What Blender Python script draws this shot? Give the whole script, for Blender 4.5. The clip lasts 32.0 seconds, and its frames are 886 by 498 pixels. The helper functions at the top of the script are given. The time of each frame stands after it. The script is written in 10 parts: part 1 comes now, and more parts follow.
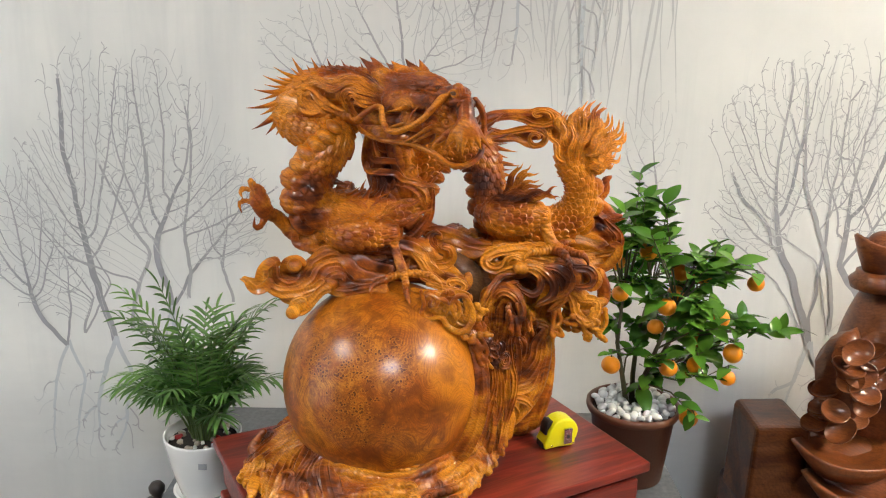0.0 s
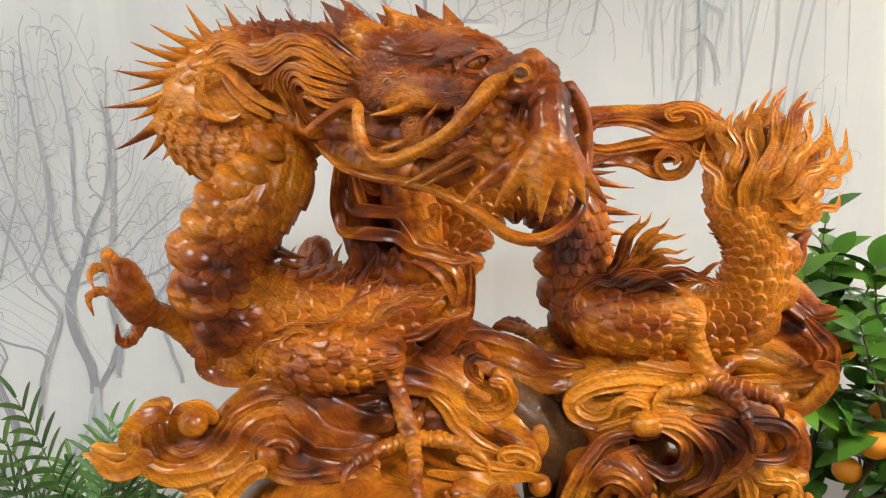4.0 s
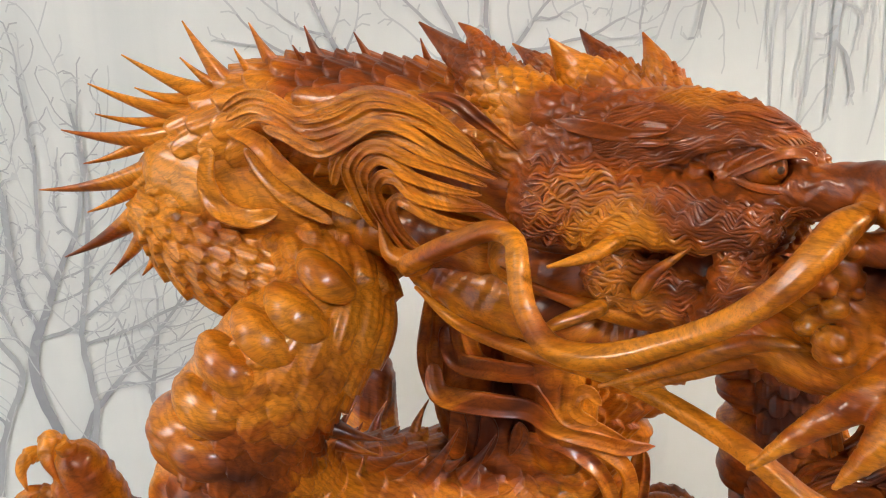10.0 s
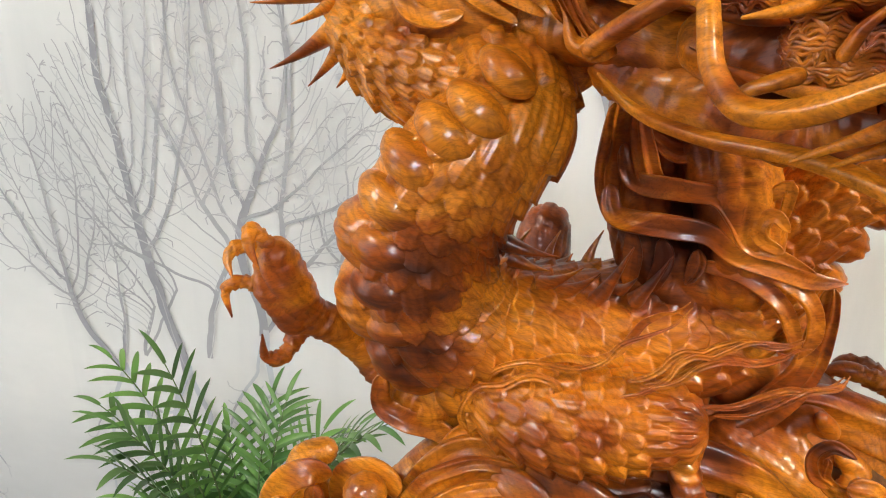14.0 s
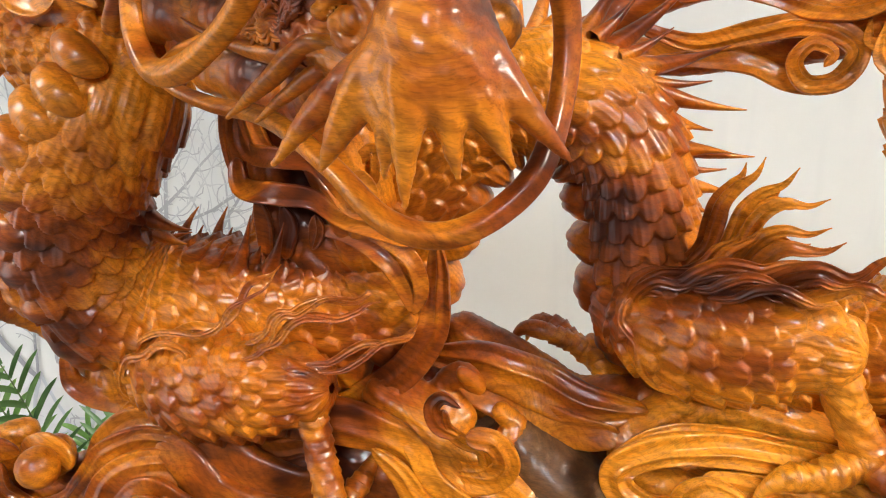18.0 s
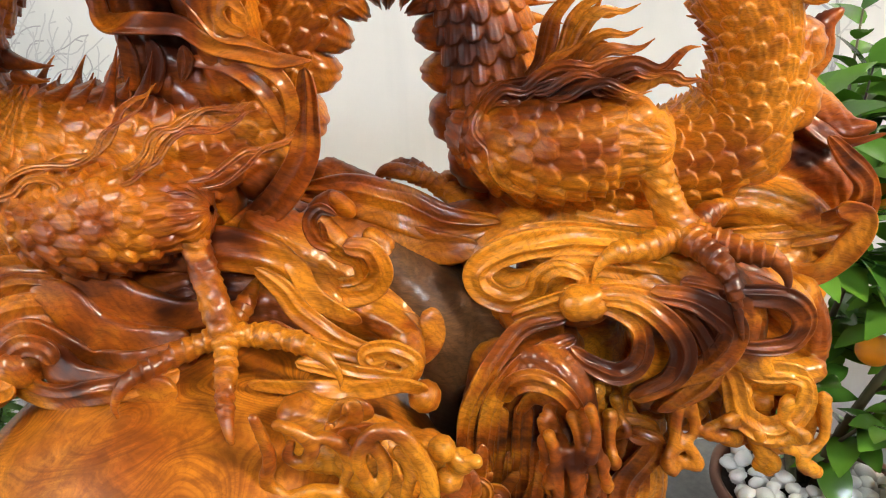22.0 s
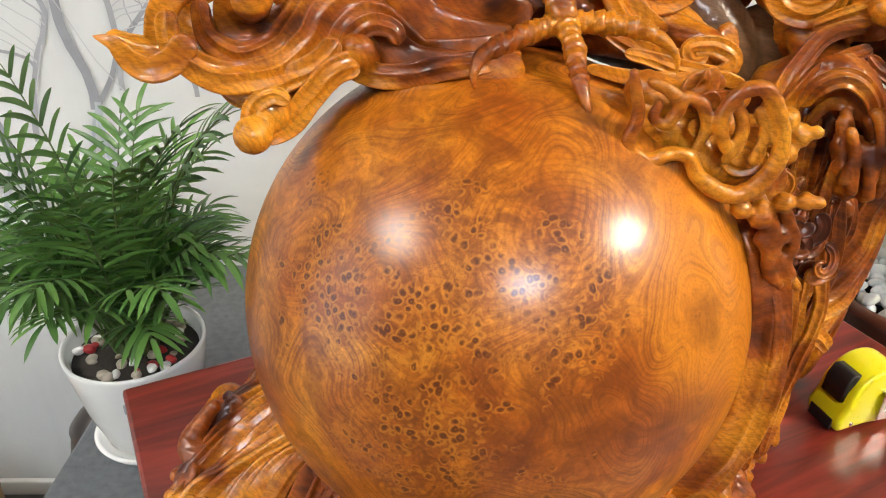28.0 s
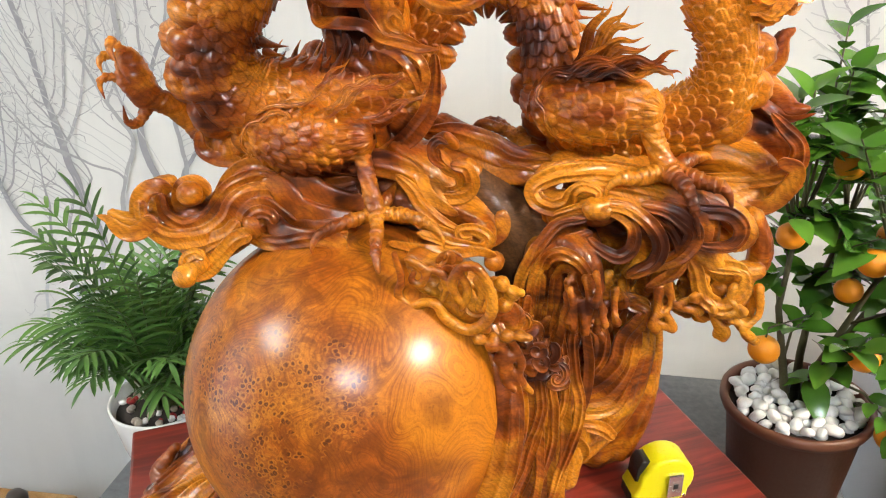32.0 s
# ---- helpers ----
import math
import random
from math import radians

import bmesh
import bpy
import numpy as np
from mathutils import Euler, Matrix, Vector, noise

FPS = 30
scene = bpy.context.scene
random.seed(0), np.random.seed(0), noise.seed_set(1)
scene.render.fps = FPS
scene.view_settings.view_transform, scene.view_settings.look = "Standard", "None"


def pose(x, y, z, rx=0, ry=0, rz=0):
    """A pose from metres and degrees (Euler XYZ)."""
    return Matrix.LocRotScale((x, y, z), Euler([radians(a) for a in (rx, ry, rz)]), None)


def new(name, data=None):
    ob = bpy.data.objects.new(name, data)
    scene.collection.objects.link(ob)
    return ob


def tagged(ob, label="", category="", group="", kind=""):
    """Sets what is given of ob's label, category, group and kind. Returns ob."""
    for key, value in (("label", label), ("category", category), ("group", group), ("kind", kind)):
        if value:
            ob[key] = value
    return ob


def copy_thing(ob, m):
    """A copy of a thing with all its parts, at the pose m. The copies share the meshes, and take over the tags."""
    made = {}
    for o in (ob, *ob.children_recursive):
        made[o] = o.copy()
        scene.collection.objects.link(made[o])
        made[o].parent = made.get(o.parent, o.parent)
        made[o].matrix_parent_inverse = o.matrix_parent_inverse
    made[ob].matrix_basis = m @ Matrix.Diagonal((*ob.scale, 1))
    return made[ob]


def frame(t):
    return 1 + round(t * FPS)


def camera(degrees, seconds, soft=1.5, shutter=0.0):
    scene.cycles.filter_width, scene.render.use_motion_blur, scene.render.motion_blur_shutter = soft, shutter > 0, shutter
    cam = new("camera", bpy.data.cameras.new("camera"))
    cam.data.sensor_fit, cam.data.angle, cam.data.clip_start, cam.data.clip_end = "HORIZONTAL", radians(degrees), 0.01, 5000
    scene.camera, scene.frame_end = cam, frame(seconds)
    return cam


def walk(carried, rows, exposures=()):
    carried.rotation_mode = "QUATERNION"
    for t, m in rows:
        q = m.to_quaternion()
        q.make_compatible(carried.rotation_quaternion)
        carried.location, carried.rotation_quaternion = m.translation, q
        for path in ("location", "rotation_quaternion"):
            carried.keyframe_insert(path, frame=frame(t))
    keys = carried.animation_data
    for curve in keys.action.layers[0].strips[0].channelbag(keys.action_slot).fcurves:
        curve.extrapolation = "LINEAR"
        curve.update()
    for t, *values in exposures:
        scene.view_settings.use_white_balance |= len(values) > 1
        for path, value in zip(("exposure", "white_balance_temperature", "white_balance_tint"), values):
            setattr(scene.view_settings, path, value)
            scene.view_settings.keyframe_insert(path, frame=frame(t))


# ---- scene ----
cam = camera(59.1, 32.0, soft=1.1)
METRES, EYE, TILT, LEAN, TURN = 2.3, 1.424, -14.9, -1.09, 0.0
ROWS = [
    (0.0, 0.0, 0.0, 0.0, 0.0, 0.0, -0.0),
    (0.5, -0.0157, 0.008, 0.0013, -0.55, 0.53, 0.14),
    (1.0, -0.0273, 0.0166, 0.0033, -0.48, 1.01, -0.69),
    (1.5, -0.0227, 0.0436, 0.0053, 0.3, 1.28, -1.1),
    (2.0, -0.011, 0.0886, 0.0137, 1.8, 1.05, -1.27),
    (2.5, 0.0106, 0.134, 0.0217, 3.98, 0.56, -1.13),
    (4.5, -0.0097, 0.299, 0.0594, 2.22, -0.97, 0.09),
    (5.0, -0.0131, 0.3188, 0.066, 1.83, -0.75, 0.04),
    (5.5, -0.0091, 0.3309, 0.0715, 3.08, -0.9, -0.39),
    (6.0, 0.0036, 0.345, 0.0775, 6.98, -1.3, -0.99),
    (6.5, 0.0184, 0.3528, 0.079, 12.35, -1.34, -1.88),
    (7.0, 0.0293, 0.3561, 0.0818, 15.53, -0.95, -1.99),
    (7.5, 0.0227, 0.3601, 0.0854, 14.47, -1.13, -1.08),
    (8.0, 0.0114, 0.3624, 0.0877, 10.55, -1.79, -0.24),
    (8.5, -0.0034, 0.3644, 0.0887, 6.52, -2.28, 0.19),
    (9.0, -0.02, 0.3654, 0.0897, 3.69, -2.67, 0.18),
    (9.5, -0.0335, 0.3679, 0.0905, 2.13, -2.88, -0.3),
    (10.0, -0.0444, 0.3716, 0.0918, 2.28, -2.58, -0.87),
    (10.5, -0.0512, 0.3733, 0.0938, 4.1, -1.93, -0.96),
    (11.0, -0.0559, 0.3725, 0.0938, 6.51, -1.38, -0.94),
    (11.5, -0.0574, 0.3717, 0.0922, 8.46, -1.58, -1.13),
    (12.0, -0.057, 0.371, 0.0881, 9.87, -2.51, -1.45),
    (12.5, -0.0546, 0.3683, 0.0822, 11.32, -3.93, -1.82),
    (13.0, -0.0517, 0.3661, 0.0761, 12.65, -5.22, -2.17),
    (13.5, -0.0485, 0.367, 0.0708, 13.97, -6.32, -2.72),
    (15.5, -0.0136, 0.3757, 0.0521, 19.6, -9.36, -2.86),
    (16.0, -0.0039, 0.3782, 0.0504, 19.67, -9.77, -2.8),
    (16.5, 0.0061, 0.3808, 0.0507, 18.99, -9.77, -2.22),
    (17.0, 0.0179, 0.3857, 0.0548, 17.77, -9.33, -1.16),
    (17.5, 0.0303, 0.3873, 0.0595, 16.76, -8.34, -0.29),
    (18.0, 0.0393, 0.3843, 0.0612, 16.42, -7.1, 0.11),
    (18.5, 0.0481, 0.3817, 0.0607, 16.35, -6.45, -0.28),
    (19.0, 0.0601, 0.3775, 0.0637, 15.87, -6.48, -0.94),
    (19.5, 0.0705, 0.371, 0.0649, 14.95, -6.2, -0.88),
    (20.0, 0.0791, 0.3663, 0.061, 13.92, -5.68, -0.47),
    (20.5, 0.0795, 0.3675, 0.0529, 12.5, -6.2, 0.38),
    (21.0, 0.0679, 0.3707, 0.044, 9.4, -7.25, 1.59),
    (21.5, 0.0497, 0.3668, 0.0359, 5.65, -8.29, 2.29),
    (22.0, 0.035, 0.3623, 0.0293, 3.88, -9.32, 2.04),
    (22.5, 0.0242, 0.3613, 0.0227, 3.49, -10.01, 1.92),
    (23.0, 0.0184, 0.3599, 0.0172, 3.69, -10.46, 1.69),
    (23.5, 0.0104, 0.3593, 0.0115, 4.34, -11.1, 1.67),
    (24.0, 0.0036, 0.3598, 0.0056, 4.73, -12.13, 1.99),
    (24.5, 0.0011, 0.358, 0.0011, 4.72, -13.15, 2.09),
    (25.0, -0.0019, 0.3579, -0.0023, 4.77, -14.18, 2.03),
    (25.5, -0.006, 0.3566, -0.0052, 4.83, -15.06, 2.03),
    (26.0, -0.0124, 0.3538, -0.0071, 4.66, -15.41, 2.22),
    (26.5, -0.0244, 0.3496, -0.0105, 3.9, -15.65, 2.27),
    (28.5, -0.0492, 0.3272, -0.025, 2.25, -14.88, -0.43),
    (29.0, -0.0426, 0.3176, -0.0314, 3.02, -14.77, -0.4),
    (29.5, -0.0163, 0.3137, -0.036, 6.11, -15.19, -0.91),
    (30.0, 0.0063, 0.3046, -0.0318, 10.86, -15.11, -2.41),
    (30.5, 0.021, 0.2933, -0.0207, 13.24, -14.2, -2.05),
    (31.0, 0.0384, 0.2823, -0.0086, 13.25, -12.9, -1.08),
    (31.5, 0.0464, 0.2617, 0.0075, 12.06, -11.3, -0.76),
    (32.0, 0.0519, 0.2495, 0.0222, 10.98, -10.18, -0.76),
]
walk(cam, [(t, pose(0, 0, EYE, TILT, LEAN, TURN) @ pose(METRES * x, METRES * y, METRES * z, 90 + pitch, roll, yaw)) for t, x, y, z, yaw, pitch, roll in ROWS], exposures=((0.0, 0.36), (2.5, 0.42), (7.0, 0.49), (12.0, 0.58), (16.0, 0.70), (17.5, 0.70), (20.0, 0.57), (23.5, 0.76), (26.5, 0.70), (30.0, 0.70), (32.0, 0.76)))

# ---- light: a showroom with white ceiling lamps, one bright on one side ----
world = bpy.data.worlds.new("world")
scene.world = world
world.use_nodes = True
wn = world.node_tree.nodes
wn["Background"].inputs[0].default_value = (0.80, 0.90, 1.0, 1)
wn["Background"].inputs[1].default_value = 0.15

# ---- materials ----


def nodes_of(name):
    m = bpy.data.materials.new(name)
    m.use_nodes = True
    nt = m.node_tree
    return m, nt, nt.nodes["Principled BSDF"]


def put(nt, kind, **vals):
    n = nt.nodes.new(kind)
    for k, v in vals.items():
        if k == "operation":
            n.operation = v
        elif k == "wave_type":
            n.wave_type = v
        elif k == "bands_direction":
            n.bands_direction = v
        else:
            n.inputs[k.replace("_", " ")].default_value = v
    return n


def wire(nt, a, b):
    nt.links.new(a, b)


def coords(nt, scale=(1, 1, 1), turn=(0, 0, 0)):
    tc = nt.nodes.new("ShaderNodeTexCoord")
    mp = nt.nodes.new("ShaderNodeMapping")
    mp.inputs["Scale"].default_value = scale
    mp.inputs["Rotation"].default_value = turn
    wire(nt, tc.outputs["Object"], mp.inputs["Vector"])
    return mp.outputs["Vector"]


def ramp(nt, fac, stops):
    r = nt.nodes.new("ShaderNodeValToRGB")
    e = r.color_ramp.elements
    while len(e) < len(stops):
        e.new(0.5)
    for el, (p, c) in zip(e, stops):
        el.position, el.color = p, (*c, 1)
    wire(nt, fac, r.inputs["Fac"])
    return r.outputs["Color"]


def mix(nt, fac, a, b, mode="MIX"):
    m = nt.nodes.new("ShaderNodeMix")
    m.data_type, m.blend_type = "RGBA", mode
    for sock, v in ((m.inputs["Factor"], fac), (m.inputs["A"], a), (m.inputs["B"], b)):
        if hasattr(v, "is_linked"):
            wire(nt, v, sock)
        elif isinstance(v, tuple):
            sock.default_value = (*v, 1)
        else:
            sock.default_value = v
    return m.outputs["Result"]


def calc(nt, op, a, b=0.0, clamp=False):
    m = nt.nodes.new("ShaderNodeMath")
    m.operation, m.use_clamp = op, clamp
    for sock, v in zip(m.inputs, (a, b)):
        if hasattr(v, "is_linked"):
            wire(nt, v, sock)
        else:
            sock.default_value = v
    return m.outputs[0]


def noise_tex(nt, vec, scale, detail=4.0, rough=0.55, distortion=0.0):
    n = put(nt, "ShaderNodeTexNoise", Scale=scale, Detail=detail, Roughness=rough, Distortion=distortion)
    wire(nt, vec, n.inputs["Vector"])
    return n.outputs["Fac"]


def bump(nt, bsdf, height, strength=0.3, dist=0.002):
    b = put(nt, "ShaderNodeBump", Strength=strength, Distance=dist)
    wire(nt, height, b.inputs["Height"])
    wire(nt, b.outputs[0], bsdf.inputs["Normal"])


def plain(name, colour, rough=0.5, var=0.12, scale=40.0, metal=0.0, coat=0.0, bumps=0.15, subsurface=0.0):
    """A surface of one colour with two scales of variation and a fine relief."""
    m, nt, b = nodes_of(name)
    v = coords(nt)
    n1, n2 = noise_tex(nt, v, scale), noise_tex(nt, v, scale * 7, 3)
    dark = tuple(c * (1 - var * 1.6) for c in colour)
    lite = tuple(min(1, c * (1 + var)) for c in colour)
    c = mix(nt, calc(nt, "ADD", calc(nt, "MULTIPLY", n1, 0.7), calc(nt, "MULTIPLY", n2, 0.3)), dark, lite)
    wire(nt, c, b.inputs["Base Color"])
    b.inputs["Metallic"].default_value = metal
    b.inputs["Coat Weight"].default_value = coat
    b.inputs["Coat Roughness"].default_value = 0.08
    wire(nt, calc(nt, "ADD", calc(nt, "MULTIPLY", n2, 0.16), rough - 0.08), b.inputs["Roughness"])
    if bumps:
        bump(nt, b, n2, bumps, 0.0015)
    return m


def carving_wood(name, pale, deep, red, coat=0.22, size=1.0, top_red=False):
    """Oiled carved wood: broad heartwood zones, long soft streaks that bend with noise, fine growth lines and hair-fine pores."""
    m, nt, b = nodes_of(name)
    v = coords(nt)
    warp = put(nt, "ShaderNodeTexNoise", Scale=7.0 * size, Detail=3.0)
    wire(nt, v, warp.inputs["Vector"])
    add = put(nt, "ShaderNodeVectorMath", operation="MULTIPLY_ADD")
    wire(nt, warp.outputs["Color"], add.inputs[0])
    add.inputs[1].default_value = (0.10, 0.10, 0.10)
    wire(nt, v, add.inputs[2])
    squash = nt.nodes.new("ShaderNodeMapping")
    squash.inputs["Scale"].default_value = (0.16, 0.7, 1.0)
    squash.inputs["Rotation"].default_value = (0.2, 0.5, 0.1)
    wire(nt, add.outputs[0], squash.inputs["Vector"])
    along = squash.outputs["Vector"]
    zone = noise_tex(nt, coords(nt, (1, 1, 1), (0.7, 0.3, 0.5)), 9.0 * size, 3, 0.5, 0.6)
    spots = noise_tex(nt, along, 34 * size, 4, 0.6, 0.5)
    z = calc(nt, "ADD", calc(nt, "MULTIPLY", zone, 0.60), calc(nt, "MULTIPLY", spots, 0.40))
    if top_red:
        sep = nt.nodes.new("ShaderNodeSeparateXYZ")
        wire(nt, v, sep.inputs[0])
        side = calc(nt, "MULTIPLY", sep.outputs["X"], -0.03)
        # darker heartwood runs through the head, the chest and the falling root; pale sapwood lies on the tail and the
        # clouds; the throat is paler too
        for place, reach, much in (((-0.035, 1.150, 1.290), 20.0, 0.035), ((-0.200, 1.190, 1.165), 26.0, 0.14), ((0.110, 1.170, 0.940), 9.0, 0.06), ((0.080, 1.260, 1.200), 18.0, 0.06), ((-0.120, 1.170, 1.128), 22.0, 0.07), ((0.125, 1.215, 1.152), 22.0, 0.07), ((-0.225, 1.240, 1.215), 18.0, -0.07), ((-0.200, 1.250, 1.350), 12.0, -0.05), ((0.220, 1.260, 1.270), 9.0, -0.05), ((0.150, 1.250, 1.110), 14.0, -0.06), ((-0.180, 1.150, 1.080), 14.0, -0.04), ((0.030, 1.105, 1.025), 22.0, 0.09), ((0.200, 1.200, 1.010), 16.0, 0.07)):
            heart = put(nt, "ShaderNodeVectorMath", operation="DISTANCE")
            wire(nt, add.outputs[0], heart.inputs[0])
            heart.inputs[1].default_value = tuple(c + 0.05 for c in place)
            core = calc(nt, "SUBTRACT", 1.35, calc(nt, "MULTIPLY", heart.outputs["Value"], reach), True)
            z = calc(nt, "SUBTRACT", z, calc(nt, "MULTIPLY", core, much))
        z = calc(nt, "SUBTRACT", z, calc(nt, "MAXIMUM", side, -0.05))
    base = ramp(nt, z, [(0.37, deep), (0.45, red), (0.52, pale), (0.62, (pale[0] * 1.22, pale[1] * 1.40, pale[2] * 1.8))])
    if top_red:
        # the clouds are cut from yellower wood than the body
        low = calc(nt, "MULTIPLY", calc(nt, "SUBTRACT", 1.165, calc(nt, "ADD", sep.outputs["Z"], calc(nt, "MULTIPLY", spots, 0.06))), 14.0, True)
        shifted = nt.nodes.new("ShaderNodeVectorMath")
        shifted.operation = "MULTIPLY"
        wire(nt, base, shifted.inputs[0])
        shifted.inputs[1].default_value = (0.93, 1.05, 1.15)
        base = mix(nt, low, base, shifted.outputs[0])
    rings = put(nt, "ShaderNodeTexWave", wave_type="BANDS", bands_direction="DIAGONAL", Scale=85.0 * size, Distortion=7.0, Detail=4.0, Detail_Scale=1.4, Detail_Roughness=0.6)
    wire(nt, add.outputs[0], rings.inputs["Vector"])
    streak = noise_tex(nt, along, 210 * size, 4, 0.65, 0.4)
    r1 = ramp(nt, rings.outputs["Fac"], [(0.45, (0, 0, 0)), (1.0, (1, 1, 1))])
    r2 = ramp(nt, streak, [(0.48, (0, 0, 0)), (0.70, (1, 1, 1))])
    c = mix(nt, calc(nt, "MULTIPLY", r1, 0.24), base, deep)
    c = mix(nt, calc(nt, "MULTIPLY", r2, 0.50), c, tuple(x * 0.9 for x in deep))
    pores = noise_tex(nt, along, 1500 * size, 2, 0.6)
    c = mix(nt, calc(nt, "MULTIPLY", ramp(nt, pores, [(0.50, (0, 0, 0)), (0.66, (1, 1, 1))]), 0.30), c, tuple(x * 0.6 for x in deep))
    wire(nt, c, b.inputs["Base Color"])
    wire(nt, calc(nt, "ADD", calc(nt, "MULTIPLY", spots, 0.20), 0.36), b.inputs["Roughness"])
    b.inputs["Coat Weight"].default_value = coat
    b.inputs["Coat Roughness"].default_value = 0.18
    b.inputs["Specular IOR Level"].default_value = 0.22
    h = calc(nt, "ADD", calc(nt, "MULTIPLY", streak, 0.6), calc(nt, "MULTIPLY", noise_tex(nt, v, 170 * size, 3, 0.55, 0.8), 0.5))
    bump(nt, b, h, 0.28, 0.0012)
    soft = put(nt, "ShaderNodeBump", Strength=0.16, Distance=0.0012)
    wire(nt, h, soft.inputs["Height"])
    wire(nt, soft.outputs[0], b.inputs["Coat Normal"])
    return m


def burl_wood(name):
    """The polished ball: fine growth lines that swirl round a knot, clusters of burl eyes on one half, plain gold on the other."""
    m, nt, b = nodes_of(name)
    v = coords(nt)

    def bent(scale, reach, detail=3.0):
        n = put(nt, "ShaderNodeTexNoise", Scale=scale, Detail=detail)
        wire(nt, v, n.inputs["Vector"])
        a = put(nt, "ShaderNodeVectorMath", operation="MULTIPLY_ADD")
        wire(nt, n.outputs["Color"], a.inputs[0])
        a.inputs[1].default_value = (reach, reach, reach)
        wire(nt, v, a.inputs[2])
        return a.outputs[0]

    def away(vec, place, shift):
        d = put(nt, "ShaderNodeVectorMath", operation="DISTANCE")
        wire(nt, vec, d.inputs[0])
        d.inputs[1].default_value = tuple(c + shift for c in place)
        return d.outputs["Value"]

    broad, mid, fine, calm = bent(11.0, 0.10), bent(38.0, 0.022), bent(95.0, 0.007, 2.0), bent(13.0, 0.022, 2.5)
    zone = noise_tex(nt, broad, 10.0, 5, 0.6, 0.8)
    base = ramp(nt, zone, [(0.34, (0.19, 0.040, 0.003)), (0.43, (0.40, 0.098, 0.005)), (0.53, (0.56, 0.172, 0.008)), (0.70, (0.70, 0.260, 0.016))])
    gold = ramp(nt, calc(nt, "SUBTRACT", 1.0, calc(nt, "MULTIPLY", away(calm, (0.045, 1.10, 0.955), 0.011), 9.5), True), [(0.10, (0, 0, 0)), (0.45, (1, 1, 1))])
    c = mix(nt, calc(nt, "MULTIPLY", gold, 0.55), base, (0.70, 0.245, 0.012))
    # growth lines that follow the wood's own swirls, broken in places, and rings round the knot
    field = noise_tex(nt, calm, 8.5, 1.5, 0.5, 0.3)
    broken = ramp(nt, noise_tex(nt, broad, 26.0, 4, 0.65, 0.6), [(0.36, (0, 0, 0)), (0.62, (1, 1, 1))])
    for turns, low, much, tint in ((95.0, 0.0, 0.42, (0.25, 0.060, 0.006)), (330.0, 0.1, 0.62, (0.17, 0.038, 0.005)), (760.0, 0.2, 0.40, (0.16, 0.036, 0.005))):
        line = ramp(nt, calc(nt, "SINE", calc(nt, "MULTIPLY", field, turns)), [(low, (0, 0, 0)), (0.95, (1, 1, 1))])
        c = mix(nt, calc(nt, "MULTIPLY", calc(nt, "MULTIPLY", line, calc(nt, "ADD", calc(nt, "MULTIPLY", broken, 0.8), 0.2)), calc(nt, "SUBTRACT", much, calc(nt, "MULTIPLY", gold, much * 0.45))), c, tint)
    knot = away(calm, (-0.058, 1.057, 1.003), 0.011)
    swirl = ramp(nt, calc(nt, "SINE", calc(nt, "MULTIPLY", knot, 1700.0)), [(0.0, (0, 0, 0)), (0.9, (1, 1, 1))])
    near = calc(nt, "SUBTRACT", 1.0, calc(nt, "MULTIPLY", knot, 17.0), True)
    c = mix(nt, calc(nt, "MULTIPLY", calc(nt, "MULTIPLY", swirl, near), 0.55), c, (0.17, 0.038, 0.005))
    # clusters of eyes
    mask = None
    for place, reach, much in (((-0.106, 1.057, 1.003), 19.8, 0.9), ((-0.060, 1.057, 1.003), 40.9, 1.0), ((-0.121, 1.035, 0.970), 14.5, 1.0), ((-0.085, 1.043, 0.989), 19.8, 0.8), ((-0.052, 1.034, 0.969), 22.4, 0.9), ((-0.056, 1.025, 0.952), 26.4, 0.9), ((-0.124, 1.016, 0.909), 11.2, 0.9), ((-0.172, 1.062, 0.965), 11.9, 0.8), ((-0.075, 1.011, 0.887), 15.8, 0.6), ((0.017, 1.062, 0.952), 26.4, 0.35)):
        q = calc(nt, "MULTIPLY", calc(nt, "SUBTRACT", 1.15, calc(nt, "MULTIPLY", away(mid, place, 0.011), reach), True), much)
        mask = q if mask is None else calc(nt, "MAXIMUM", mask, q)
    torn = noise_tex(nt, mid, 55.0, 4, 0.65, 0.5)
    patch = ramp(nt, calc(nt, "ADD", calc(nt, "MULTIPLY", mask, 0.36), calc(nt, "MULTIPLY", torn, 0.80)), [(0.60, (0, 0, 0)), (0.70, (1, 1, 1))])
    eyes = put(nt, "ShaderNodeTexVoronoi", Scale=185.0, Randomness=0.9)
    wire(nt, fine, eyes.inputs["Vector"])
    dots = ramp(nt, eyes.outputs["Distance"], [(0.06, (0.3, 0.3, 0.3)), (0.15, (1, 1, 1)), (0.25, (0.8, 0.8, 0.8)), (0.38, (0, 0, 0))])
    halo = ramp(nt, eyes.outputs["Distance"], [(0.34, (0, 0, 0)), (0.42, (1, 1, 1)), (0.50, (1, 1, 1)), (0.60, (0, 0, 0))])
    web = ramp(nt, noise_tex(nt, fine, 130.0, 4, 0.7, 1.4), [(0.42, (0, 0, 0)), (0.60, (1, 1, 1))])
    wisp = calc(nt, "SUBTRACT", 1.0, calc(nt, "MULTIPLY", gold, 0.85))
    murk = ramp(nt, noise_tex(nt, mid, 24.0, 5, 0.68, 1.2), [(0.44, (0, 0, 0)), (0.62, (1, 1, 1))])
    c = mix(nt, calc(nt, "MULTIPLY", calc(nt, "MULTIPLY", murk, 0.62), wisp), c, (0.12, 0.022, 0.003))
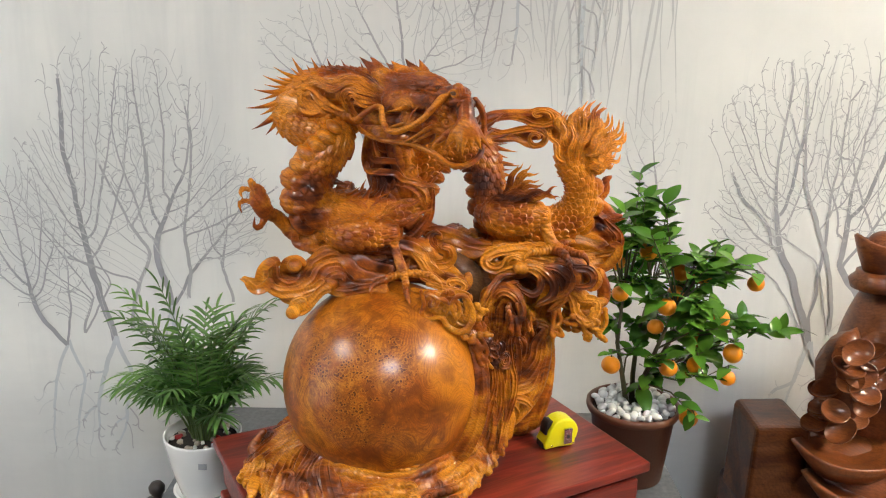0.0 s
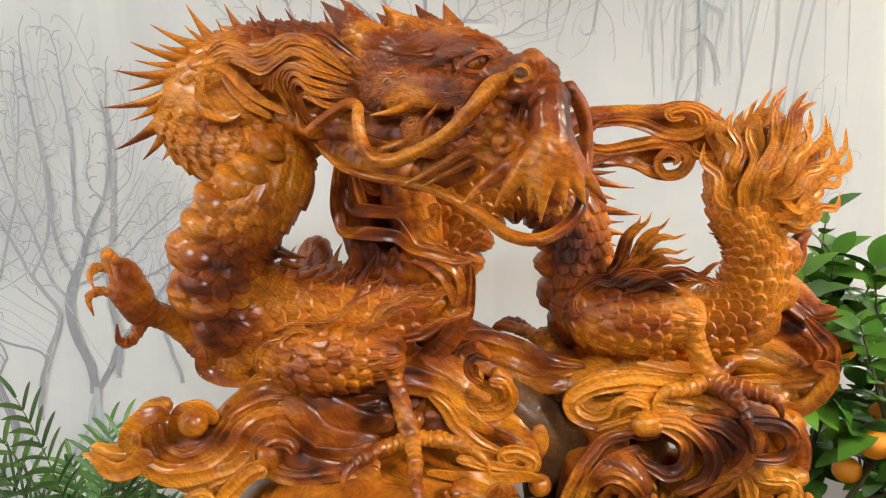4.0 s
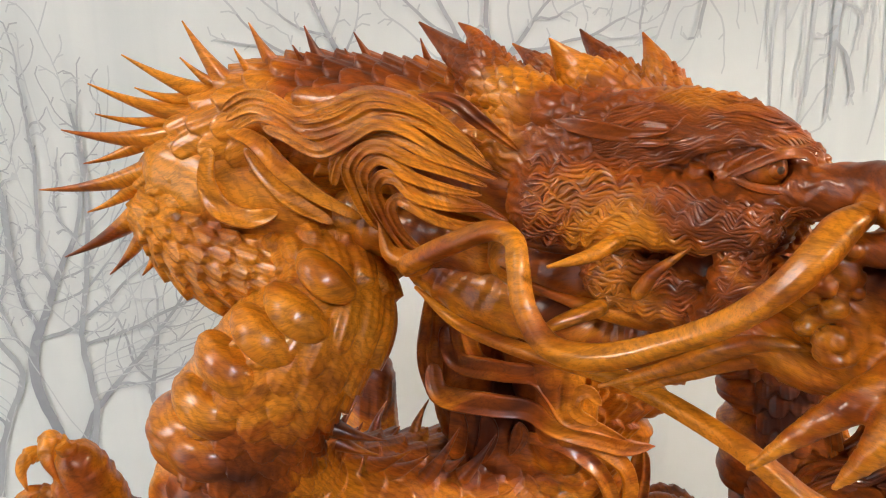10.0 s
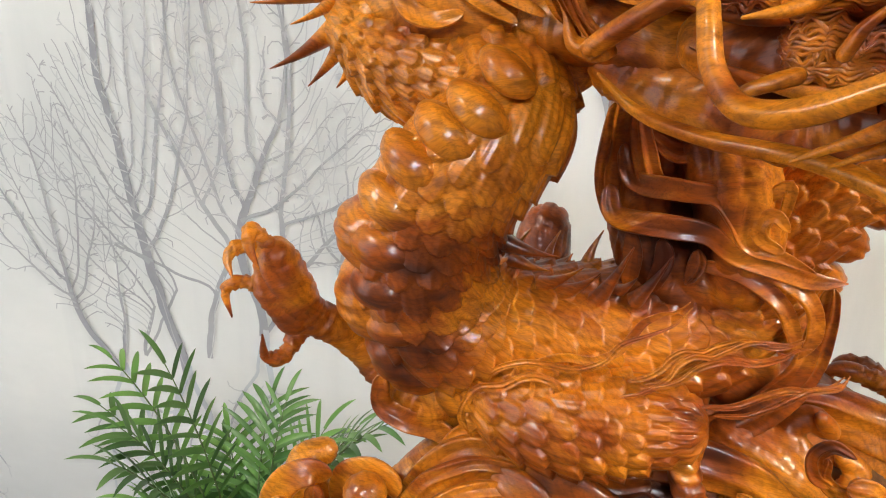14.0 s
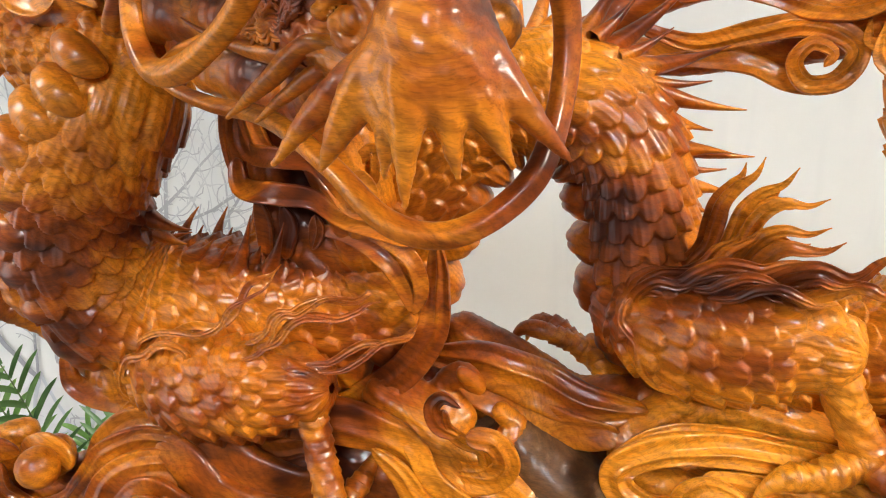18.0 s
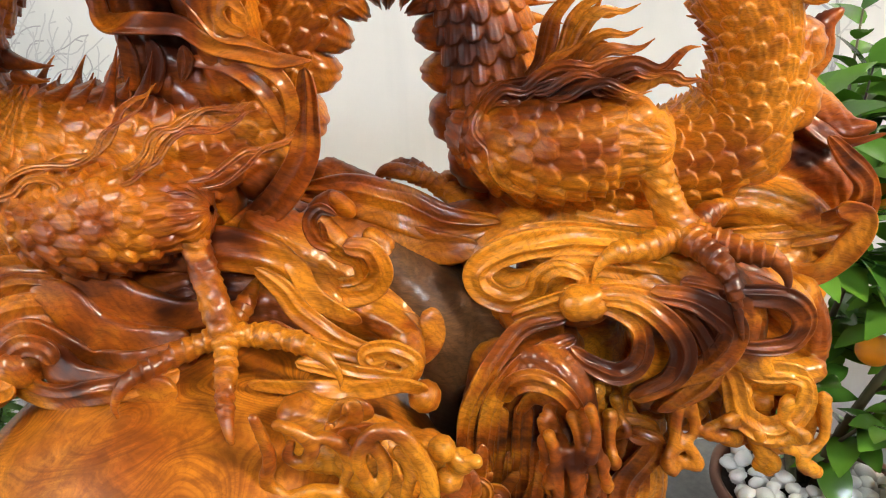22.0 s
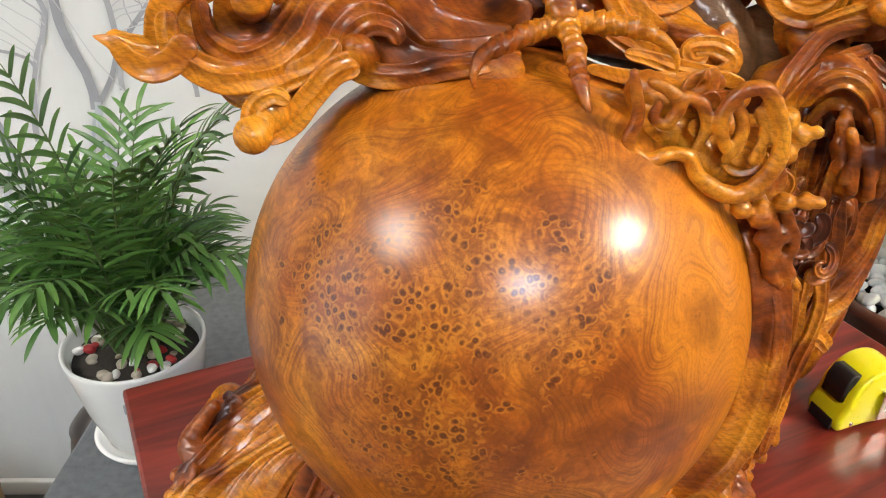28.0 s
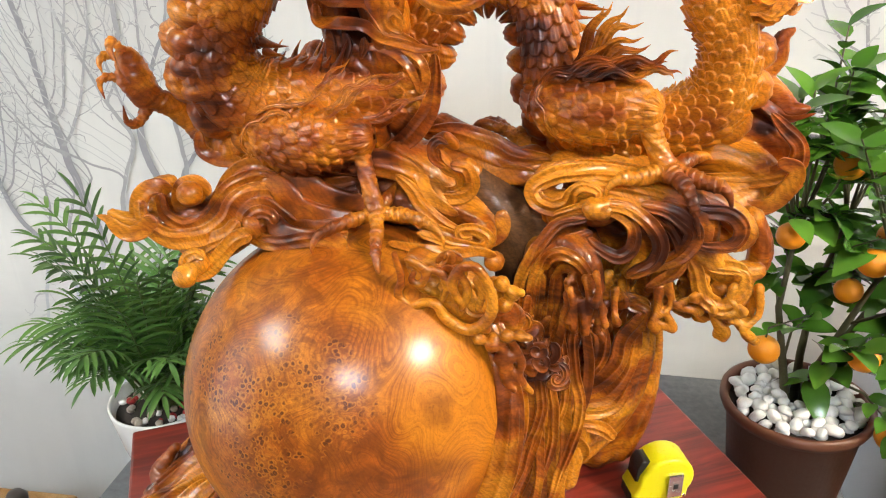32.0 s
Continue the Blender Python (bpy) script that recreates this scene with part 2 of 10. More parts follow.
    c = mix(nt, calc(nt, "MULTIPLY", calc(nt, "MULTIPLY", patch, 0.30), wisp), c, (0.20, 0.042, 0.005))
    c = mix(nt, calc(nt, "MULTIPLY", calc(nt, "MULTIPLY", web, calc(nt, "ADD", calc(nt, "MULTIPLY", mask, 0.8), 0.15)), calc(nt, "MULTIPLY", wisp, 0.70)), c, (0.12, 0.025, 0.004))
    c = mix(nt, calc(nt, "MULTIPLY", calc(nt, "MULTIPLY", halo, patch), 0.45), c, (0.58, 0.21, 0.016))
    c = mix(nt, calc(nt, "MULTIPLY", calc(nt, "MULTIPLY", dots, patch), 0.92), c, (0.055, 0.011, 0.003))
    stain = ramp(nt, calc(nt, "ADD", calc(nt, "SUBTRACT", 0.9, calc(nt, "MULTIPLY", away(mid, (0.017, 1.062, 0.952), 0.011), 34.0), True), calc(nt, "MULTIPLY", torn, 0.6)), [(0.55, (0, 0, 0)), (0.95, (1, 1, 1))])
    c = mix(nt, calc(nt, "MULTIPLY", stain, 0.45), c, (0.13, 0.03, 0.006))
    hair = noise_tex(nt, broad, 520, 3, 0.65)
    c = mix(nt, calc(nt, "MULTIPLY", ramp(nt, hair, [(0.50, (0, 0, 0)), (0.66, (1, 1, 1))]), 0.34), c, (0.15, 0.038, 0.006))
    wire(nt, c, b.inputs["Base Color"])
    wire(nt, calc(nt, "ADD", calc(nt, "MULTIPLY", zone, 0.12), 0.34), b.inputs["Roughness"])
    b.inputs["Coat Weight"].default_value = 0.42
    b.inputs["Specular IOR Level"].default_value = 0.35
    b.inputs["Coat Roughness"].default_value = 0.21
    bump(nt, b, noise_tex(nt, v, 300, 3), 0.08, 0.001)
    return m


def red_wood(name, turn):
    """Dark red lacquered boards with long streaks."""
    m, nt, b = nodes_of(name)
    v = coords(nt, (3.0, 30, 30), (0, 0, turn))
    n1 = noise_tex(nt, v, 1.6, 5, 0.6, 1.2)
    n2 = noise_tex(nt, coords(nt, (14, 260, 260), (0, 0, turn)), 1.0, 3, 0.6)
    c = ramp(nt, n1, [(0.3, (0.05, 0.008, 0.006)), (0.46, (0.16, 0.017, 0.011)), (0.6, (0.27, 0.032, 0.018)), (0.8, (0.34, 0.05, 0.025))])
    c = mix(nt, calc(nt, "MULTIPLY", n2, 0.4), c, (0.09, 0.01, 0.007))
    wire(nt, c, b.inputs["Base Color"])
    wire(nt, calc(nt, "ADD", calc(nt, "MULTIPLY", n2, 0.18), 0.27), b.inputs["Roughness"])
    b.inputs["Coat Weight"].default_value = 0.35
    b.inputs["Coat Roughness"].default_value = 0.2
    bump(nt, b, n2, 0.12, 0.001)
    return m


def mural_paint(name, base, other, lines):
    """Wallpaper print: misty ground with soft clouds and hanging streaks."""
    m, nt, b = nodes_of(name)
    v = coords(nt)
    n1 = noise_tex(nt, v, 1.6, 5, 0.6)
    streak = noise_tex(nt, coords(nt, (9, 9, 0.8)), 1.0, 4, 0.65, 0.4)
    fine = noise_tex(nt, v, 55, 4, 0.6)
    sep = nt.nodes.new("ShaderNodeSeparateXYZ")
    wire(nt, v, sep.inputs[0])
    shore = calc(nt, "ADD", sep.outputs["Z"], calc(nt, "MULTIPLY", noise_tex(nt, coords(nt, (1.5, 1.5, 5.0)), 1.4, 4, 0.6), 0.5))
    lake = ramp(nt, shore, [(0.60, (1, 1, 1)), (1.05, (0, 0, 0))])
    c = mix(nt, ramp(nt, n1, [(0.34, (0, 0, 0)), (0.64, (1, 1, 1))]), base, other)
    c = mix(nt, calc(nt, "MULTIPLY", ramp(nt, streak, [(0.5, (0, 0, 0)), (0.75, (1, 1, 1))]), 0.45), c, lines)
    c = mix(nt, calc(nt, "MULTIPLY", fine, 0.12), c, lines)
    c = mix(nt, calc(nt, "MULTIPLY", lake, 0.55), c, (0.44, 0.45, 0.46))
    wire(nt, c, b.inputs["Base Color"])
    b.inputs["Roughness"].default_value = 0.55
    bump(nt, b, noise_tex(nt, v, 420, 2), 0.08, 0.001)
    return m


def leafy(name, dark, lite, rough=0.35):
    m, nt, b = nodes_of(name)
    info = nt.nodes.new("ShaderNodeNewGeometry")
    n = noise_tex(nt, coords(nt), 30, 3)
    obj = nt.nodes.new("ShaderNodeObjectInfo")
    f = calc(nt, "ADD", calc(nt, "MULTIPLY", calc(nt, "FRACT", calc(nt, "ADD", info.outputs["Random Per Island"], obj.outputs["Random"])), 0.7), calc(nt, "MULTIPLY", n, 0.3))
    wire(nt, mix(nt, f, dark, lite), b.inputs["Base Color"])
    b.inputs["Roughness"].default_value = rough
    b.inputs["Transmission Weight"].default_value = 0.0
    b.inputs["Subsurface Weight"].default_value = 0.12
    b.inputs["Subsurface Radius"].default_value = (0.004, 0.006, 0.002)
    b.inputs["Subsurface Scale"].default_value = 1.0
    bump(nt, b, noise_tex(nt, coords(nt), 180, 2), 0.15, 0.001)
    return m


TURN_TABLE = radians(28.4)
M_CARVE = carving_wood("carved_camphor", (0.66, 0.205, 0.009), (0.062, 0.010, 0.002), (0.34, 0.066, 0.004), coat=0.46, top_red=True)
M_BALL = burl_wood("polished_burl")
# dark wood whose colour also holds the shade of hollows
M_DARK = carving_wood("dark_shaded_wood", (0.17, 0.08, 0.03), (0.035, 0.017, 0.009), (0.09, 0.035, 0.014), coat=0.3)
M_BROWN = carving_wood("brown_carving", (0.21, 0.058, 0.014), (0.055, 0.013, 0.005), (0.125, 0.032, 0.009), coat=0.5, size=0.6)
M_TABLE = red_wood("red_rosewood", -TURN_TABLE)
M_WALL = mural_paint("misty_mural", (0.67, 0.68, 0.675), (0.78, 0.785, 0.77), (0.53, 0.555, 0.575))
# ceiling and side walls are unseen, made dark so that little light bounces
M_CEILING = plain("grey_ceiling", (0.17, 0.17, 0.165), 0.8, 0.05, 6)
M_SHOWROOM = plain("dark_low_bounce_wall", (0.11, 0.065, 0.04), 0.5, 0.2, 6)
M_TREE_INK = plain("mural_tree_ink", (0.33, 0.335, 0.365), 0.6, 0.25, 9, bumps=0)
M_TREE_MID = plain("mural_tree_mid", (0.39, 0.395, 0.42), 0.6, 0.2, 9, bumps=0)
M_TREE_PALE = plain("mural_tree_pale", (0.43, 0.435, 0.46), 0.6, 0.12, 9, bumps=0)
M_TREE_MIST = plain("mural_tree_mist", (0.55, 0.56, 0.575), 0.6, 0.08, 9, bumps=0)
M_TREE_BLUE = plain("mural_tree_blue", (0.52, 0.555, 0.59), 0.6, 0.2, 9, bumps=0)
M_GRANITE = plain("grey_granite", (0.13, 0.14, 0.15), 0.5, 0.5, 90, bumps=0.1)
M_FLOOR = plain("floor_tile", (0.12, 0.11, 0.10), 0.35, 0.1, 12)
M_PLASTER = plain("white_plaster", (0.62, 0.61, 0.58), 0.8, 0.04, 8)
M_CERAMIC = plain("white_glazed_ceramic", (0.78, 0.78, 0.76), 0.2, 0.02, 20, coat=0.5, bumps=0.02)
M_POT = plain("brown_plastic", (0.145, 0.052, 0.026), 0.42, 0.12, 30, bumps=0.05)
M_SOIL = plain("dark_soil", (0.045, 0.035, 0.028), 0.9, 0.4, 160, bumps=0.8)
M_PEBBLE = plain("white_pebble", (0.78, 0.77, 0.74), 0.4, 0.06, 60, bumps=0.1)
M_GRAVEL = plain("buff_gravel", (0.50, 0.43, 0.34), 0.6, 0.3, 50)
M_PINK = plain("magenta_scrap", (0.45, 0.015, 0.12), 0.5, 0.15, 60)
M_REDSCRAP = plain("red_scrap", (0.45, 0.03, 0.03), 0.5, 0.15, 60)
M_PALM = leafy("palm_leaf", (0.035, 0.11, 0.025), (0.16, 0.32, 0.07))
M_PALM_LITE = leafy("young_palm_leaf", (0.12, 0.28, 0.05), (0.22, 0.42, 0.09))
M_CITRUS = leafy("citrus_leaf", (0.026, 0.10, 0.012), (0.14, 0.32, 0.035), 0.22)
M_BARK = plain("green_brown_bark", (0.09, 0.085, 0.035), 0.7, 0.3, 60, bumps=0.4)
M_STEM = plain("palm_stem", (0.11, 0.16, 0.05), 0.5, 0.2, 60)
M_ORANGE = plain("orange_rind", (0.95, 0.32, 0.008), 0.40, 0.1, 45, bumps=0.35, coat=0.15)
M_YELLOW = plain("yellow_plastic", (0.80, 0.74, 0.008), 0.3, 0.03, 30, coat=0.3, bumps=0.04)
M_BLACK = plain("black_plastic", (0.012, 0.012, 0.013), 0.4, 0.2, 40)
M_STEEL = plain("brushed_steel", (0.62, 0.60, 0.58), 0.25, 0.08, 60, metal=1.0, bumps=0.05)
M_URN = plain("dark_clay", (0.035, 0.026, 0.022), 0.4, 0.25, 25, coat=0.1)
M_TAN = carving_wood("tan_plank", (0.44, 0.26, 0.10), (0.24, 0.12, 0.04), (0.34, 0.18, 0.06), coat=0.15)
M_GREYINK = plain("grey_print", (0.35, 0.36, 0.38), 0.6, 0.05, 40)


def glow(name, colour, power):
    m, nt, b = nodes_of(name)
    b.inputs["Base Color"].default_value = (0.8, 0.8, 0.8, 1)
    b.inputs["Emission Color"].default_value = (*colour, 1)
    b.inputs["Emission Strength"].default_value = power
    return m

# ---- building blocks ----


def mesh_of(name, bm, mat, smooth=False):
    me = bpy.data.meshes.new(name)
    bm.to_mesh(me)
    bm.free()
    for m in (mat if isinstance(mat, (list, tuple)) else [mat]):
        me.materials.append(m)
    if smooth:
        me.shade_smooth()
    return me


def part(name, bm, mat, parent=None, label="", smooth=False):
    ob = new(name, mesh_of(name, bm, mat, smooth))
    ob.parent = parent
    if label:
        ob["label"] = label
    return ob


def thing(name, at, label, category, group="", turn=0.0):
    e = new(name)
    e.empty_display_size = 0.05
    e.location = at
    e.rotation_euler = (0, 0, turn)
    return tagged(e, label, category, group)


def box(bm, x0, x1, y0, y1, z0, z1, bevel=0.0, seg=2):
    r = bmesh.ops.create_cube(bm, size=1)["verts"]
    for v in r:
        v.co = Vector(((x0 + x1) / 2 + v.co.x * (x1 - x0), (y0 + y1) / 2 + v.co.y * (y1 - y0), (z0 + z1) / 2 + v.co.z * (z1 - z0)))
    if bevel:
        es = list({e for v in r for e in v.link_edges})
        bmesh.ops.bevel(bm, geom=es, offset=bevel, segments=seg, affect="EDGES", profile=0.5)
    return bm


def lathe(bm, profile, n=48, at=(0, 0, 0), close=True):
    """Turns (radius, height) pairs round the z axis."""
    rings = []
    for r, z in profile:
        if r < 1e-6:
            rings.append([bm.verts.new((at[0], at[1], at[2] + z))])
        else:
            rings.append([bm.verts.new((at[0] + r * math.cos(a), at[1] + r * math.sin(a), at[2] + z)) for a in [2 * math.pi * i / n for i in range(n)]])
    for a, b in zip(rings, rings[1:]):
        for i in range(n):
            q = [a[i % len(a)], a[(i + 1) % len(a)], b[(i + 1) % len(b)], b[i % len(b)]]
            q = list(dict.fromkeys(q))
            if len(q) > 2:
                bm.faces.new(q)
    return bm


def tube(bm, pts, radii, n=8):
    pts = [Vector(p) for p in pts]
    rings, ref = [], Vector((0.31, 0.2, 0.93))
    for i, p in enumerate(pts):
        t = (pts[min(i + 1, len(pts) - 1)] - pts[max(i - 1, 0)]).normalized()
        a = t.cross(ref).normalized()
        b = t.cross(a)
        rings.append([bm.verts.new(p + radii[i] * (a * math.cos(k * 2 * math.pi / n) + b * math.sin(k * 2 * math.pi / n))) for k in range(n)])
    for a, b in zip(rings, rings[1:]):
        for k in range(n):
            bm.faces.new((a[k], a[(k + 1) % n], b[(k + 1) % n], b[k]))
    bm.faces.new(rings[0][::-1])
    bm.faces.new(rings[-1])
    return bm


def quick(name, verts, faces, mat, parent=None, smooth=True):
    """A mesh object straight from arrays."""
    me = bpy.data.meshes.new(name)
    me.from_pydata(verts, [], faces)
    me.materials.append(mat)
    if smooth:
        me.shade_smooth()
    ob = new(name, me)
    ob.parent = parent
    return ob


# ---- the room ----
WALL_SLOPE = math.atan(0.055)


def wall_y(x):
    return 1.84 + 0.055 * x


def wall_box(name, pts, z0, z1, thick, mat, label):
    bm = bmesh.new()
    (xa, ya), (xb, yb) = pts
    d = Vector((xb - xa, yb - ya, 0)).normalized()
    nrm = Vector((-d.y, d.x, 0)) * thick
    vs = [bm.verts.new((x + o.x, y + o.y, z)) for z in (z0, z1) for (x, y), o in (((xa, ya), Vector()), ((xb, yb), Vector()), ((xb, yb), nrm), ((xa, ya), nrm))]
    for f in ((0, 1, 5, 4), (1, 2, 6, 5), (2, 3, 7, 6), (3, 0, 4, 7), (4, 5, 6, 7), (3, 2, 1, 0)):
        bm.faces.new([vs[i] for i in f])
    bmesh.ops.recalc_face_normals(bm, faces=bm.faces)
    return tagged(part(name, bm, mat), label, "wall", kind="structure")


wall_box("wall_north", ((-3.0, wall_y(-3.0)), (3.6, wall_y(3.6))), 0.0, 2.9, 0.15, M_WALL, "pale grey wall with a printed mural of misty bare trees")
wall_box("wall_east", ((3.6, 2.05), (3.6, -3.2)), 0.0, 2.9, 0.15, M_SHOWROOM, "plain unseen wall, dark brown to keep bounced light low")
wall_box("wall_west", ((-3.0, -3.2), (-3.0, 1.68)), 0.0, 2.9, 0.15, M_SHOWROOM, "plain unseen wall, dark brown to keep bounced light low")
wall_box("wall_south", ((3.6, -3.2), (-3.0, -3.2)), 0.0, 2.9, 0.15, M_SHOWROOM, "plain unseen wall, dark brown to keep bounced light low")
bm = bmesh.new()
box(bm, -3.2, 3.8, -3.4, 2.3, -0.1, 0.0)
tagged(part("floor", bm, M_FLOOR), "plain grey-beige tiled showroom floor", "floor", kind="structure")
bm = bmesh.new()
box(bm, -3.2, 3.8, -3.4, 2.3, 2.9, 3.0)
tagged(part("ceiling", bm, M_CEILING), "plain unseen ceiling, dark grey to keep bounced light low", "ceiling", kind="structure")


def ceiling_lamp(x, y, sx, sy, colour, power, label):
    top = thing("ceiling_lamp", (x, y, 2.9), label, "lamp", "ceiling lamps")
    bm = bmesh.new()
    for a, b, c, d in ((-sx, sx, -sy, -sy + 0.02), (-sx, sx, sy - 0.02, sy), (-sx, -sx + 0.02, -sy + 0.02, sy - 0.02), (sx - 0.02, sx, -sy + 0.02, sy - 0.02)):
        box(bm, a, b, c, d, -0.045, 0.0)
    part("frame", bm, M_PLASTER, top)
    bm = bmesh.new()
    box(bm, -sx + 0.02, sx - 0.02, -sy + 0.02, sy - 0.02, -0.035, -0.02)
    part("diffuser", bm, glow("lamp_diffuser", colour, power), top, "bright white diffuser")


ceiling_lamp(2.40, 0.38, 0.36, 0.36, (1.0, 0.90, 0.74), 86.0, "square warm white ceiling lamp with a bright diffuser")
ceiling_lamp(0.50, -1.45, 0.42, 0.30, (0.86, 0.93, 1.0), 46.0, "long cool white ceiling lamp with a bright diffuser")
# added fill lamp out of view, brightens the surfaces that face left
ceiling_lamp(-2.05, 0.10, 0.44, 0.44, (1.0, 0.95, 0.86), 21.0, "unseen square white fill lamp added to brighten left-facing surfaces")

# daylight behind a glazed shop door in the west wall
door = thing("glazed_door", (-2.99, -0.1, 0.0), "tall glazed shop door with bright daylight behind frosted panes", "door")
for y in (-0.95, 0.0, 0.95):
    bm = bmesh.new()
    box(bm, -0.004, 0.04, y - 0.03, y + 0.03, 0.0, 2.3)
    part("stile", bm, M_PLASTER, door)
for z in (0.03, 2.27):
    bm = bmesh.new()
    box(bm, 0.0, 0.036, -0.92, 0.92, z - 0.03, z + 0.03)
    part("rail", bm, M_PLASTER, door)
for y in (-0.475, 0.475):
    bm = bmesh.new()
    box(bm, 0.010, 0.018, y - 0.445, y + 0.445, 0.06, 2.24)
    part("pane", bm, glow("frosted_daylight", (0.72, 0.86, 1.0), 1.0), door, "frosted pane lit by daylight")


# ---- the mural's printed trees: flat prints on the wall ----


def mural_tree(x, z, stems, crown, count, width, seed, down=1):
    """One bare tree as a flat print: stems rise and fork towards points strewn over rounded crowns, so that the twigs fill an uneven dome. down=-1: mirrored in water."""
    rg = np.random.default_rng(seed)
    goals = []
    for cx, cz, rx, rz in crown:
        a, r = rg.uniform(0, 2 * math.pi, 3 * count), np.sqrt(rg.uniform(0.02, 1, 3 * count))
        r *= 1 + 0.13 * np.sin(5 * a + seed) + 0.08 * np.sin(11 * a)
        goals.append(np.stack([cx - x + rx * r * np.cos(a), (cz - z) * down + rz * r * np.sin(a)], 1))
    goals = np.concatenate(goals)
    goals = goals[goals[:, 1] > 0.02]
    step = 0.0095
    at, up, way = [np.array([0.0, 0.0])], [-1], [np.array([0.0, 1.0])]
    for turn, length in stems:
        k, d = 0, np.array([math.sin(turn), math.cos(turn)])
        for i in range(int(length / step)):
            d = d + rg.normal(0, 0.10, 2) + np.array([0.0, 0.03])
            d /= np.linalg.norm(d)
            at.append(at[k] + d * step)
            up.append(k)
            way.append(d)
            k = len(at) - 1
    best, gap, seen = np.zeros(len(goals), int), np.full(len(goals), 9.0), 0
    for lap in range(110):
        here = np.array(at)
        d = np.linalg.norm(goals[:, None] - here[None, seen:], axis=2)
        closer = d.min(1) < gap
        best[closer], gap[closer] = d.argmin(1)[closer] + seen, d.min(1)[closer]
        keep = gap > 0.0095
        goals, best, gap, seen = goals[keep], best[keep], gap[keep], len(at)
        for k in np.unique(best[gap < 0.26]):
            pull = goals[(best == k) & (gap < 0.26)] - here[k]
            d = (pull / np.linalg.norm(pull, axis=1)[:, None]).mean(0) + 0.85 * way[k] + rg.normal(0, 0.13, 2) + np.array([0.0, 0.14])
            n = np.linalg.norm(d)
            at.append(here[k] + d / max(n, 1e-3) * step)
            up.append(int(k))
            way.append(d / max(n, 1e-3))
        if len(goals) < 4 or len(at) > 5200:
            break
    load = [0.0] * len(at)
    for k in range(len(at) - 1, 0, -1):
        load[k] = max(load[k], 1.0)
        load[up[k]] += load[k] if up[k] >= 0 else 0
    top = max(load[1:])
    wide = [max(width * (min(q, top) / top) ** 0.48, 0.0017) for q in load]
    vs, fs, mi = [], [], []
    for k in range(1, len(at)):
        a, b, d = at[up[k]], at[k], way[k]
        side = np.array([d[1], -d[0]])
        wa, wb = min(wide[up[k]], wide[k] * 1.5) / 2, wide[k] / 2
        n = len(vs)
        for q in (a - side * wa - d * 0.001, a + side * wa - d * 0.001, b + side * wb, b - side * wb):
            vs.append((x + q[0], wall_y(x + q[0]) - 0.0012 - 0.0003 * (seed % 9) - 0.00001 * (k % 20), z + down * q[1]))
        fs.append((n, n + 1, n + 2, n + 3))
        mi.append(0 if wide[k] > 0.45 * width else 1 if wide[k] > 0.0026 else 2)
    return vs, fs, mi


# each: foot x and z, stems (turn, length), crowns (x, z, half width, half height), points, trunk width, seed, up or mirrored, faint
mural_trees = (
    (-0.790, 0.700, ((-0.12, 0.20), (-0.40, 0.16)), ((-0.800, 1.17, 0.125, 0.23), (-0.90, 1.06, 0.10, 0.16)), 260, 0.016, 3, 1, False),
    (-0.650, 0.780, ((0.05, 0.18), (0.7, 0.10)), ((-0.660, 1.17, 0.125, 0.21), (-0.52, 1.03, 0.10, 0.13)), 250, 0.014, 5, 1, False),
    (-0.905, 0.690, ((-0.55, 0.15), (0.25, 0.10)), ((-1.000, 0.97, 0.12, 0.17), (-0.92, 0.86, 0.07, 0.09)), 200, 0.011, 8, 1, False),
    (-1.230, 0.620, ((0.05, 0.24), (-0.4, 0.16)), ((-1.240, 1.12, 0.17, 0.24),), 330, 0.015, 83, 1, False),
    (-0.500, 0.800, ((-0.05, 0.12),), ((-0.490, 1.03, 0.085, 0.13),), 150, 0.007, 11, 1, True),
    (-0.150, 1.080, ((0.0, 0.20), (-0.4, 0.14), (0.25, 0.14)), ((-0.140, 1.47, 0.19, 0.14), (-0.32, 1.40, 0.10, 0.09), (0.03, 1.41, 0.09, 0.09)), 190, 0.011, 14, 1, True),
    (0.497, 0.960, ((0.0, 0.14),), ((0.497, 1.18, 0.075, 0.13),), 170, 0.007, 27, 1, True),
    (0.960, 0.680, ((-0.28, 0.24), (-0.75, 0.20), (0.1, 0.2)), ((0.800, 1.20, 0.15, 0.19), (0.76, 1.02, 0.11, 0.10), (0.93, 1.22, 0.13, 0.20)), 230, 0.017, 31, 1, False),
    (1.080, 0.640, ((0.0, 0.28), (0.5, 0.2)), ((1.080, 1.17, 0.15, 0.22), (1.22, 1.05, 0.12, 0.16)), 240, 0.017, 36, 1, False),
    (1.420, 0.620, ((0.0, 0.28), (-0.4, 0.2)), ((1.420, 1.12, 0.17, 0.24),), 300, 0.016, 41, 1, False),
    (0.160, 1.760, ((0.05, 0.12), (-0.3, 0.1)), ((0.150, 1.48, 0.10, 0.15),), 120, 0.012, 53, -1, True),
    (0.310, 1.760, ((-0.05, 0.16),), ((0.320, 1.42, 0.06, 0.16),), 90, 0.014, 67, -1, True),
    (0.020, 1.760, ((0.0, 0.14), (0.3, 0.1)), ((0.010, 1.53, 0.11, 0.14),), 120, 0.011, 101, -1, True),
)
# the water below mirrors the nearest of them
mirrored = tuple((tx + 0.005, tz + 0.01, ((0.10, 0.10), (-0.35, 0.08)), ((tx - 0.02, tz - 0.20, 0.075, 0.13),), 45, tw * 0.7, seed + 2, -1, True) for tx, tz, stems, crown, count, tw, seed, down, faint in mural_trees if not faint)
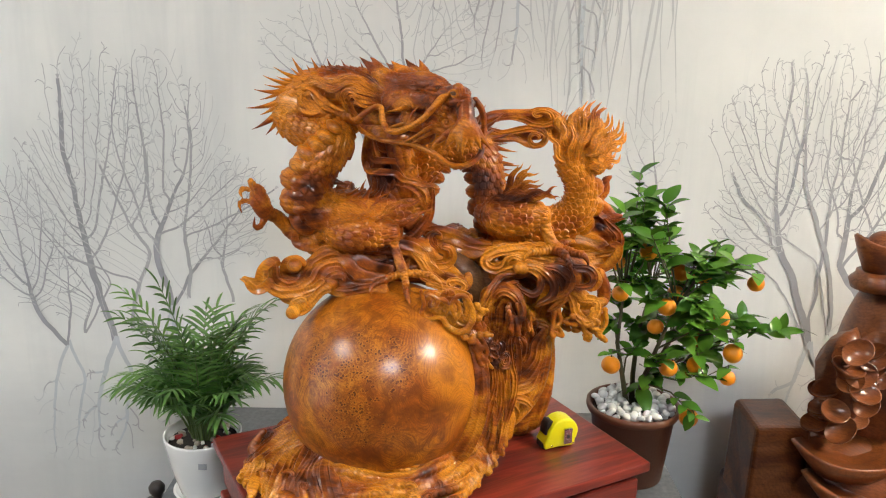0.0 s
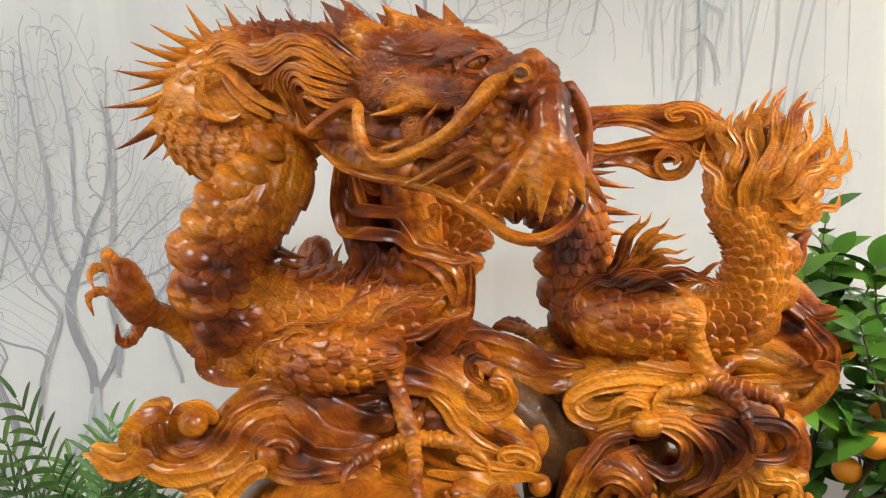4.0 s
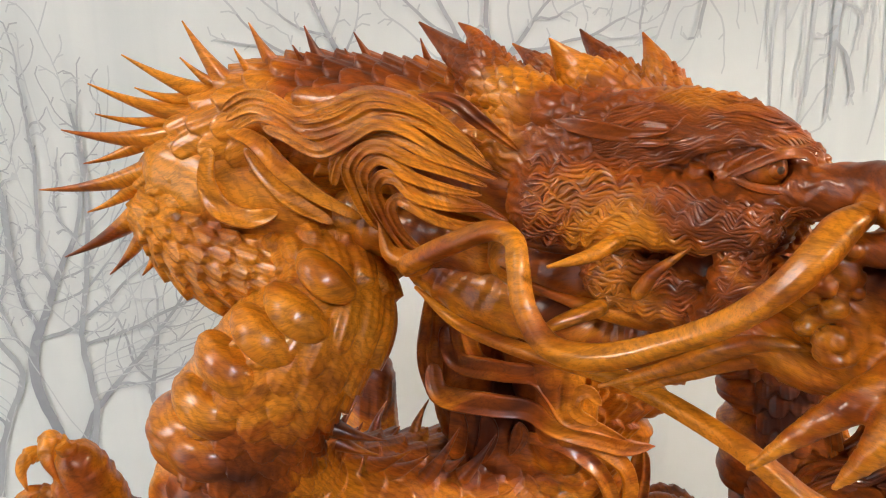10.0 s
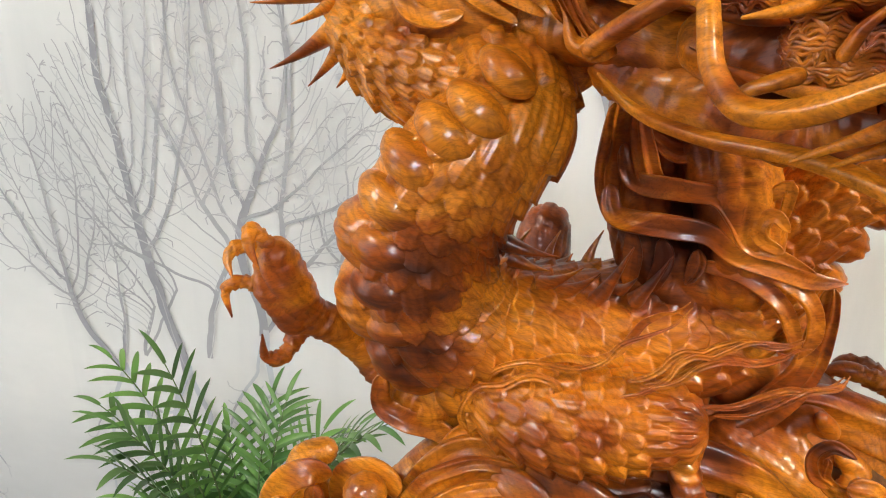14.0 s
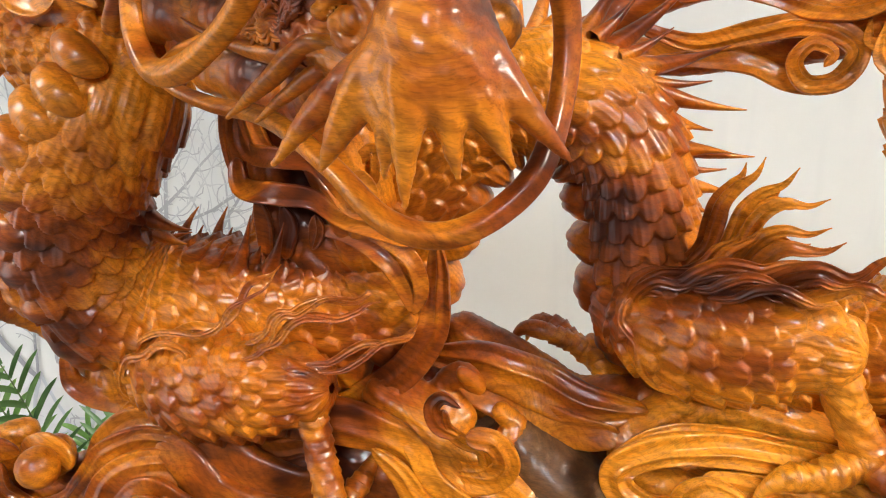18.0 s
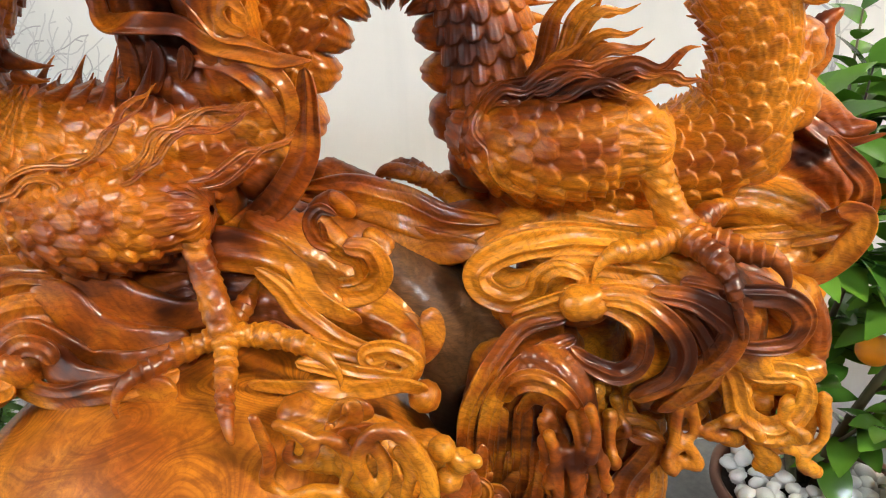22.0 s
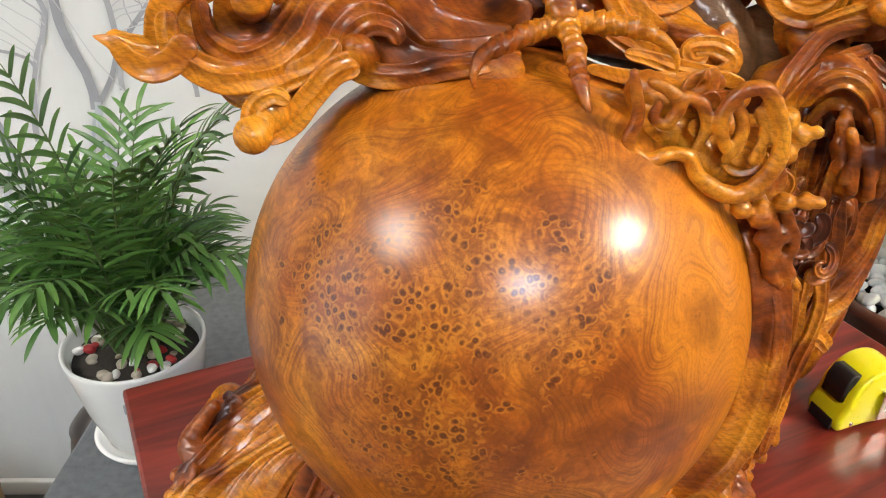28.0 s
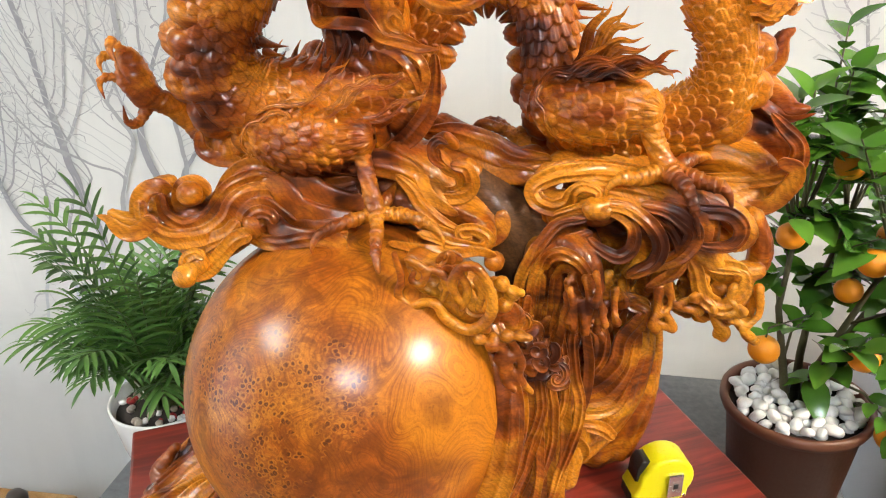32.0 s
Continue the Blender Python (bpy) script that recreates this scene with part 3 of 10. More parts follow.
# a paler tree stands a little behind each of them
behind = tuple((tx + 0.045, tz + 0.03, tuple((-a, b) for a, b in stems), tuple((p + 0.03, q + 0.01, r, h) for p, q, r, h in crown), count, tw * 0.6, seed + 1, down, True) for tx, tz, stems, crown, count, tw, seed, down, faint in mural_trees if not faint)
for tx, tz, stems, crown, count, tw, seed, down, faint in mirrored + behind + mural_trees:
    v, fcs, tone = mural_tree(tx, tz, stems, crown, count, tw, seed, down)
    ob = quick("mural_print", v, fcs, M_TREE_BLUE if down < 0 else M_TREE_MID if faint else M_TREE_INK, smooth=False)
    ob.data.materials.append(M_TREE_PALE if faint else M_TREE_MID)
    ob.data.materials.append(M_TREE_MIST if faint else M_TREE_PALE)
    ob.data.polygons.foreach_set("material_index", tone)
    tagged(ob, "blue-grey printed mirror image of a bare tree" if down < 0 else "grey printed bare tree of the wall mural", "mural", "printed trees", "structure")

# hanging reed streaks at the top of the mural
rnd = random.Random(4)
vs, fs = [], []
for i in range(26):
    x = rnd.gauss(0.34, 0.13)
    top, ln, w = 1.75, rnd.uniform(0.25, 0.55), rnd.uniform(0.002, 0.006)
    k = len(vs)
    for j in range(6):
        xx = x + 0.012 * math.sin(j * 1.1 + i)
        ww = w * (1 - j / 6)
        vs += [(xx - ww, wall_y(xx) - 0.0012, top - ln * j / 5), (xx + ww, wall_y(xx) - 0.0012, top - ln * j / 5)]
        if j:
            fs.append((k + 2 * j - 2, k + 2 * j - 1, k + 2 * j + 1, k + 2 * j))
tagged(quick("mural_streaks", vs, fs, M_TREE_MIST, smooth=False), "pale grey hanging streaks printed on the mural", "mural", kind="structure")

# ---- granite bench under pots and table ----
BENCH = 0.535
bench = thing("granite_bench", (-0.02, 1.36, 0), "dark grey rough granite slab bench carrying the table and pots", "bench")
bm = bmesh.new()
box(bm, -0.525, 0.525, -0.62, 0.42, BENCH - 0.06, BENCH, 0.004)
part("slab", bm, M_GRANITE, bench)
for x in (-0.36, 0.36):
    bm = bmesh.new()
    box(bm, x - 0.07, x + 0.07, -0.5, 0.34, 0.0, BENCH - 0.06, 0.004)
    part("leg", bm, M_GRANITE, bench)

# ---- red display table, turned to the wall ----
TABLE = 0.75
table = thing("display_table", (-0.0136, 1.1996, BENCH), "low dark red lacquered wooden display table with stepped mouldings", "table", turn=TURN_TABLE)
hx, hy, top = 0.316, 0.203, TABLE - BENCH
for nm, ox, z0, z1, bev in (("tabletop", 0.0, top - 0.018, top, 0.003), ("neck", -0.020, top - 0.034, top - 0.018, 0.002), ("frieze", -0.012, top - 0.085, top - 0.034, 0.004), ("lower_neck", -0.022, top - 0.10, top - 0.085, 0.002), ("plinth", -0.006, 0.028, top - 0.10, 0.004), ("foot_moulding", 0.012, 0.0, 0.028, 0.005)):
    bm = bmesh.new()
    box(bm, -hx - ox, hx + ox, -hy - ox, hy + ox, z0, z1, bev)
    part(nm, bm, M_TABLE, table)

# ---- tape measure ----
tape = thing("tape_measure", (0.2115, 1.2295, TABLE), "bright yellow plastic tape measure with a black lock and steel clip", "tape measure", turn=radians(20))
tape.scale = (0.86, 0.86, 0.86)


def extrude_profile(bm, pts, y0, y1, bevel):
    fr = [bm.verts.new((x, y0, z)) for x, z in pts]
    bk = [bm.verts.new((x, y1, z)) for x, z in pts]
    n = len(pts)
    a, b = bm.faces.new(fr), bm.faces.new(bk[::-1])
    for i in range(n):
        bm.faces.new((fr[i], bk[i], bk[(i + 1) % n], fr[(i + 1) % n]))
    bmesh.ops.recalc_face_normals(bm, faces=bm.faces)
    bmesh.ops.bevel(bm, geom=list(a.edges) + list(b.edges), offset=bevel, segments=4, affect="EDGES", profile=0.5)
    return bm


prof = [(-0.0370, 0.004), (-0.0340, 0.0005), (-0.006, 0.003), (0.020, 0.001), (0.0300, 0.004)]
prof += [(0.004 + 0.0325 * math.cos(a), 0.0325 + 0.0300 * math.sin(a)) for a in np.radians(np.arange(-35, 150, 12))]
prof += [(-0.0290, 0.040), (-0.0320, 0.026), (-0.0385, 0.014)]
bm = bmesh.new()
extrude_profile(bm, prof, -0.020, 0.020, 0.005)
part("case", bm, M_YELLOW, tape, smooth=True)
bm = bmesh.new()
extrude_profile(bm, [(-0.0345, 0.030), (-0.0290, 0.028), (-0.0235, 0.0440), (-0.0180, 0.0570), (-0.0270, 0.0580), (-0.0330, 0.0480)], -0.0125, 0.0125, 0.002)
part("lock_button", bm, M_BLACK, tape, "black lock button", True)
bm = bmesh.new()
extrude_profile(bm, [(-0.0400, 0.0015), (-0.0340, 0.0012), (-0.0335, 0.0120), (-0.0395, 0.0130)], -0.0135, 0.0135, 0.001)
part("hook_end", bm, M_BLACK, tape, "black end with the tape hook")
bm = bmesh.new()
box(bm, 0.0020, 0.0200, -0.0245, -0.0225, 0.0100, 0.0410, 0.0008)
box(bm, 0.0020, 0.0200, -0.0245, -0.0190, 0.0400, 0.0425, 0.0008)
part("belt_clip", bm, M_STEEL, tape, "steel belt clip")
bm = bmesh.new()
box(bm, 0.0085, 0.0140, -0.0252, -0.0244, 0.0230, 0.0300, 0.0004)
part("clip_slot", bm, M_BLACK, tape, "dark slot in the clip")
for sx, sz in ((-0.0220, 0.0085), (0.0250, 0.0075)):
    bm = bmesh.new()
    lathe(bm, [(0.0, 0.0006), (0.0016, 0.0004), (0.0020, 0.0), (0.0020, -0.002)], 14)
    bmesh.ops.rotate(bm, verts=bm.verts, matrix=Matrix.Rotation(radians(90), 3, "X"))
    bmesh.ops.translate(bm, verts=bm.verts, vec=(sx, -0.0200, sz))
    part("screw", bm, M_STEEL, tape)

# ---- palm in a white ceramic pot ----
PX, PY = -0.462, 1.405
saucer = thing("pot_saucer", (PX, PY, BENCH), "round white ceramic saucer on the granite", "saucer")
bm = bmesh.new()
lathe(bm, [(0.0, 0.004), (0.050, 0.004), (0.058, 0.012), (0.062, 0.014), (0.064, 0.012), (0.058, 0.002), (0.052, 0.0), (0.0, 0.0)], 56)
part("dish", bm, M_CERAMIC, saucer, smooth=True)
palm = thing("potted_palm", (PX, PY, BENCH + 0.0045), "bushy green parlour palm in a white glazed pot", "plant")
bm = bmesh.new()
lathe(bm, [(0.0, 0.0), (0.044, 0.0), (0.050, 0.006), (0.063, 0.055), (0.071, 0.100), (0.0755, 0.124), (0.0750, 0.128), (0.0725, 0.1285), (0.0700, 0.124), (0.066, 0.108), (0.0, 0.108)], 64)
part("pot", bm, M_CERAMIC, palm, "white glazed ceramic pot", True)
bm = bmesh.new()
box(bm, 0.010, 0.026, -0.0715, -0.0700, 0.084, 0.096, 0.0004)
part("stamp", bm, M_GREYINK, palm, "small grey printed mark")
bm = bmesh.new()
lathe(bm, [(0.0, 0.116), (0.03, 0.1150), (0.0665, 0.1100), (0.0665, 0.100)], 40)
part("soil", bm, M_SOIL, palm, "dark potting soil", True)


def stone_mesh(name, mat, seed, flat=0.7):
    rnd = random.Random(seed)
    bm = bmesh.new()
    bmesh.ops.create_icosphere(bm, subdivisions=2, radius=1.0)
    o = Vector((rnd.uniform(0, 9), rnd.uniform(0, 9), 0))
    for v in bm.verts:
        k = 1 + 0.28 * noise.noise(v.co * 0.9 + o)
        v.co = Vector((v.co.x * k, v.co.y * k * 0.78, v.co.z * k * flat))
    return mesh_of(name, bm, mat, True)


rnd = random.Random(8)
gravel = [stone_mesh("gravel_stone", m, i, 0.7) for i, m in enumerate((M_GRAVEL, M_PEBBLE, M_GRAVEL, M_REDSCRAP, M_PINK))]
for i in range(58):
    a, r = rnd.uniform(0, 6.28), 0.058 * math.sqrt(rnd.random()) if i > 30 else rnd.uniform(0.042, 0.060)
    k = rnd.choice((0, 0, 1, 2, 2, 1, 3)) if i != 12 else 4
    ob = new("gravel_stone", gravel[k])
    s = rnd.uniform(0.004, 0.0078)
    ob.matrix_basis = Matrix.LocRotScale((PX + r * math.cos(a), PY + r * math.sin(a), BENCH + 0.1195 + 0.3 * s), Euler((rnd.uniform(-0.4, 0.4), rnd.uniform(-0.4, 0.4), a)), (s, s, s))
    tagged(ob, ("buff gravel stone on the palm's soil", "white gravel stone on the palm's soil", "buff gravel stone on the palm's soil", "red painted stone on the palm's soil", "magenta painted stone on the palm's soil")[k], "stone", "gravel in the palm pot")


def frond(length, droop, rise, az, base, leaf_len, mat, seed, pairs=12, bare=0.42, twist=0.0):
    """A feather leaf: a bent rib with two rows of narrow folded leaflets."""
    rnd = random.Random(seed)
    vs, fs, mi = [], [], []
    d0 = Vector((math.cos(az), math.sin(az), 0))
    pts = []
    for i in range(21):
        t = i / 20
        el = rise - droop * t * t
        p = (pts[-1] if pts else Vector(base)) + (d0 * math.cos(el) + Vector((0, 0, 1)) * math.sin(el)) * (length / 20 if i else 0)
        pts.append(p)
    for i in range(20):
        t0 = (pts[i + 1] - pts[i]).normalized()
        a = t0.cross(Vector((0, 0, 1)))
        a = a.normalized() if a.length > 1e-4 else Vector((1, 0, 0))
        b = a.cross(t0)
        w = 0.0024 * (1 - 0.75 * i / 20)
        k = len(vs)
        for p, ww in ((pts[i], w), (pts[i + 1], w * 0.96)):
            vs.extend([p + a * ww, p + b * ww, p - a * ww, p - b * ww])
        for j in range(4):
            fs.append((k + j, k + (j + 1) % 4, k + 4 + (j + 1) % 4, k + 4 + j))
            mi.append(1)
    for q in range(pairs * 2 + 1):
        side = (-1, 1)[q % 2]
        t = bare + (1 - bare) * (q // 2) / pairs
        i = min(19, int(t * 20))
        p = pts[i].lerp(pts[i + 1], t * 20 - i)
        fw = (pts[i + 1] - pts[i]).normalized()
        a = fw.cross(Vector((0, 0, 1)))
        a = a.normalized() if a.length > 1e-4 else Vector((1, 0, 0))
        up = a.cross(fw)
        ahead = 0.55 + 0.9 * (t - bare) / (1 - bare)
        d = (a * side + fw * ahead + up * rnd.uniform(0.0, 0.35)).normalized()
        if q == pairs * 2:
            d = fw
        ll = leaf_len * (0.65 + 0.5 * math.sin(math.pi * (0.15 + 0.75 * (t - bare) / (1 - bare)))) * rnd.uniform(0.85, 1.12)
        wd = 0.0031 * rnd.uniform(0.8, 1.2)
        cr = d.cross(up).normalized()
        k = len(vs)
        cur, el = p.copy(), d.copy()
        for j in range(7):
            u = j / 6
            ww = wd * (0.35 + 0.65 * math.sin(math.pi * min(1, 0.12 + u * 0.92)) ** 0.8) * (1 if j < 6 else 0.12)
            vs.extend([cur - cr * ww + up * ww * 0.35, cur, cur + cr * ww + up * ww * 0.35])
            el = (el + Vector((0, 0, -0.10 - 0.05 * rnd.random()))).normalized()
            cur = cur + el * ll / 6
        for j in range(6):
            for e in (0, 1):
                fs.append((k + 3 * j + e, k + 3 * j + e + 1, k + 3 * j + e + 4, k + 3 * j + e + 3))
                mi.append(0)
    me = bpy.data.meshes.new("frond")
    me.from_pydata([tuple(v) for v in vs], [], fs)
    me.materials.append(mat)
    me.materials.append(M_STEM)
    me.polygons.foreach_set("material_index", mi)
    me.shade_smooth()
    return me


rnd = random.Random(21)
N_FROND = 58
for i in range(N_FROND):
    az = i * 2.39996 + rnd.uniform(-0.3, 0.3)
    t = i / N_FROND
    rise = radians(rnd.uniform(76, 89) if t < 0.4 else rnd.uniform(66, 87))
    droop = radians(rnd.uniform(18, 50) if t < 0.4 else rnd.uniform(40, 82))
    length = rnd.uniform(0.25, 0.345) if t < 0.30 else rnd.uniform(0.13, 0.23)
    if math.sin(az) > 0.5:
        length *= 0.8
    young = i in (3, 9, 14, 20, 27, 33)
    r = 0.022 * math.sqrt(rnd.random())
    ob = new("frond", frond(length, droop, rise, az, (r * math.cos(az), r * math.sin(az), 0.112), rnd.uniform(0.044, 0.064), M_PALM_LITE if young else M_PALM, i, rnd.choice((9, 10, 11)), bare=0.45))
    ob.parent = palm
    if young:
        ob["label"] = "young light green frond"
for i in range(9):
    a = i * 2.4
    bm = bmesh.new()
    tube(bm, [(0.014 * math.cos(a), 0.014 * math.sin(a), 0.105), (0.016 * math.cos(a), 0.016 * math.sin(a), 0.15), (0.022 * math.cos(a), 0.022 * math.sin(a), 0.20 + 0.01 * (i % 3))], [0.0042, 0.0036, 0.0025], 8)
    part("stem", bm, M_STEM, palm, smooth=True)

# ---- kumquat tree in a brown plastic pot ----
KX, KY = 0.412, 1.497
kum = thing("kumquat_tree", (KX, KY, BENCH), "small kumquat tree with glossy leaves in a brown plastic pot", "plant")
bm = bmesh.new()
lathe(bm, [(0.0, 0.004), (0.060, 0.004), (0.064, 0.0), (0.070, 0.004), (0.0865, 0.148), (0.0935, 0.150), (0.0970, 0.158), (0.0965, 0.166), (0.0915, 0.168), (0.0870, 0.164), (0.084, 0.150), (0.0, 0.150)], 72)
part("pot", bm, M_POT, kum, "brown plastic nursery pot with a rolled rim", True)
bm = bmesh.new()
lathe(bm, [(0.0, 0.156), (0.04, 0.155), (0.0835, 0.1525), (0.0835, 0.148)], 40)
part("soil", bm, M_SOIL, kum, smooth=True)

peb = [stone_mesh("pebble", M_PEBBLE, 100 + i, 0.62) for i in range(6)]
rnd = random.Random(15)
placed = []
for layer in (0, 1):
    tries = 0
    while tries < 900:
        tries += 1
        a, r = rnd.uniform(0, 6.28), 0.079 * math.sqrt(rnd.random())
        x, y = r * math.cos(a), r * math.sin(a)
        s = rnd.uniform(0.0085, 0.0125)
        if r < 0.016 or any(l == layer and math.hypot(x - px, y - py) < 0.78 * (s + ps) for px, py, ps, l in placed):
            continue
        placed.append((x, y, s, layer))
        ob = new("pebble", rnd.choice(peb))
        ob.matrix_basis = Matrix.LocRotScale((KX + x, KY + y, BENCH + 0.160 + layer * 0.009 + 0.006 * (1 - r / 0.08)), Euler((rnd.uniform(-0.5, 0.5), rnd.uniform(-0.5, 0.5), rnd.uniform(0, 6.28))), (s, s, s))
        tagged(ob, "smooth white pebble heaped in the brown pot", "pebble", "white pebbles in the pot")

FRUIT = [(0.442, 1.43, 0.936), (0.548, 1.43, 0.914), (0.432, 1.46, 0.884), (0.584, 1.44, 0.838), (0.459, 1.44, 0.805), (0.520, 1.46, 0.803), (0.579, 1.44, 0.786), (0.507, 1.43, 0.703), (0.340, 1.42, 0.818), (0.408, 1.47, 1.036), (0.625, 1.47, 0.974), (0.520, 1.47, 0.990), (0.485, 1.50, 0.985), (0.470, 1.47, 0.950), (0.352, 1.44, 0.958), (0.545, 1.53, 0.835), (0.36, 1.52, 1.0)]
bm = bmesh.new()
stems = []
rnd = random.Random(3)
for k, (dx, dy) in enumerate(((-0.012, 0.0), (0.004, -0.008), (0.014, 0.006), (0.0, 0.012))):
    p0 = Vector((dx, dy, 0.15))
    p1 = Vector((dx * 2.2, dy * 2, 0.22))
    p2 = Vector((dx * 4.5 + 0.01, dy * 4, 0.30))
    p3 = Vector((dx * 6.0 + 0.03, dy * 5 - 0.01, 0.40))
    stems.append((p0, p1, p2, p3))
    b2 = bmesh.new()
    tube(b2, [p0, p1, p2, p3], [0.0062, 0.0052, 0.0042, 0.0026], 10)
    part("trunk", b2, M_BARK, kum, smooth=True)
bm.free()


def crown_tip(rnd):
    """A point in the uneven crown, in the tree's own frame."""
    while True:
        x, y, z = rnd.uniform(-0.12, 0.25), rnd.uniform(-0.16, 0.14), rnd.uniform(0.20, 0.63)
        wide = 0.155 * math.sin(math.pi * min(1, max(0.05, (z - 0.13) / 0.56))) ** 0.7
        cx = 0.075 - 0.10 * max(0, (z - 0.42) / 0.2)
        if z > 0.5 and x > 0.03:
            continue
        if ((x - cx) / wide) ** 2 + (y / (wide * 0.95)) ** 2 < 1:
            return Vector((x, y, z))


def citrus_leaf(name, ln, wd, fold, bend):
    vs, fs = [], []
    for j in range(7):
        u = j / 6
        w = wd * math.sin(math.pi * min(1, 0.06 + 0.93 * u ** 0.85)) ** 0.8
        z = -bend * u * u * ln
        vs += [(u * ln, -w, z + fold * w), (u * ln, 0, z), (u * ln, w, z + fold * w)]
        if j:
            k = 3 * j
            fs += [(k - 3, k - 2, k + 1, k), (k - 2, k - 1, k + 2, k + 1)]
    me = bpy.data.meshes.new(name)
    me.from_pydata(vs, [], fs)
    me.materials.append(M_CITRUS)
    me.shade_smooth()
    return me


leaf_meshes = [citrus_leaf("leaf", 0.047, 0.0140, 0.25, 0.25), citrus_leaf("leaf", 0.040, 0.0125, 0.35, 0.1), citrus_leaf("leaf", 0.052, 0.0155, 0.2, 0.4), citrus_leaf("leaf", 0.034, 0.0115, 0.3, 0.3)]
rnd = random.Random(44)
twigs = [crown_tip(rnd) for i in range(66)] + [Vector((-0.020, 0.02, 0.645)), Vector((-0.012, 0.0, 0.60)), Vector((0.035, 0.0, 0.585)), Vector((0.265, -0.05, 0.345)), Vector((0.285, -0.045, 0.35)), Vector((0.10, -0.09, 0.18)), Vector((-0.02, 0.02, 0.56)), Vector((0.13, -0.02, 0.51))]
n_leaf = 0
for tip in twigs:
    st = min((p for s in stems for p in s[1:]), key=lambda p: (p - tip).length + abs(p.z - tip.z + 0.08))
    mid = st.lerp(tip, 0.5) + Vector((rnd.uniform(-0.012, 0.012), rnd.uniform(-0.012, 0.012), 0.012))
    b2 = bmesh.new()
    tube(b2, [st, mid, tip], [0.0022, 0.0017, 0.0009], 6)
    d = (tip - mid).normalized()
    for j in range(9):
        u = 1 - j * 0.11
        p = mid.lerp(tip, u)
        az = j * 2.4 + rnd.uniform(-0.5, 0.5)
        side = Vector((math.cos(az), math.sin(az), rnd.uniform(-0.15, 0.6)))
        out = (d * (0.9 if j < 2 else 0.35) + side * 0.9).normalized()
        q = out.to_track_quat("X", "Z") @ Euler((rnd.uniform(-0.6, 0.6), 0, 0)).to_quaternion()
        s = rnd.uniform(0.75, 1.15)
        lm = rnd.choice(leaf_meshes)
        if j < 4 and n_leaf < 290:
            ob = new("leaf", lm)
            ob.parent = kum
            ob.matrix_basis = Matrix.LocRotScale(p, q, (s, s, s))
            n_leaf += 1
        else:
            m4 = Matrix.LocRotScale(p, q, (s, s, s))
            row = [b2.verts.new(m4 @ v.co) for v in lm.vertices]
            for f in lm.polygons:
                b2.faces.new([row[k] for k in f.vertices]).material_index = 1
    part("twig", b2, [M_BARK, M_CITRUS], kum, smooth=True)


def fruit_mesh(seed):
    bm = bmesh.new()
    bmesh.ops.create_uvsphere(bm, u_segments=26, v_segments=16, radius=1.0)
    for v in bm.verts:
        v.co.z *= 0.97
        if v.co.z > 0.9:
            v.co.z -= (v.co.z - 0.9) * 0.9
        v.co *= 1 + 0.02 * noise.noise(v.co * 1.4 + Vector((seed, 0, 0)))
    return mesh_of("fruit", bm, M_ORANGE, True)


fm = [fruit_mesh(i * 3.1) for i in range(3)]
for i, (x, y, z) in enumerate(FRUIT):
    s = (0.0185, 0.0175, 0.0165, 0.019)[i % 4]
    ob = new("fruit", fm[i % 3])
    ob.parent = kum
    loc = Vector((x - KX, y - KY, z - BENCH))
    ob.matrix_basis = Matrix.LocRotScale(loc, Euler((0.2 * (i % 3) - 0.2, 0.15 * (i % 4), i)), (s, s, s * (1.06 if i % 2 else 0.97)))
    ob["label"] = "ripe orange kumquat fruit"
    near = min(twigs, key=lambda t: (t - loc).length)
    b2 = bmesh.new()
    tube(b2, [loc + Vector((0, 0, s * 0.9)), loc + Vector((0.002, 0.002, s + 0.010)), near], [0.0014, 0.0011, 0.0009], 6)
    part("stalk", b2, M_BARK, kum, smooth=True)
    for j in range(2):
        out = Vector((math.cos(i * 1.7 + j * 2.5), math.sin(i * 1.7 + j * 2.5), 0.1))
        ob = new("leaf", leaf_meshes[(i + j) % 4])
        ob.parent = kum
        ob.matrix_basis = Matrix.LocRotScale(loc + Vector((0, 0, s + 0.004)), out.to_track_quat("X", "Z"), (0.8, 0.8, 0.8))

# ---- brown carving of a treasure sack on a block, beside the wall ----
sack = thing("sack_carving", (0.96, 1.60, 0), "large reddish-brown wooden carving of a sack with bowls and fungi", "sculpture")


def organic(bm, c, r, seed, amp=0.08, freq=2.0, sub=3):
    vs = bmesh.ops.create_icosphere(bm, subdivisions=sub, radius=1.0)["verts"]
    for v in vs:
        k = 1 + amp * noise.noise(v.co * freq + Vector((seed, seed * 0.7, 0)))
        v.co = Vector((c[0] + v.co.x * k * r[0], c[1] + v.co.y * k * r[1], c[2] + v.co.z * k * r[2]))


def boat(bm, c, rx, ry, h, lift, n=40):
    """A boat-shaped ingot: an oval bowl with raised ends."""
    rings = []
    for k, (s, z) in enumerate(((0.02, -h * 0.95), (0.55, -h), (0.8, -h * 0.6), (1.0, 0.0), (0.93, 0.004), (0.7, -h * 0.35), (0.02, -h * 0.4))):
        ring = []
        for i in range(n):
            a = 2 * math.pi * i / n
            up = lift * (abs(math.cos(a)) ** 3) * min(1, s * 1.1) * (1 if z > -h * 0.8 else 0.2)
            ring.append(bm.verts.new((c[0] + rx * s * math.cos(a), c[1] + ry * s * math.sin(a), c[2] + z + up)))
        rings.append(ring)
    for a, b in zip(rings, rings[1:]):
        for i in range(n):
            bm.faces.new((a[i], a[(i + 1) % n], b[(i + 1) % n], b[i]))


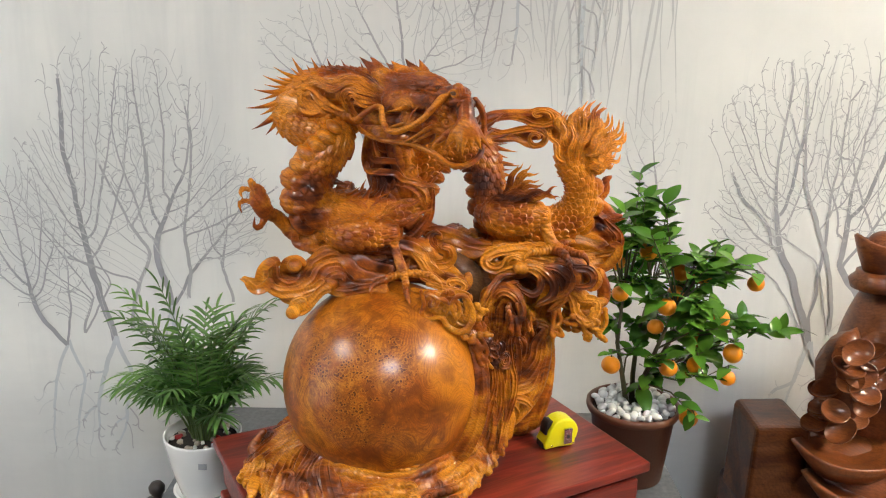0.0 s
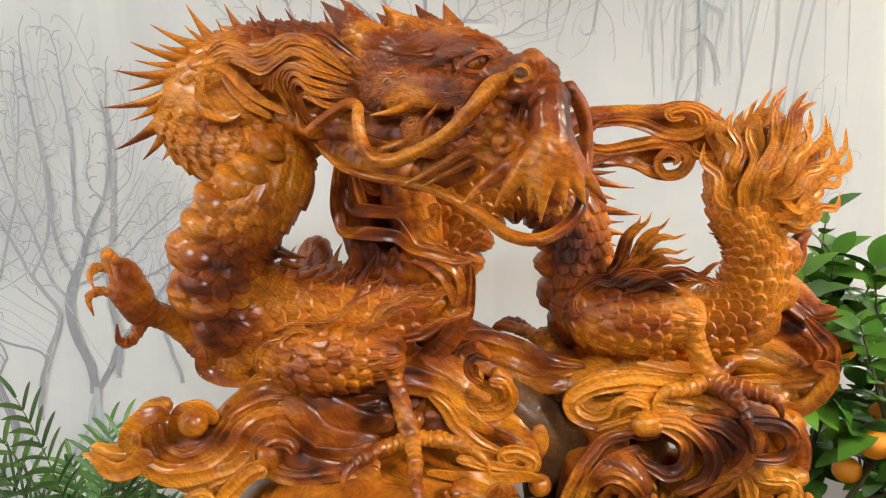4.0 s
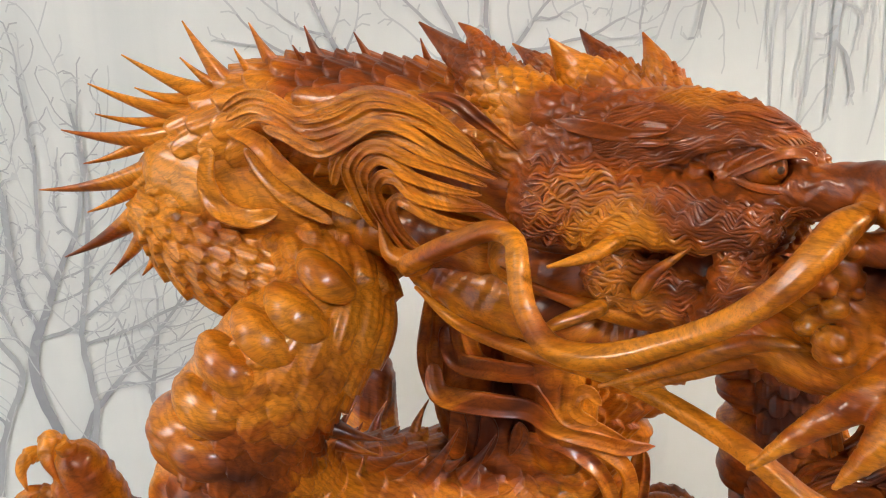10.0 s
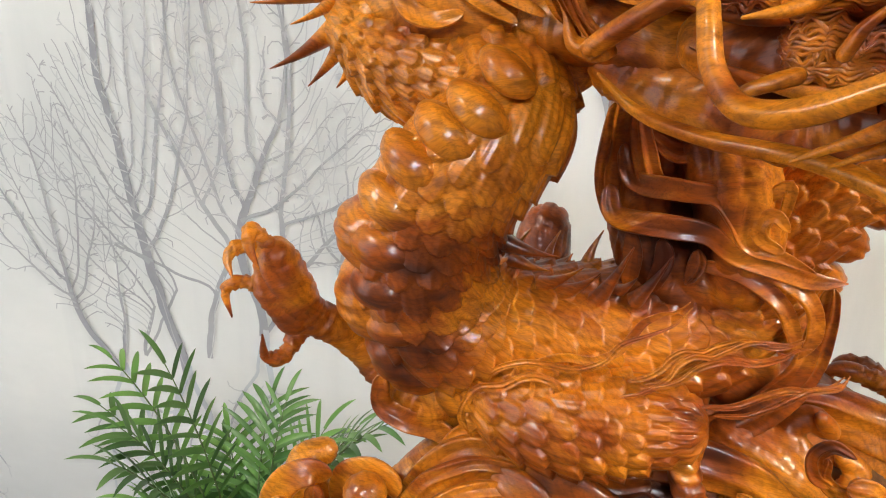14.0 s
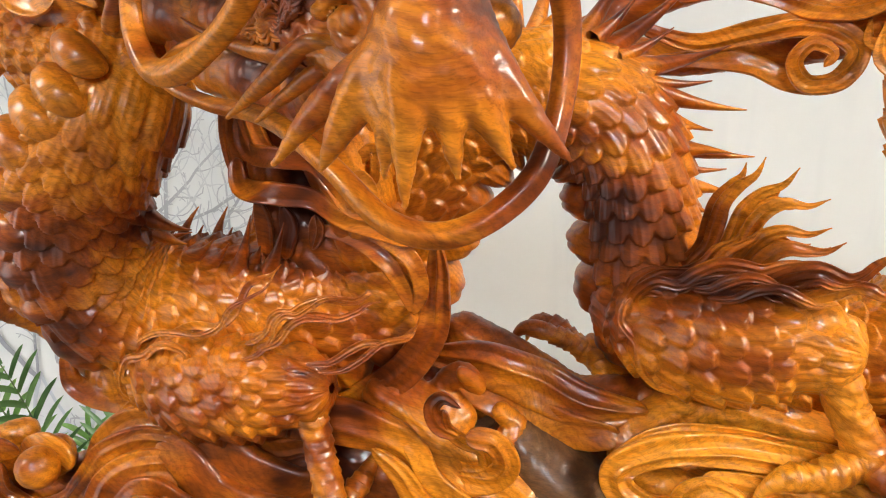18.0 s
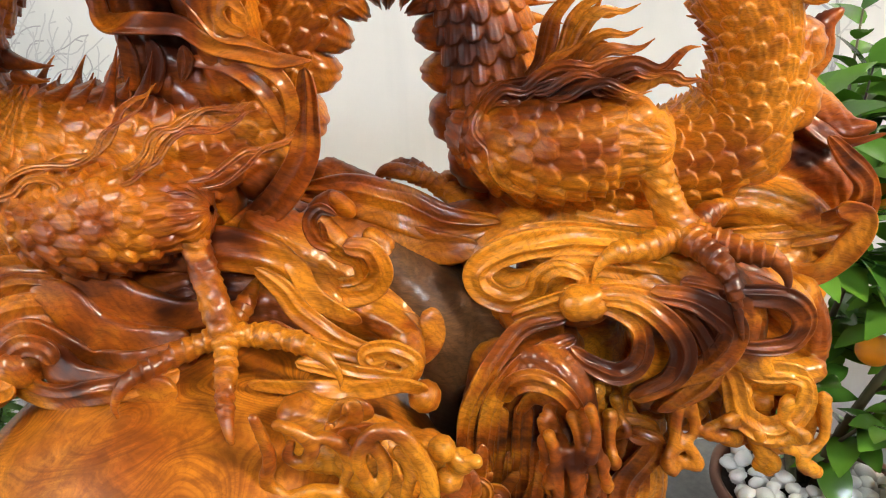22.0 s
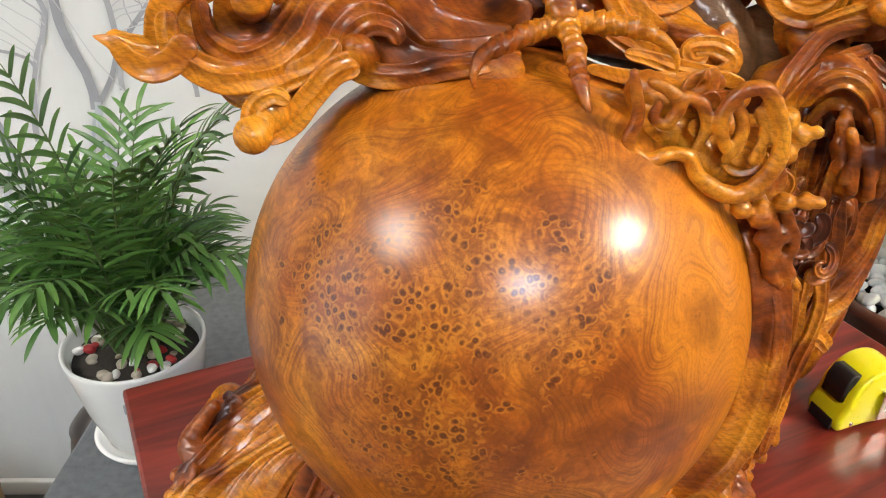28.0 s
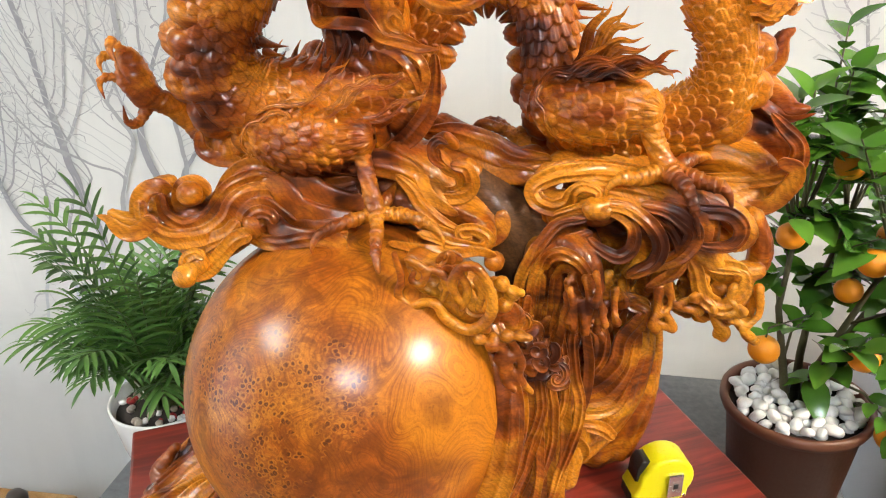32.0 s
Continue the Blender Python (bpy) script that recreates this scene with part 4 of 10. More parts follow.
bm = bmesh.new()
box(bm, -0.258, -0.135, -0.05, 0.10, 0.398, 0.622, 0.014, 3)
for v in bm.verts:
    v.co += Vector((0.010 * noise.noise(v.co * 9), 0.010 * noise.noise(v.co * 9 + Vector((4, 0, 0))), 0.006 * noise.noise(v.co * 7)))
part("block", bm, M_BROWN, sack, "squared end of the log")
bm = bmesh.new()
box(bm, -0.24, 0.42, -0.16, 0.18, 0.0, 0.40, 0.02, 3)
part("stand", bm, M_BROWN, sack, "dark wooden stand")
bm = bmesh.new()
organic(bm, (0.02, 0.02, 0.48), (0.20, 0.15, 0.12), 3, 0.15, 3)
part("body", bm, M_BROWN, sack, smooth=True)
for c, rx, ry, h, lift in (((-0.075, -0.10, 0.590), 0.125, 0.075, 0.05, 0.022), ((-0.03, -0.12, 0.520), 0.15, 0.08, 0.06, 0.03), ((0.17, -0.13, 0.580), 0.13, 0.08, 0.05, 0.03), ((0.20, -0.15, 0.500), 0.14, 0.08, 0.06, 0.03)):
    bm = bmesh.new()
    boat(bm, c, rx, ry, h, lift)
    part("ingot_bowl", bm, M_BROWN, sack, smooth=True)
rnd = random.Random(9)
for i in range(26):
    z = 0.635 + 0.20 * (i / 25) + rnd.uniform(-0.015, 0.015)
    x = -0.165 + 0.095 * rnd.random() + 0.03 * (i / 25)
    bm = bmesh.new()
    rr = rnd.uniform(0.020, 0.036)
    lathe(bm, [(0.0, 0.0), (rr * 0.5, 0.001), (rr, 0.010), (rr * 1.08, 0.012), (rr * 1.05, 0.006), (rr * 0.5, -0.010), (0.010, -0.020), (0.0, -0.02)], 22)
    m = Matrix.LocRotScale((x, -0.115 + rnd.uniform(-0.03, 0.05), z), Euler((rnd.uniform(0.3, 1.3), rnd.uniform(-0.8, 0.3), 0)), (1, 0.8, 1))
    bmesh.ops.transform(bm, matrix=m, verts=bm.verts)
    part("fungus", bm, M_BROWN, sack, "dark glossy curled fungus cap", True)
bm = bmesh.new()
organic(bm, (-0.09, -0.05, 0.74), (0.055, 0.05, 0.11), 5, 0.2, 4)
part("fungus_stem", bm, M_BROWN, sack, smooth=True)
bm = bmesh.new()
organic(bm, (0.045, 0.0, 0.765), (0.125, 0.11, 0.205), 7, 0.06, 1.5, 4)
part("sack", bm, M_BROWN, sack, "smooth full sack", True)
bm = bmesh.new()
lathe(bm, [(0.0, 0.93), (0.052, 0.935), (0.058, 0.952), (0.046, 0.965), (0.045, 0.972), (0.0, 0.972)], 40, (-0.03, -0.02, 0.0))
part("collar", bm, M_BROWN, sack, smooth=True)
bm = bmesh.new()
boat(bm, (-0.03, -0.02, 1.032), 0.062, 0.045, 0.062, 0.018)
organic(bm, (-0.03, -0.02, 1.030), (0.034, 0.032, 0.030), 2, 0.02)
part("top_ingot", bm, M_BROWN, sack, smooth=True)
for x, z in ((0.00, 0.455), (0.10, 0.44)):
    bm = bmesh.new()
    lathe(bm, [(0.0, 0.012), (0.020, 0.010), (0.036, 0.006), (0.052, 0.010), (0.062, 0.006), (0.064, -0.004), (0.0, -0.006)], 36)
    bmesh.ops.transform(bm, matrix=Matrix.LocRotScale((x, -0.215, z), Euler((1.15, 0.2, 0)), None), verts=bm.verts)
    part("coin", bm, M_BROWN, sack, smooth=True)
for i in range(5):
    bm = bmesh.new()
    lathe(bm, [(0.055, 0.0), (0.060, 0.006), (0.055, 0.012), (0.0, 0.012)], 30)
    bmesh.ops.transform(bm, matrix=Matrix.LocRotScale((-0.115 + 0.012 * i, -0.17, 0.455), Euler((0.2, 1.2, 0.3)), None), verts=bm.verts)
    part("coin", bm, M_BROWN, sack, smooth=True)

# ---- clay urn and planks low beside the bench ----
urn = thing("clay_urn", (-0.815, 1.45, 0.0), "dark brown lidded clay urn on the floor", "urn")
bm = bmesh.new()
lathe(bm, [(0.0, 0.0), (0.045, 0.0), (0.055, 0.03), (0.075, 0.14), (0.078, 0.22), (0.066, 0.285), (0.058, 0.30), (0.0, 0.30)], 44)
part("jar", bm, M_URN, urn, smooth=True)
bm = bmesh.new()
lathe(bm, [(0.062, 0.30), (0.064, 0.306), (0.050, 0.325), (0.030, 0.345), (0.014, 0.352), (0.010, 0.358), (0.018, 0.370), (0.019, 0.382), (0.012, 0.392), (0.0, 0.394)], 40)
part("lid", bm, M_URN, urn, "lid with a round knob", True)
urn2 = copy_thing(urn, pose(-0.665, 1.66, -0.0, 0, 0, 40))
plank = thing("tan_plank", (-1.02, 1.50, 0.0), "thick tan wooden slab standing on the floor by the wall", "plank")
bm = bmesh.new()
box(bm, -0.14, 0.10, -0.02, 0.20, 0.0, 0.15, 0.012, 3)
for v in bm.verts:
    v.co += Vector((0.012 * noise.noise(v.co * 8), 0.012 * noise.noise(v.co * 8 + Vector((3, 1, 0))), 0))
part("slab", bm, M_TAN, plank)
bm = bmesh.new()
box(bm, -2.9, -0.5, -0.012, 0.0, 0.0, 0.035, 0.003)
bmesh.ops.transform(bm, matrix=Matrix.Translation((0, 1.838, 0)) @ Matrix.Rotation(WALL_SLOPE, 4, "Z"), verts=bm.verts)
tagged(part("baseboard", bm, M_PLASTER), "low white skirting along the mural wall", "baseboard", kind="structure")

# ---- the dragon carving: one solid piece of wood ----
GV, GF, GM = [], [], []
SIZE = [0]


def add_mesh(v, f, mat):
    GV.append(np.asarray(v, np.float64).reshape(-1, 3))
    GF.append(np.asarray(f, np.int64) + SIZE[0])
    GM.append(np.full(len(f), mat, np.int32))
    SIZE[0] += len(GV[-1])


def spline(pts, step):
    """Catmull-Rom through rows of numbers, resampled evenly (first three columns are the place)."""
    p = np.asarray(pts, float)
    p = np.vstack([2 * p[0] - p[1], p, 2 * p[-1] - p[-2]])
    out = []
    for i in range(1, len(p) - 2):
        t = np.linspace(0, 1, 24, endpoint=False)[:, None]
        a, b, c, d = p[i - 1], p[i], p[i + 1], p[i + 2]
        out.append(0.5 * (2 * b + (c - a) * t + (2 * a - 5 * b + 4 * c - d) * t * t + (3 * b - a - 3 * c + d) * t ** 3))
    out = np.vstack(out + [p[-2][None]])
    s = np.concatenate([[0], np.cumsum(np.linalg.norm(np.diff(out[:, :3], axis=0), axis=1))])
    n = max(3, int(s[-1] / step) + 1)
    q = np.linspace(0, s[-1], n)
    return np.stack([np.interp(q, s, out[:, k]) for k in range(out.shape[1])], 1), q


def unit(a):
    return a / np.maximum(np.linalg.norm(a, axis=-1, keepdims=True), 1e-9)


def frames(P, D):
    T = unit(np.gradient(P, axis=0))
    D = unit(D - T * np.sum(D * T, 1, keepdims=True))
    return T, D, np.cross(T, D)


def sweep(P, R, D, m, relief=None, s=None, mat=0, flat=1.0, caps=True):
    """A tube along P with radius R; relief(s, angle, radius) lifts its skin. Angle 0 is the side D."""
    P, R = np.asarray(P, float), np.asarray(R, float)
    D = np.broadcast_to(np.asarray(D, float), P.shape).copy()
    if s is None:
        s = np.concatenate([[0], np.cumsum(np.linalg.norm(np.diff(P, axis=0), axis=1))])
    if caps:
        k = np.linspace(0.15, 1, 5) * math.pi / 2
        T0, T1 = unit(P[0] - P[1]), unit(P[-1] - P[-2])
        P = np.vstack([P[0] + T0 * R[0] * np.sin(k[::-1])[:, None], P, P[-1] + T1 * R[-1] * np.sin(k)[:, None]])
        s = np.concatenate([s[0] - R[0] * np.sin(k[::-1]), s, s[-1] + R[-1] * np.sin(k)])
        D = np.vstack([np.repeat(D[:1], 5, 0), D, np.repeat(D[-1:], 5, 0)])
        R = np.concatenate([R[0] * np.cos(k[::-1] * 0.995), R, R[-1] * np.cos(k * 0.995)])
    T, D, B = frames(P, D)
    th = np.linspace(0, 2 * math.pi, m, endpoint=False)
    rad = np.repeat(R[:, None], m, 1)
    if relief is not None:
        rad = rad + relief(s[:, None], np.where(th > math.pi, th - 2 * math.pi, th)[None, :], R[:, None])
    V = P[:, None] + rad[..., None] * (np.cos(th)[None, :, None] * D[:, None] + flat * np.sin(th)[None, :, None] * B[:, None])
    n = len(P)
    i = np.arange(n - 1)[:, None] * m
    j = np.arange(m)[None]
    jn = (j + 1) % m
    F = np.stack([i + j, i + jn, i + m + jn, i + m + j], -1).reshape(-1, 4)
    add_mesh(V.reshape(-1, 3), F, mat)
    return P, T, D, B


def scale_lift(u, v, count):
    """Overlapping scales: u along (tips at growing u), v around, both in scales."""
    best = np.zeros(np.broadcast(u, v).shape)
    for k in (0, 1, 2):
        i = np.floor(u) - k
        a = u - i
        sh = (np.mod(i, 2)) * 0.5
        for dj in (0, 1):
            j = np.floor(v - sh) + dj
            b = v - sh - j
            jit = 0.12 * np.sin(i * 12.99 + np.mod(j, count) * 78.2)
            la = a / (1.62 + jit)
            w = 0.56 * np.sqrt(np.clip(1 - np.clip((la - 0.5) / 0.5, 0, 1) ** 2, 0, 1))
            inside = (np.abs(b) < w) & (la <= 1) & (la >= 0)
            h = (0.10 + 0.90 * la) * (1 - 0.40 * (b / 0.56) ** 2) + 0.05 * np.cos(b * 22) * la
            best = np.maximum(best, np.where(inside, h, 0))
    return best


def tapered(pts, m=14, step=0.002, ref=(0, -1, 0.3), rings=0.0, freq=900.0, mat=0, flat=1.0):
    q, s = spline(pts, step)
    rel = None
    if rings:
        def rel(ss, th, r):
            return rings * (1.5 * np.mod(ss * freq / 3.3 + 0.25 * np.sin(th * 2) + 0.3 * np.sin(ss * 130), 1.0) ** 1.4 * (0.65 + 0.35 * np.sin(th + ss * 90)) - 0.6 + 0.4 * np.sin(th * 5 + ss * 330))
    return sweep(q[:, :3], q[:, 3], ref, m, rel, s, mat, flat)


def spike(base, tip, r, bend=(0, 0, 0), m=10):
    b, t = np.asarray(base, float), np.asarray(tip, float)
    k = np.linspace(0, 1, 12)[:, None]
    sag = np.array([0, 0, -0.10]) * np.linalg.norm(t - b)
    P = b + (t - b) * k + (np.asarray(bend, float) + sag) * (k * (1 - k)) * 4 * 0.5
    R = r * (0.62 * (1 - k[:, 0]) + 0.38 * (1 - k[:, 0]) ** 2) + 0.0003
    def rel(ss, th, rr):
        return 0.12 * rr * np.cos(th * 3)
    sweep(P, R, (0.2, -0.9, 0.3), m, rel, caps=False)


# -- the body: a long scaled coil; columns: x, y, z, radius, back direction --
NECK = [
    (-0.085, 1.202, 1.350, 0.026, 0.1, 0.2, 1), (-0.1092, 1.217, 1.349, 0.0285, 0.1, 0.3, 1), (-0.1556, 1.236, 1.3505, 0.0300, 0, 0.4, 1), (-0.1956, 1.246, 1.3460, 0.0305, -0.3, 0.5, 1),
    (-0.2250, 1.252, 1.3290, 0.0300, -0.8, 0.6, 0.5), (-0.2350, 1.251, 1.3030, 0.0285, -0.9, 0.7, -0.1), (-0.2180, 1.243, 1.2860, 0.0260, -0.4, 0.9, -0.3), (-0.1930, 1.233, 1.2850, 0.0250, 0.0, 1, -0.1),
    (-0.1710, 1.222, 1.2840, 0.0270, 0.7, 0.7, 0.3), (-0.1660, 1.212, 1.2700, 0.0300, 0.9, 0.2, 0.1), (-0.1790, 1.207, 1.2540, 0.0325, 0.95, 0.15, -0.2), (-0.1950, 1.206, 1.2340, 0.0340, 0.95, 0.2, -0.1), (-0.2040, 1.207, 1.2120, 0.0345, 0.95, 0.25, 0.1), (-0.2070, 1.208, 1.1900, 0.0350, 0.9, 0.3, 0.3),
]
COIL = [
    (-0.2000, 1.215, 1.1660, 0.0365, 0.6, 0.3, 0.8), (-0.1730, 1.226, 1.1500, 0.0385, 0.2, 0.4, 0.9), (-0.1250, 1.236, 1.1490, 0.0385, 0, 0.2, 1), (-0.0840, 1.245, 1.1500, 0.0370, -0.3, 0.2, 0.9),
    (-0.0580, 1.252, 1.1600, 0.0320, -0.8, 0.2, 0.5), (-0.0420, 1.256, 1.1850, 0.0275, -1, 0, 0.2), (-0.0320, 1.258, 1.2120, 0.0265, -0.9, 0, 0.4), (-0.0150, 1.264, 1.2400, 0.0275, -0.6, 0, 0.8),
    (0.0060, 1.270, 1.2570, 0.0290, -0.2, 0, 1), (0.0300, 1.275, 1.2600, 0.0295, 0.3, 0, 1), (0.0550, 1.277, 1.2510, 0.0285, 0.7, 0, 0.7), (0.0710, 1.277, 1.2300, 0.0270, 1, 0, 0.3),
]
RUMP = [
    (0.0780, 1.277, 1.1970, 0.0265, 1, 0, 0.1), (0.0830, 1.278, 1.1640, 0.0275, 0.9, 0, 0.4), (0.1000, 1.281, 1.1320, 0.0290, 0.5, 0, 0.9), (0.1300, 1.284, 1.1200, 0.0295, 0, 0, 1),
    (0.1680, 1.285, 1.1210, 0.0300, -0.1, 0, 1), (0.2010, 1.287, 1.1290, 0.0300, -0.4, 0, 0.9), (0.2280, 1.289, 1.1470, 0.0295, -0.8, 0, 0.5), (0.2380, 1.291, 1.1730, 0.0275, -1, 0, 0),
    (0.2350, 1.294, 1.2020, 0.0250, -1, 0, 0), (0.2210, 1.298, 1.2310, 0.0255, -1, 0, -0.2), (0.2150, 1.300, 1.2580, 0.0240, -1, 0, 0), (0.2240, 1.303, 1.2850, 0.0200, -1, 0, 0), (0.2400, 1.305, 1.3060, 0.0100, -1, 0, 0),
]
body, bs = spline(NECK + COIL + RUMP, 0.0009)


def body_relief(s, th, r):
    belly = np.clip((np.abs(th) - 2.46) / 0.10, 0, 1)
    lift = 0.0064 * scale_lift(s / 0.0112, th / (2 * math.pi) * 15 + 40, 15) - 0.001
    seg = s / 0.0245
    k = np.abs((np.mod(seg, 1) - 0.5) * 2)
    pl = np.sqrt(np.clip(1 - k ** 2.2, 0, 1)) * np.sqrt(np.clip(1 - ((np.abs(th) - math.pi) / 0.70) ** 2, 0, 1))
    plate = (0.0150 * pl - 0.004 + 0.0006 * np.cos(seg * 25) * pl) * np.clip((s - 0.33) / 0.02, 0.12, 1)
    return lift * (1 - belly) + plate * belly


BP, BT, BD, BB = sweep(body[:, :3], body[:, 3], body[:, 4:7], 220, body_relief, bs)
BR = np.concatenate([np.full(5, body[0, 3]), body[:, 3], np.full(5, body[-1, 3])])

def thigh(pts, m=200, ref=(0, -1, 0.4)):
    q, s = spline(pts, 0.0009)
    def rel(ss, th, r):
        return 0.0060 * scale_lift(ss / 0.0108, th / (2 * math.pi) * 14 + 40, 14) - 0.001
    sweep(q[:, :3], q[:, 3], ref, m, rel, s)


# -- the hollow under the nape and the scaled fold below it --
tapered([(-0.2372, 1.2400, 1.3279, 0.0199), (-0.2119, 1.2360, 1.3214, 0.0254), (-0.1854, 1.2360, 1.3127, 0.0267), (-0.1613, 1.2360, 1.3039, 0.0249), (-0.1420, 1.2320, 1.2945, 0.0161)], 60, 0.0016, rings=0.0007, freq=70)
thigh([(-0.2457, 1.2400, 1.3060, 0.0179), (-0.2252, 1.2300, 1.2955, 0.0190), (-0.2017, 1.2220, 1.2883, 0.0174), (-0.1766, 1.2160, 1.2847, 0.0137), (-0.1580, 1.2140, 1.2888, 0.0078)], 190, (-0.3, -1, 0.2))

# -- round bulges of the throat and chest --
for x, y, z, r in ((-0.1610, 1.1830, 1.2960, 0.0106), (-0.1730, 1.1810, 1.2800, 0.0119), (-0.1865, 1.1800, 1.2690, 0.0128), (-0.2015, 1.1800, 1.2540, 0.0139), (-0.2115, 1.1800, 1.2345, 0.0148), (-0.2160, 1.1805, 1.2120, 0.0150), (-0.2180, 1.1815, 1.1905, 0.0144), (-0.2140, 1.1830, 1.1700, 0.0131)):
    k = np.linspace(-1, 1, 17)[:, None]
    across = np.array([0.85, -0.25, -0.60 * min(1.0, max(0.0, (z - 1.20) / 0.05))])
    P = np.array([x, y, z]) + across / np.linalg.norm(across) * k * r * 1.30 + np.array([0.0, 0.75, 0.0]) * r * k ** 2
    sweep(P, r * 0.88 * np.sqrt(np.clip(1 - k[:, 0] ** 2 * 0.97, 0, 1)), (0, -1, 0.1), 40, lambda ss, th, rr: 0.02 * rr * np.cos(th * 9), caps=False, flat=0.9)

# -- spines along the back --
rs = random.Random(12)
n_b, big, walked, want = len(BP), True, 0.0, 0.0
back = BP + BD * BR[:, None]
for i in range(52, n_b - 100):
    walked += np.linalg.norm(back[i] - back[i - 1])
    if walked < want or (BP[i][2] > 1.232 and BP[i][0] < 0.20) or (BP[i][0] < -0.17 and BP[i][2] > 1.17):
        continue
    walked, want = 0.0, rs.uniform(0.0085, 0.0115)
    frac = i / n_b
    small = 0.42 < frac < 0.56 or frac > 0.74
    ln = (0.022 if big else 0.012) * (0.42 if small else 1.0) * rs.uniform(0.88, 1.1)
    sway = BT[i] * 0.35 * ln
    side = BB[i] * rs.uniform(-0.004, 0.004)
    base = BP[i] + BD[i] * (BR[i] - 0.003) + side
    spike(base, base + BD[i] * ln + sway + side * 0.6, (0.0050 if big else 0.0033) * (0.7 if small else 1.0), sway * -0.6)
    big = not big

spike((-0.2091, 1.2380, 1.3625), (-0.2311, 1.2320, 1.3960), 0.0074)
spike((-0.2112, 1.2380, 1.3610), (-0.2596, 1.2320, 1.3808), 0.0074)
spike((-0.2254, 1.2380, 1.3538), (-0.2764, 1.2320, 1.3677), 0.0070)
spike((-0.2398, 1.2380, 1.3445), (-0.2913, 1.2320, 1.3463), 0.0072)
spike((-0.2470, 1.2380, 1.3300), (-0.3052, 1.2320, 1.3176), 0.0073)
spike((-0.2555, 1.2380, 1.3107), (-0.2971, 1.2320, 1.2845), 0.0074)
spike((-0.1866, 1.2380, 1.3695), (-0.2016, 1.2320, 1.3960), 0.0068)
spike((-0.1664, 1.2380, 1.3716), (-0.1772, 1.2320, 1.3952), 0.0059)
spike((-0.1391, 1.2380, 1.3700), (-0.1554, 1.2320, 1.3931), 0.0059)
spike((-0.1160, 1.2380, 1.3675), (-0.1262, 1.2320, 1.3912), 0.0059)
spike((-0.2156, 1.2380, 1.3655), (-0.2333, 1.2320, 1.3803), 0.0040)
spike((-0.2329, 1.2380, 1.3606), (-0.2551, 1.2320, 1.3665), 0.0040)
spike((-0.2390, 1.2380, 1.3511), (-0.2746, 1.2320, 1.3541), 0.0040)
spike((-0.2533, 1.2380, 1.3422), (-0.2826, 1.2320, 1.3308), 0.0041)
spike((-0.2607, 1.2380, 1.3199), (-0.2834, 1.2320, 1.3074), 0.0042)
spike((-0.2566, 1.2380, 1.3001), (-0.2758, 1.2320, 1.2764), 0.0051)
spike((-0.2511, 1.2380, 1.2909), (-0.2599, 1.2320, 1.2764), 0.0042)
spike((-0.2009, 1.2380, 1.3708), (-0.2087, 1.2320, 1.3848), 0.0035)
spike((-0.1755, 1.2380, 1.3745), (-0.1825, 1.2320, 1.3869), 0.0035)
spike((-0.1527, 1.2380, 1.3744), (-0.1595, 1.2320, 1.3861), 0.0033)
spike((-0.1263, 1.2380, 1.3737), (-0.1326, 1.2320, 1.3824), 0.0029)
spike((-0.0020, 1.2750, 1.2701), (0.0004, 1.2890, 1.3261), 0.0062)
spike((0.0153, 1.2750, 1.2725), (0.0168, 1.2890, 1.3288), 0.0078)
spike((0.0216, 1.2750, 1.2762), (0.0349, 1.2890, 1.3275), 0.0078)
spike((0.0071, 1.2750, 1.2811), (0.0094, 1.2890, 1.3110), 0.0045)
spike((0.0289, 1.2750, 1.2878), (0.0473, 1.2890, 1.3128), 0.0050)
spike((0.0397, 1.2750, 1.2751), (0.0716, 1.2890, 1.3251), 0.0082)
spike((0.0462, 1.2750, 1.2728), (0.1005, 1.2890, 1.3114), 0.0092)
spike((0.0545, 1.2750, 1.2859), (0.0740, 1.2890, 1.3051), 0.0049)
spike((0.0577, 1.2750, 1.2719), (0.1167, 1.2890, 1.2800), 0.0092)
spike((0.0655, 1.2750, 1.2771), (0.0905, 1.2890, 1.2888), 0.0049)
spike((0.0723, 1.2750, 1.2671), (0.1095, 1.2890, 1.2635), 0.0054)
spike((0.0658, 1.2750, 1.2689), (0.1263, 1.2890, 1.2494), 0.0086)
spike((0.0823, 1.2750, 1.2540), (0.1113, 1.2890, 1.2392), 0.0054)
spike((0.0724, 1.2750, 1.2423), (0.1317, 1.2890, 1.2263), 0.0087)
spike((0.0813, 1.2750, 1.2267), (0.1192, 1.2890, 1.2198), 0.0055)
spike((-0.0321, 1.2720, 1.2602), (-0.0328, 1.2660, 1.2965), 0.0044)
spike((-0.0237, 1.2720, 1.2627), (-0.0217, 1.2660, 1.3011), 0.0052)
spike((-0.1673, 1.2150, 1.2083), (-0.1379, 1.2090, 1.2051), 0.0052)
spike((-0.1623, 1.2150, 1.1994), (-0.1422, 1.2090, 1.1973), 0.0042)
spike((-0.1467, 1.2150, 1.1863), (-0.1259, 1.2090, 1.2007), 0.0046)
spike((-0.1360, 1.2150, 1.1833), (-0.1176, 1.2090, 1.1987), 0.0046)
spike((-0.1231, 1.2150, 1.1745), (-0.1031, 1.2090, 1.2141), 0.0065)
spike((-0.1081, 1.2150, 1.1883), (-0.1003, 1.2090, 1.1984), 0.0029)
spike((-0.1008, 1.2150, 1.1833), (-0.0855, 1.2090, 1.2113), 0.0044)

# -- thighs with scales --


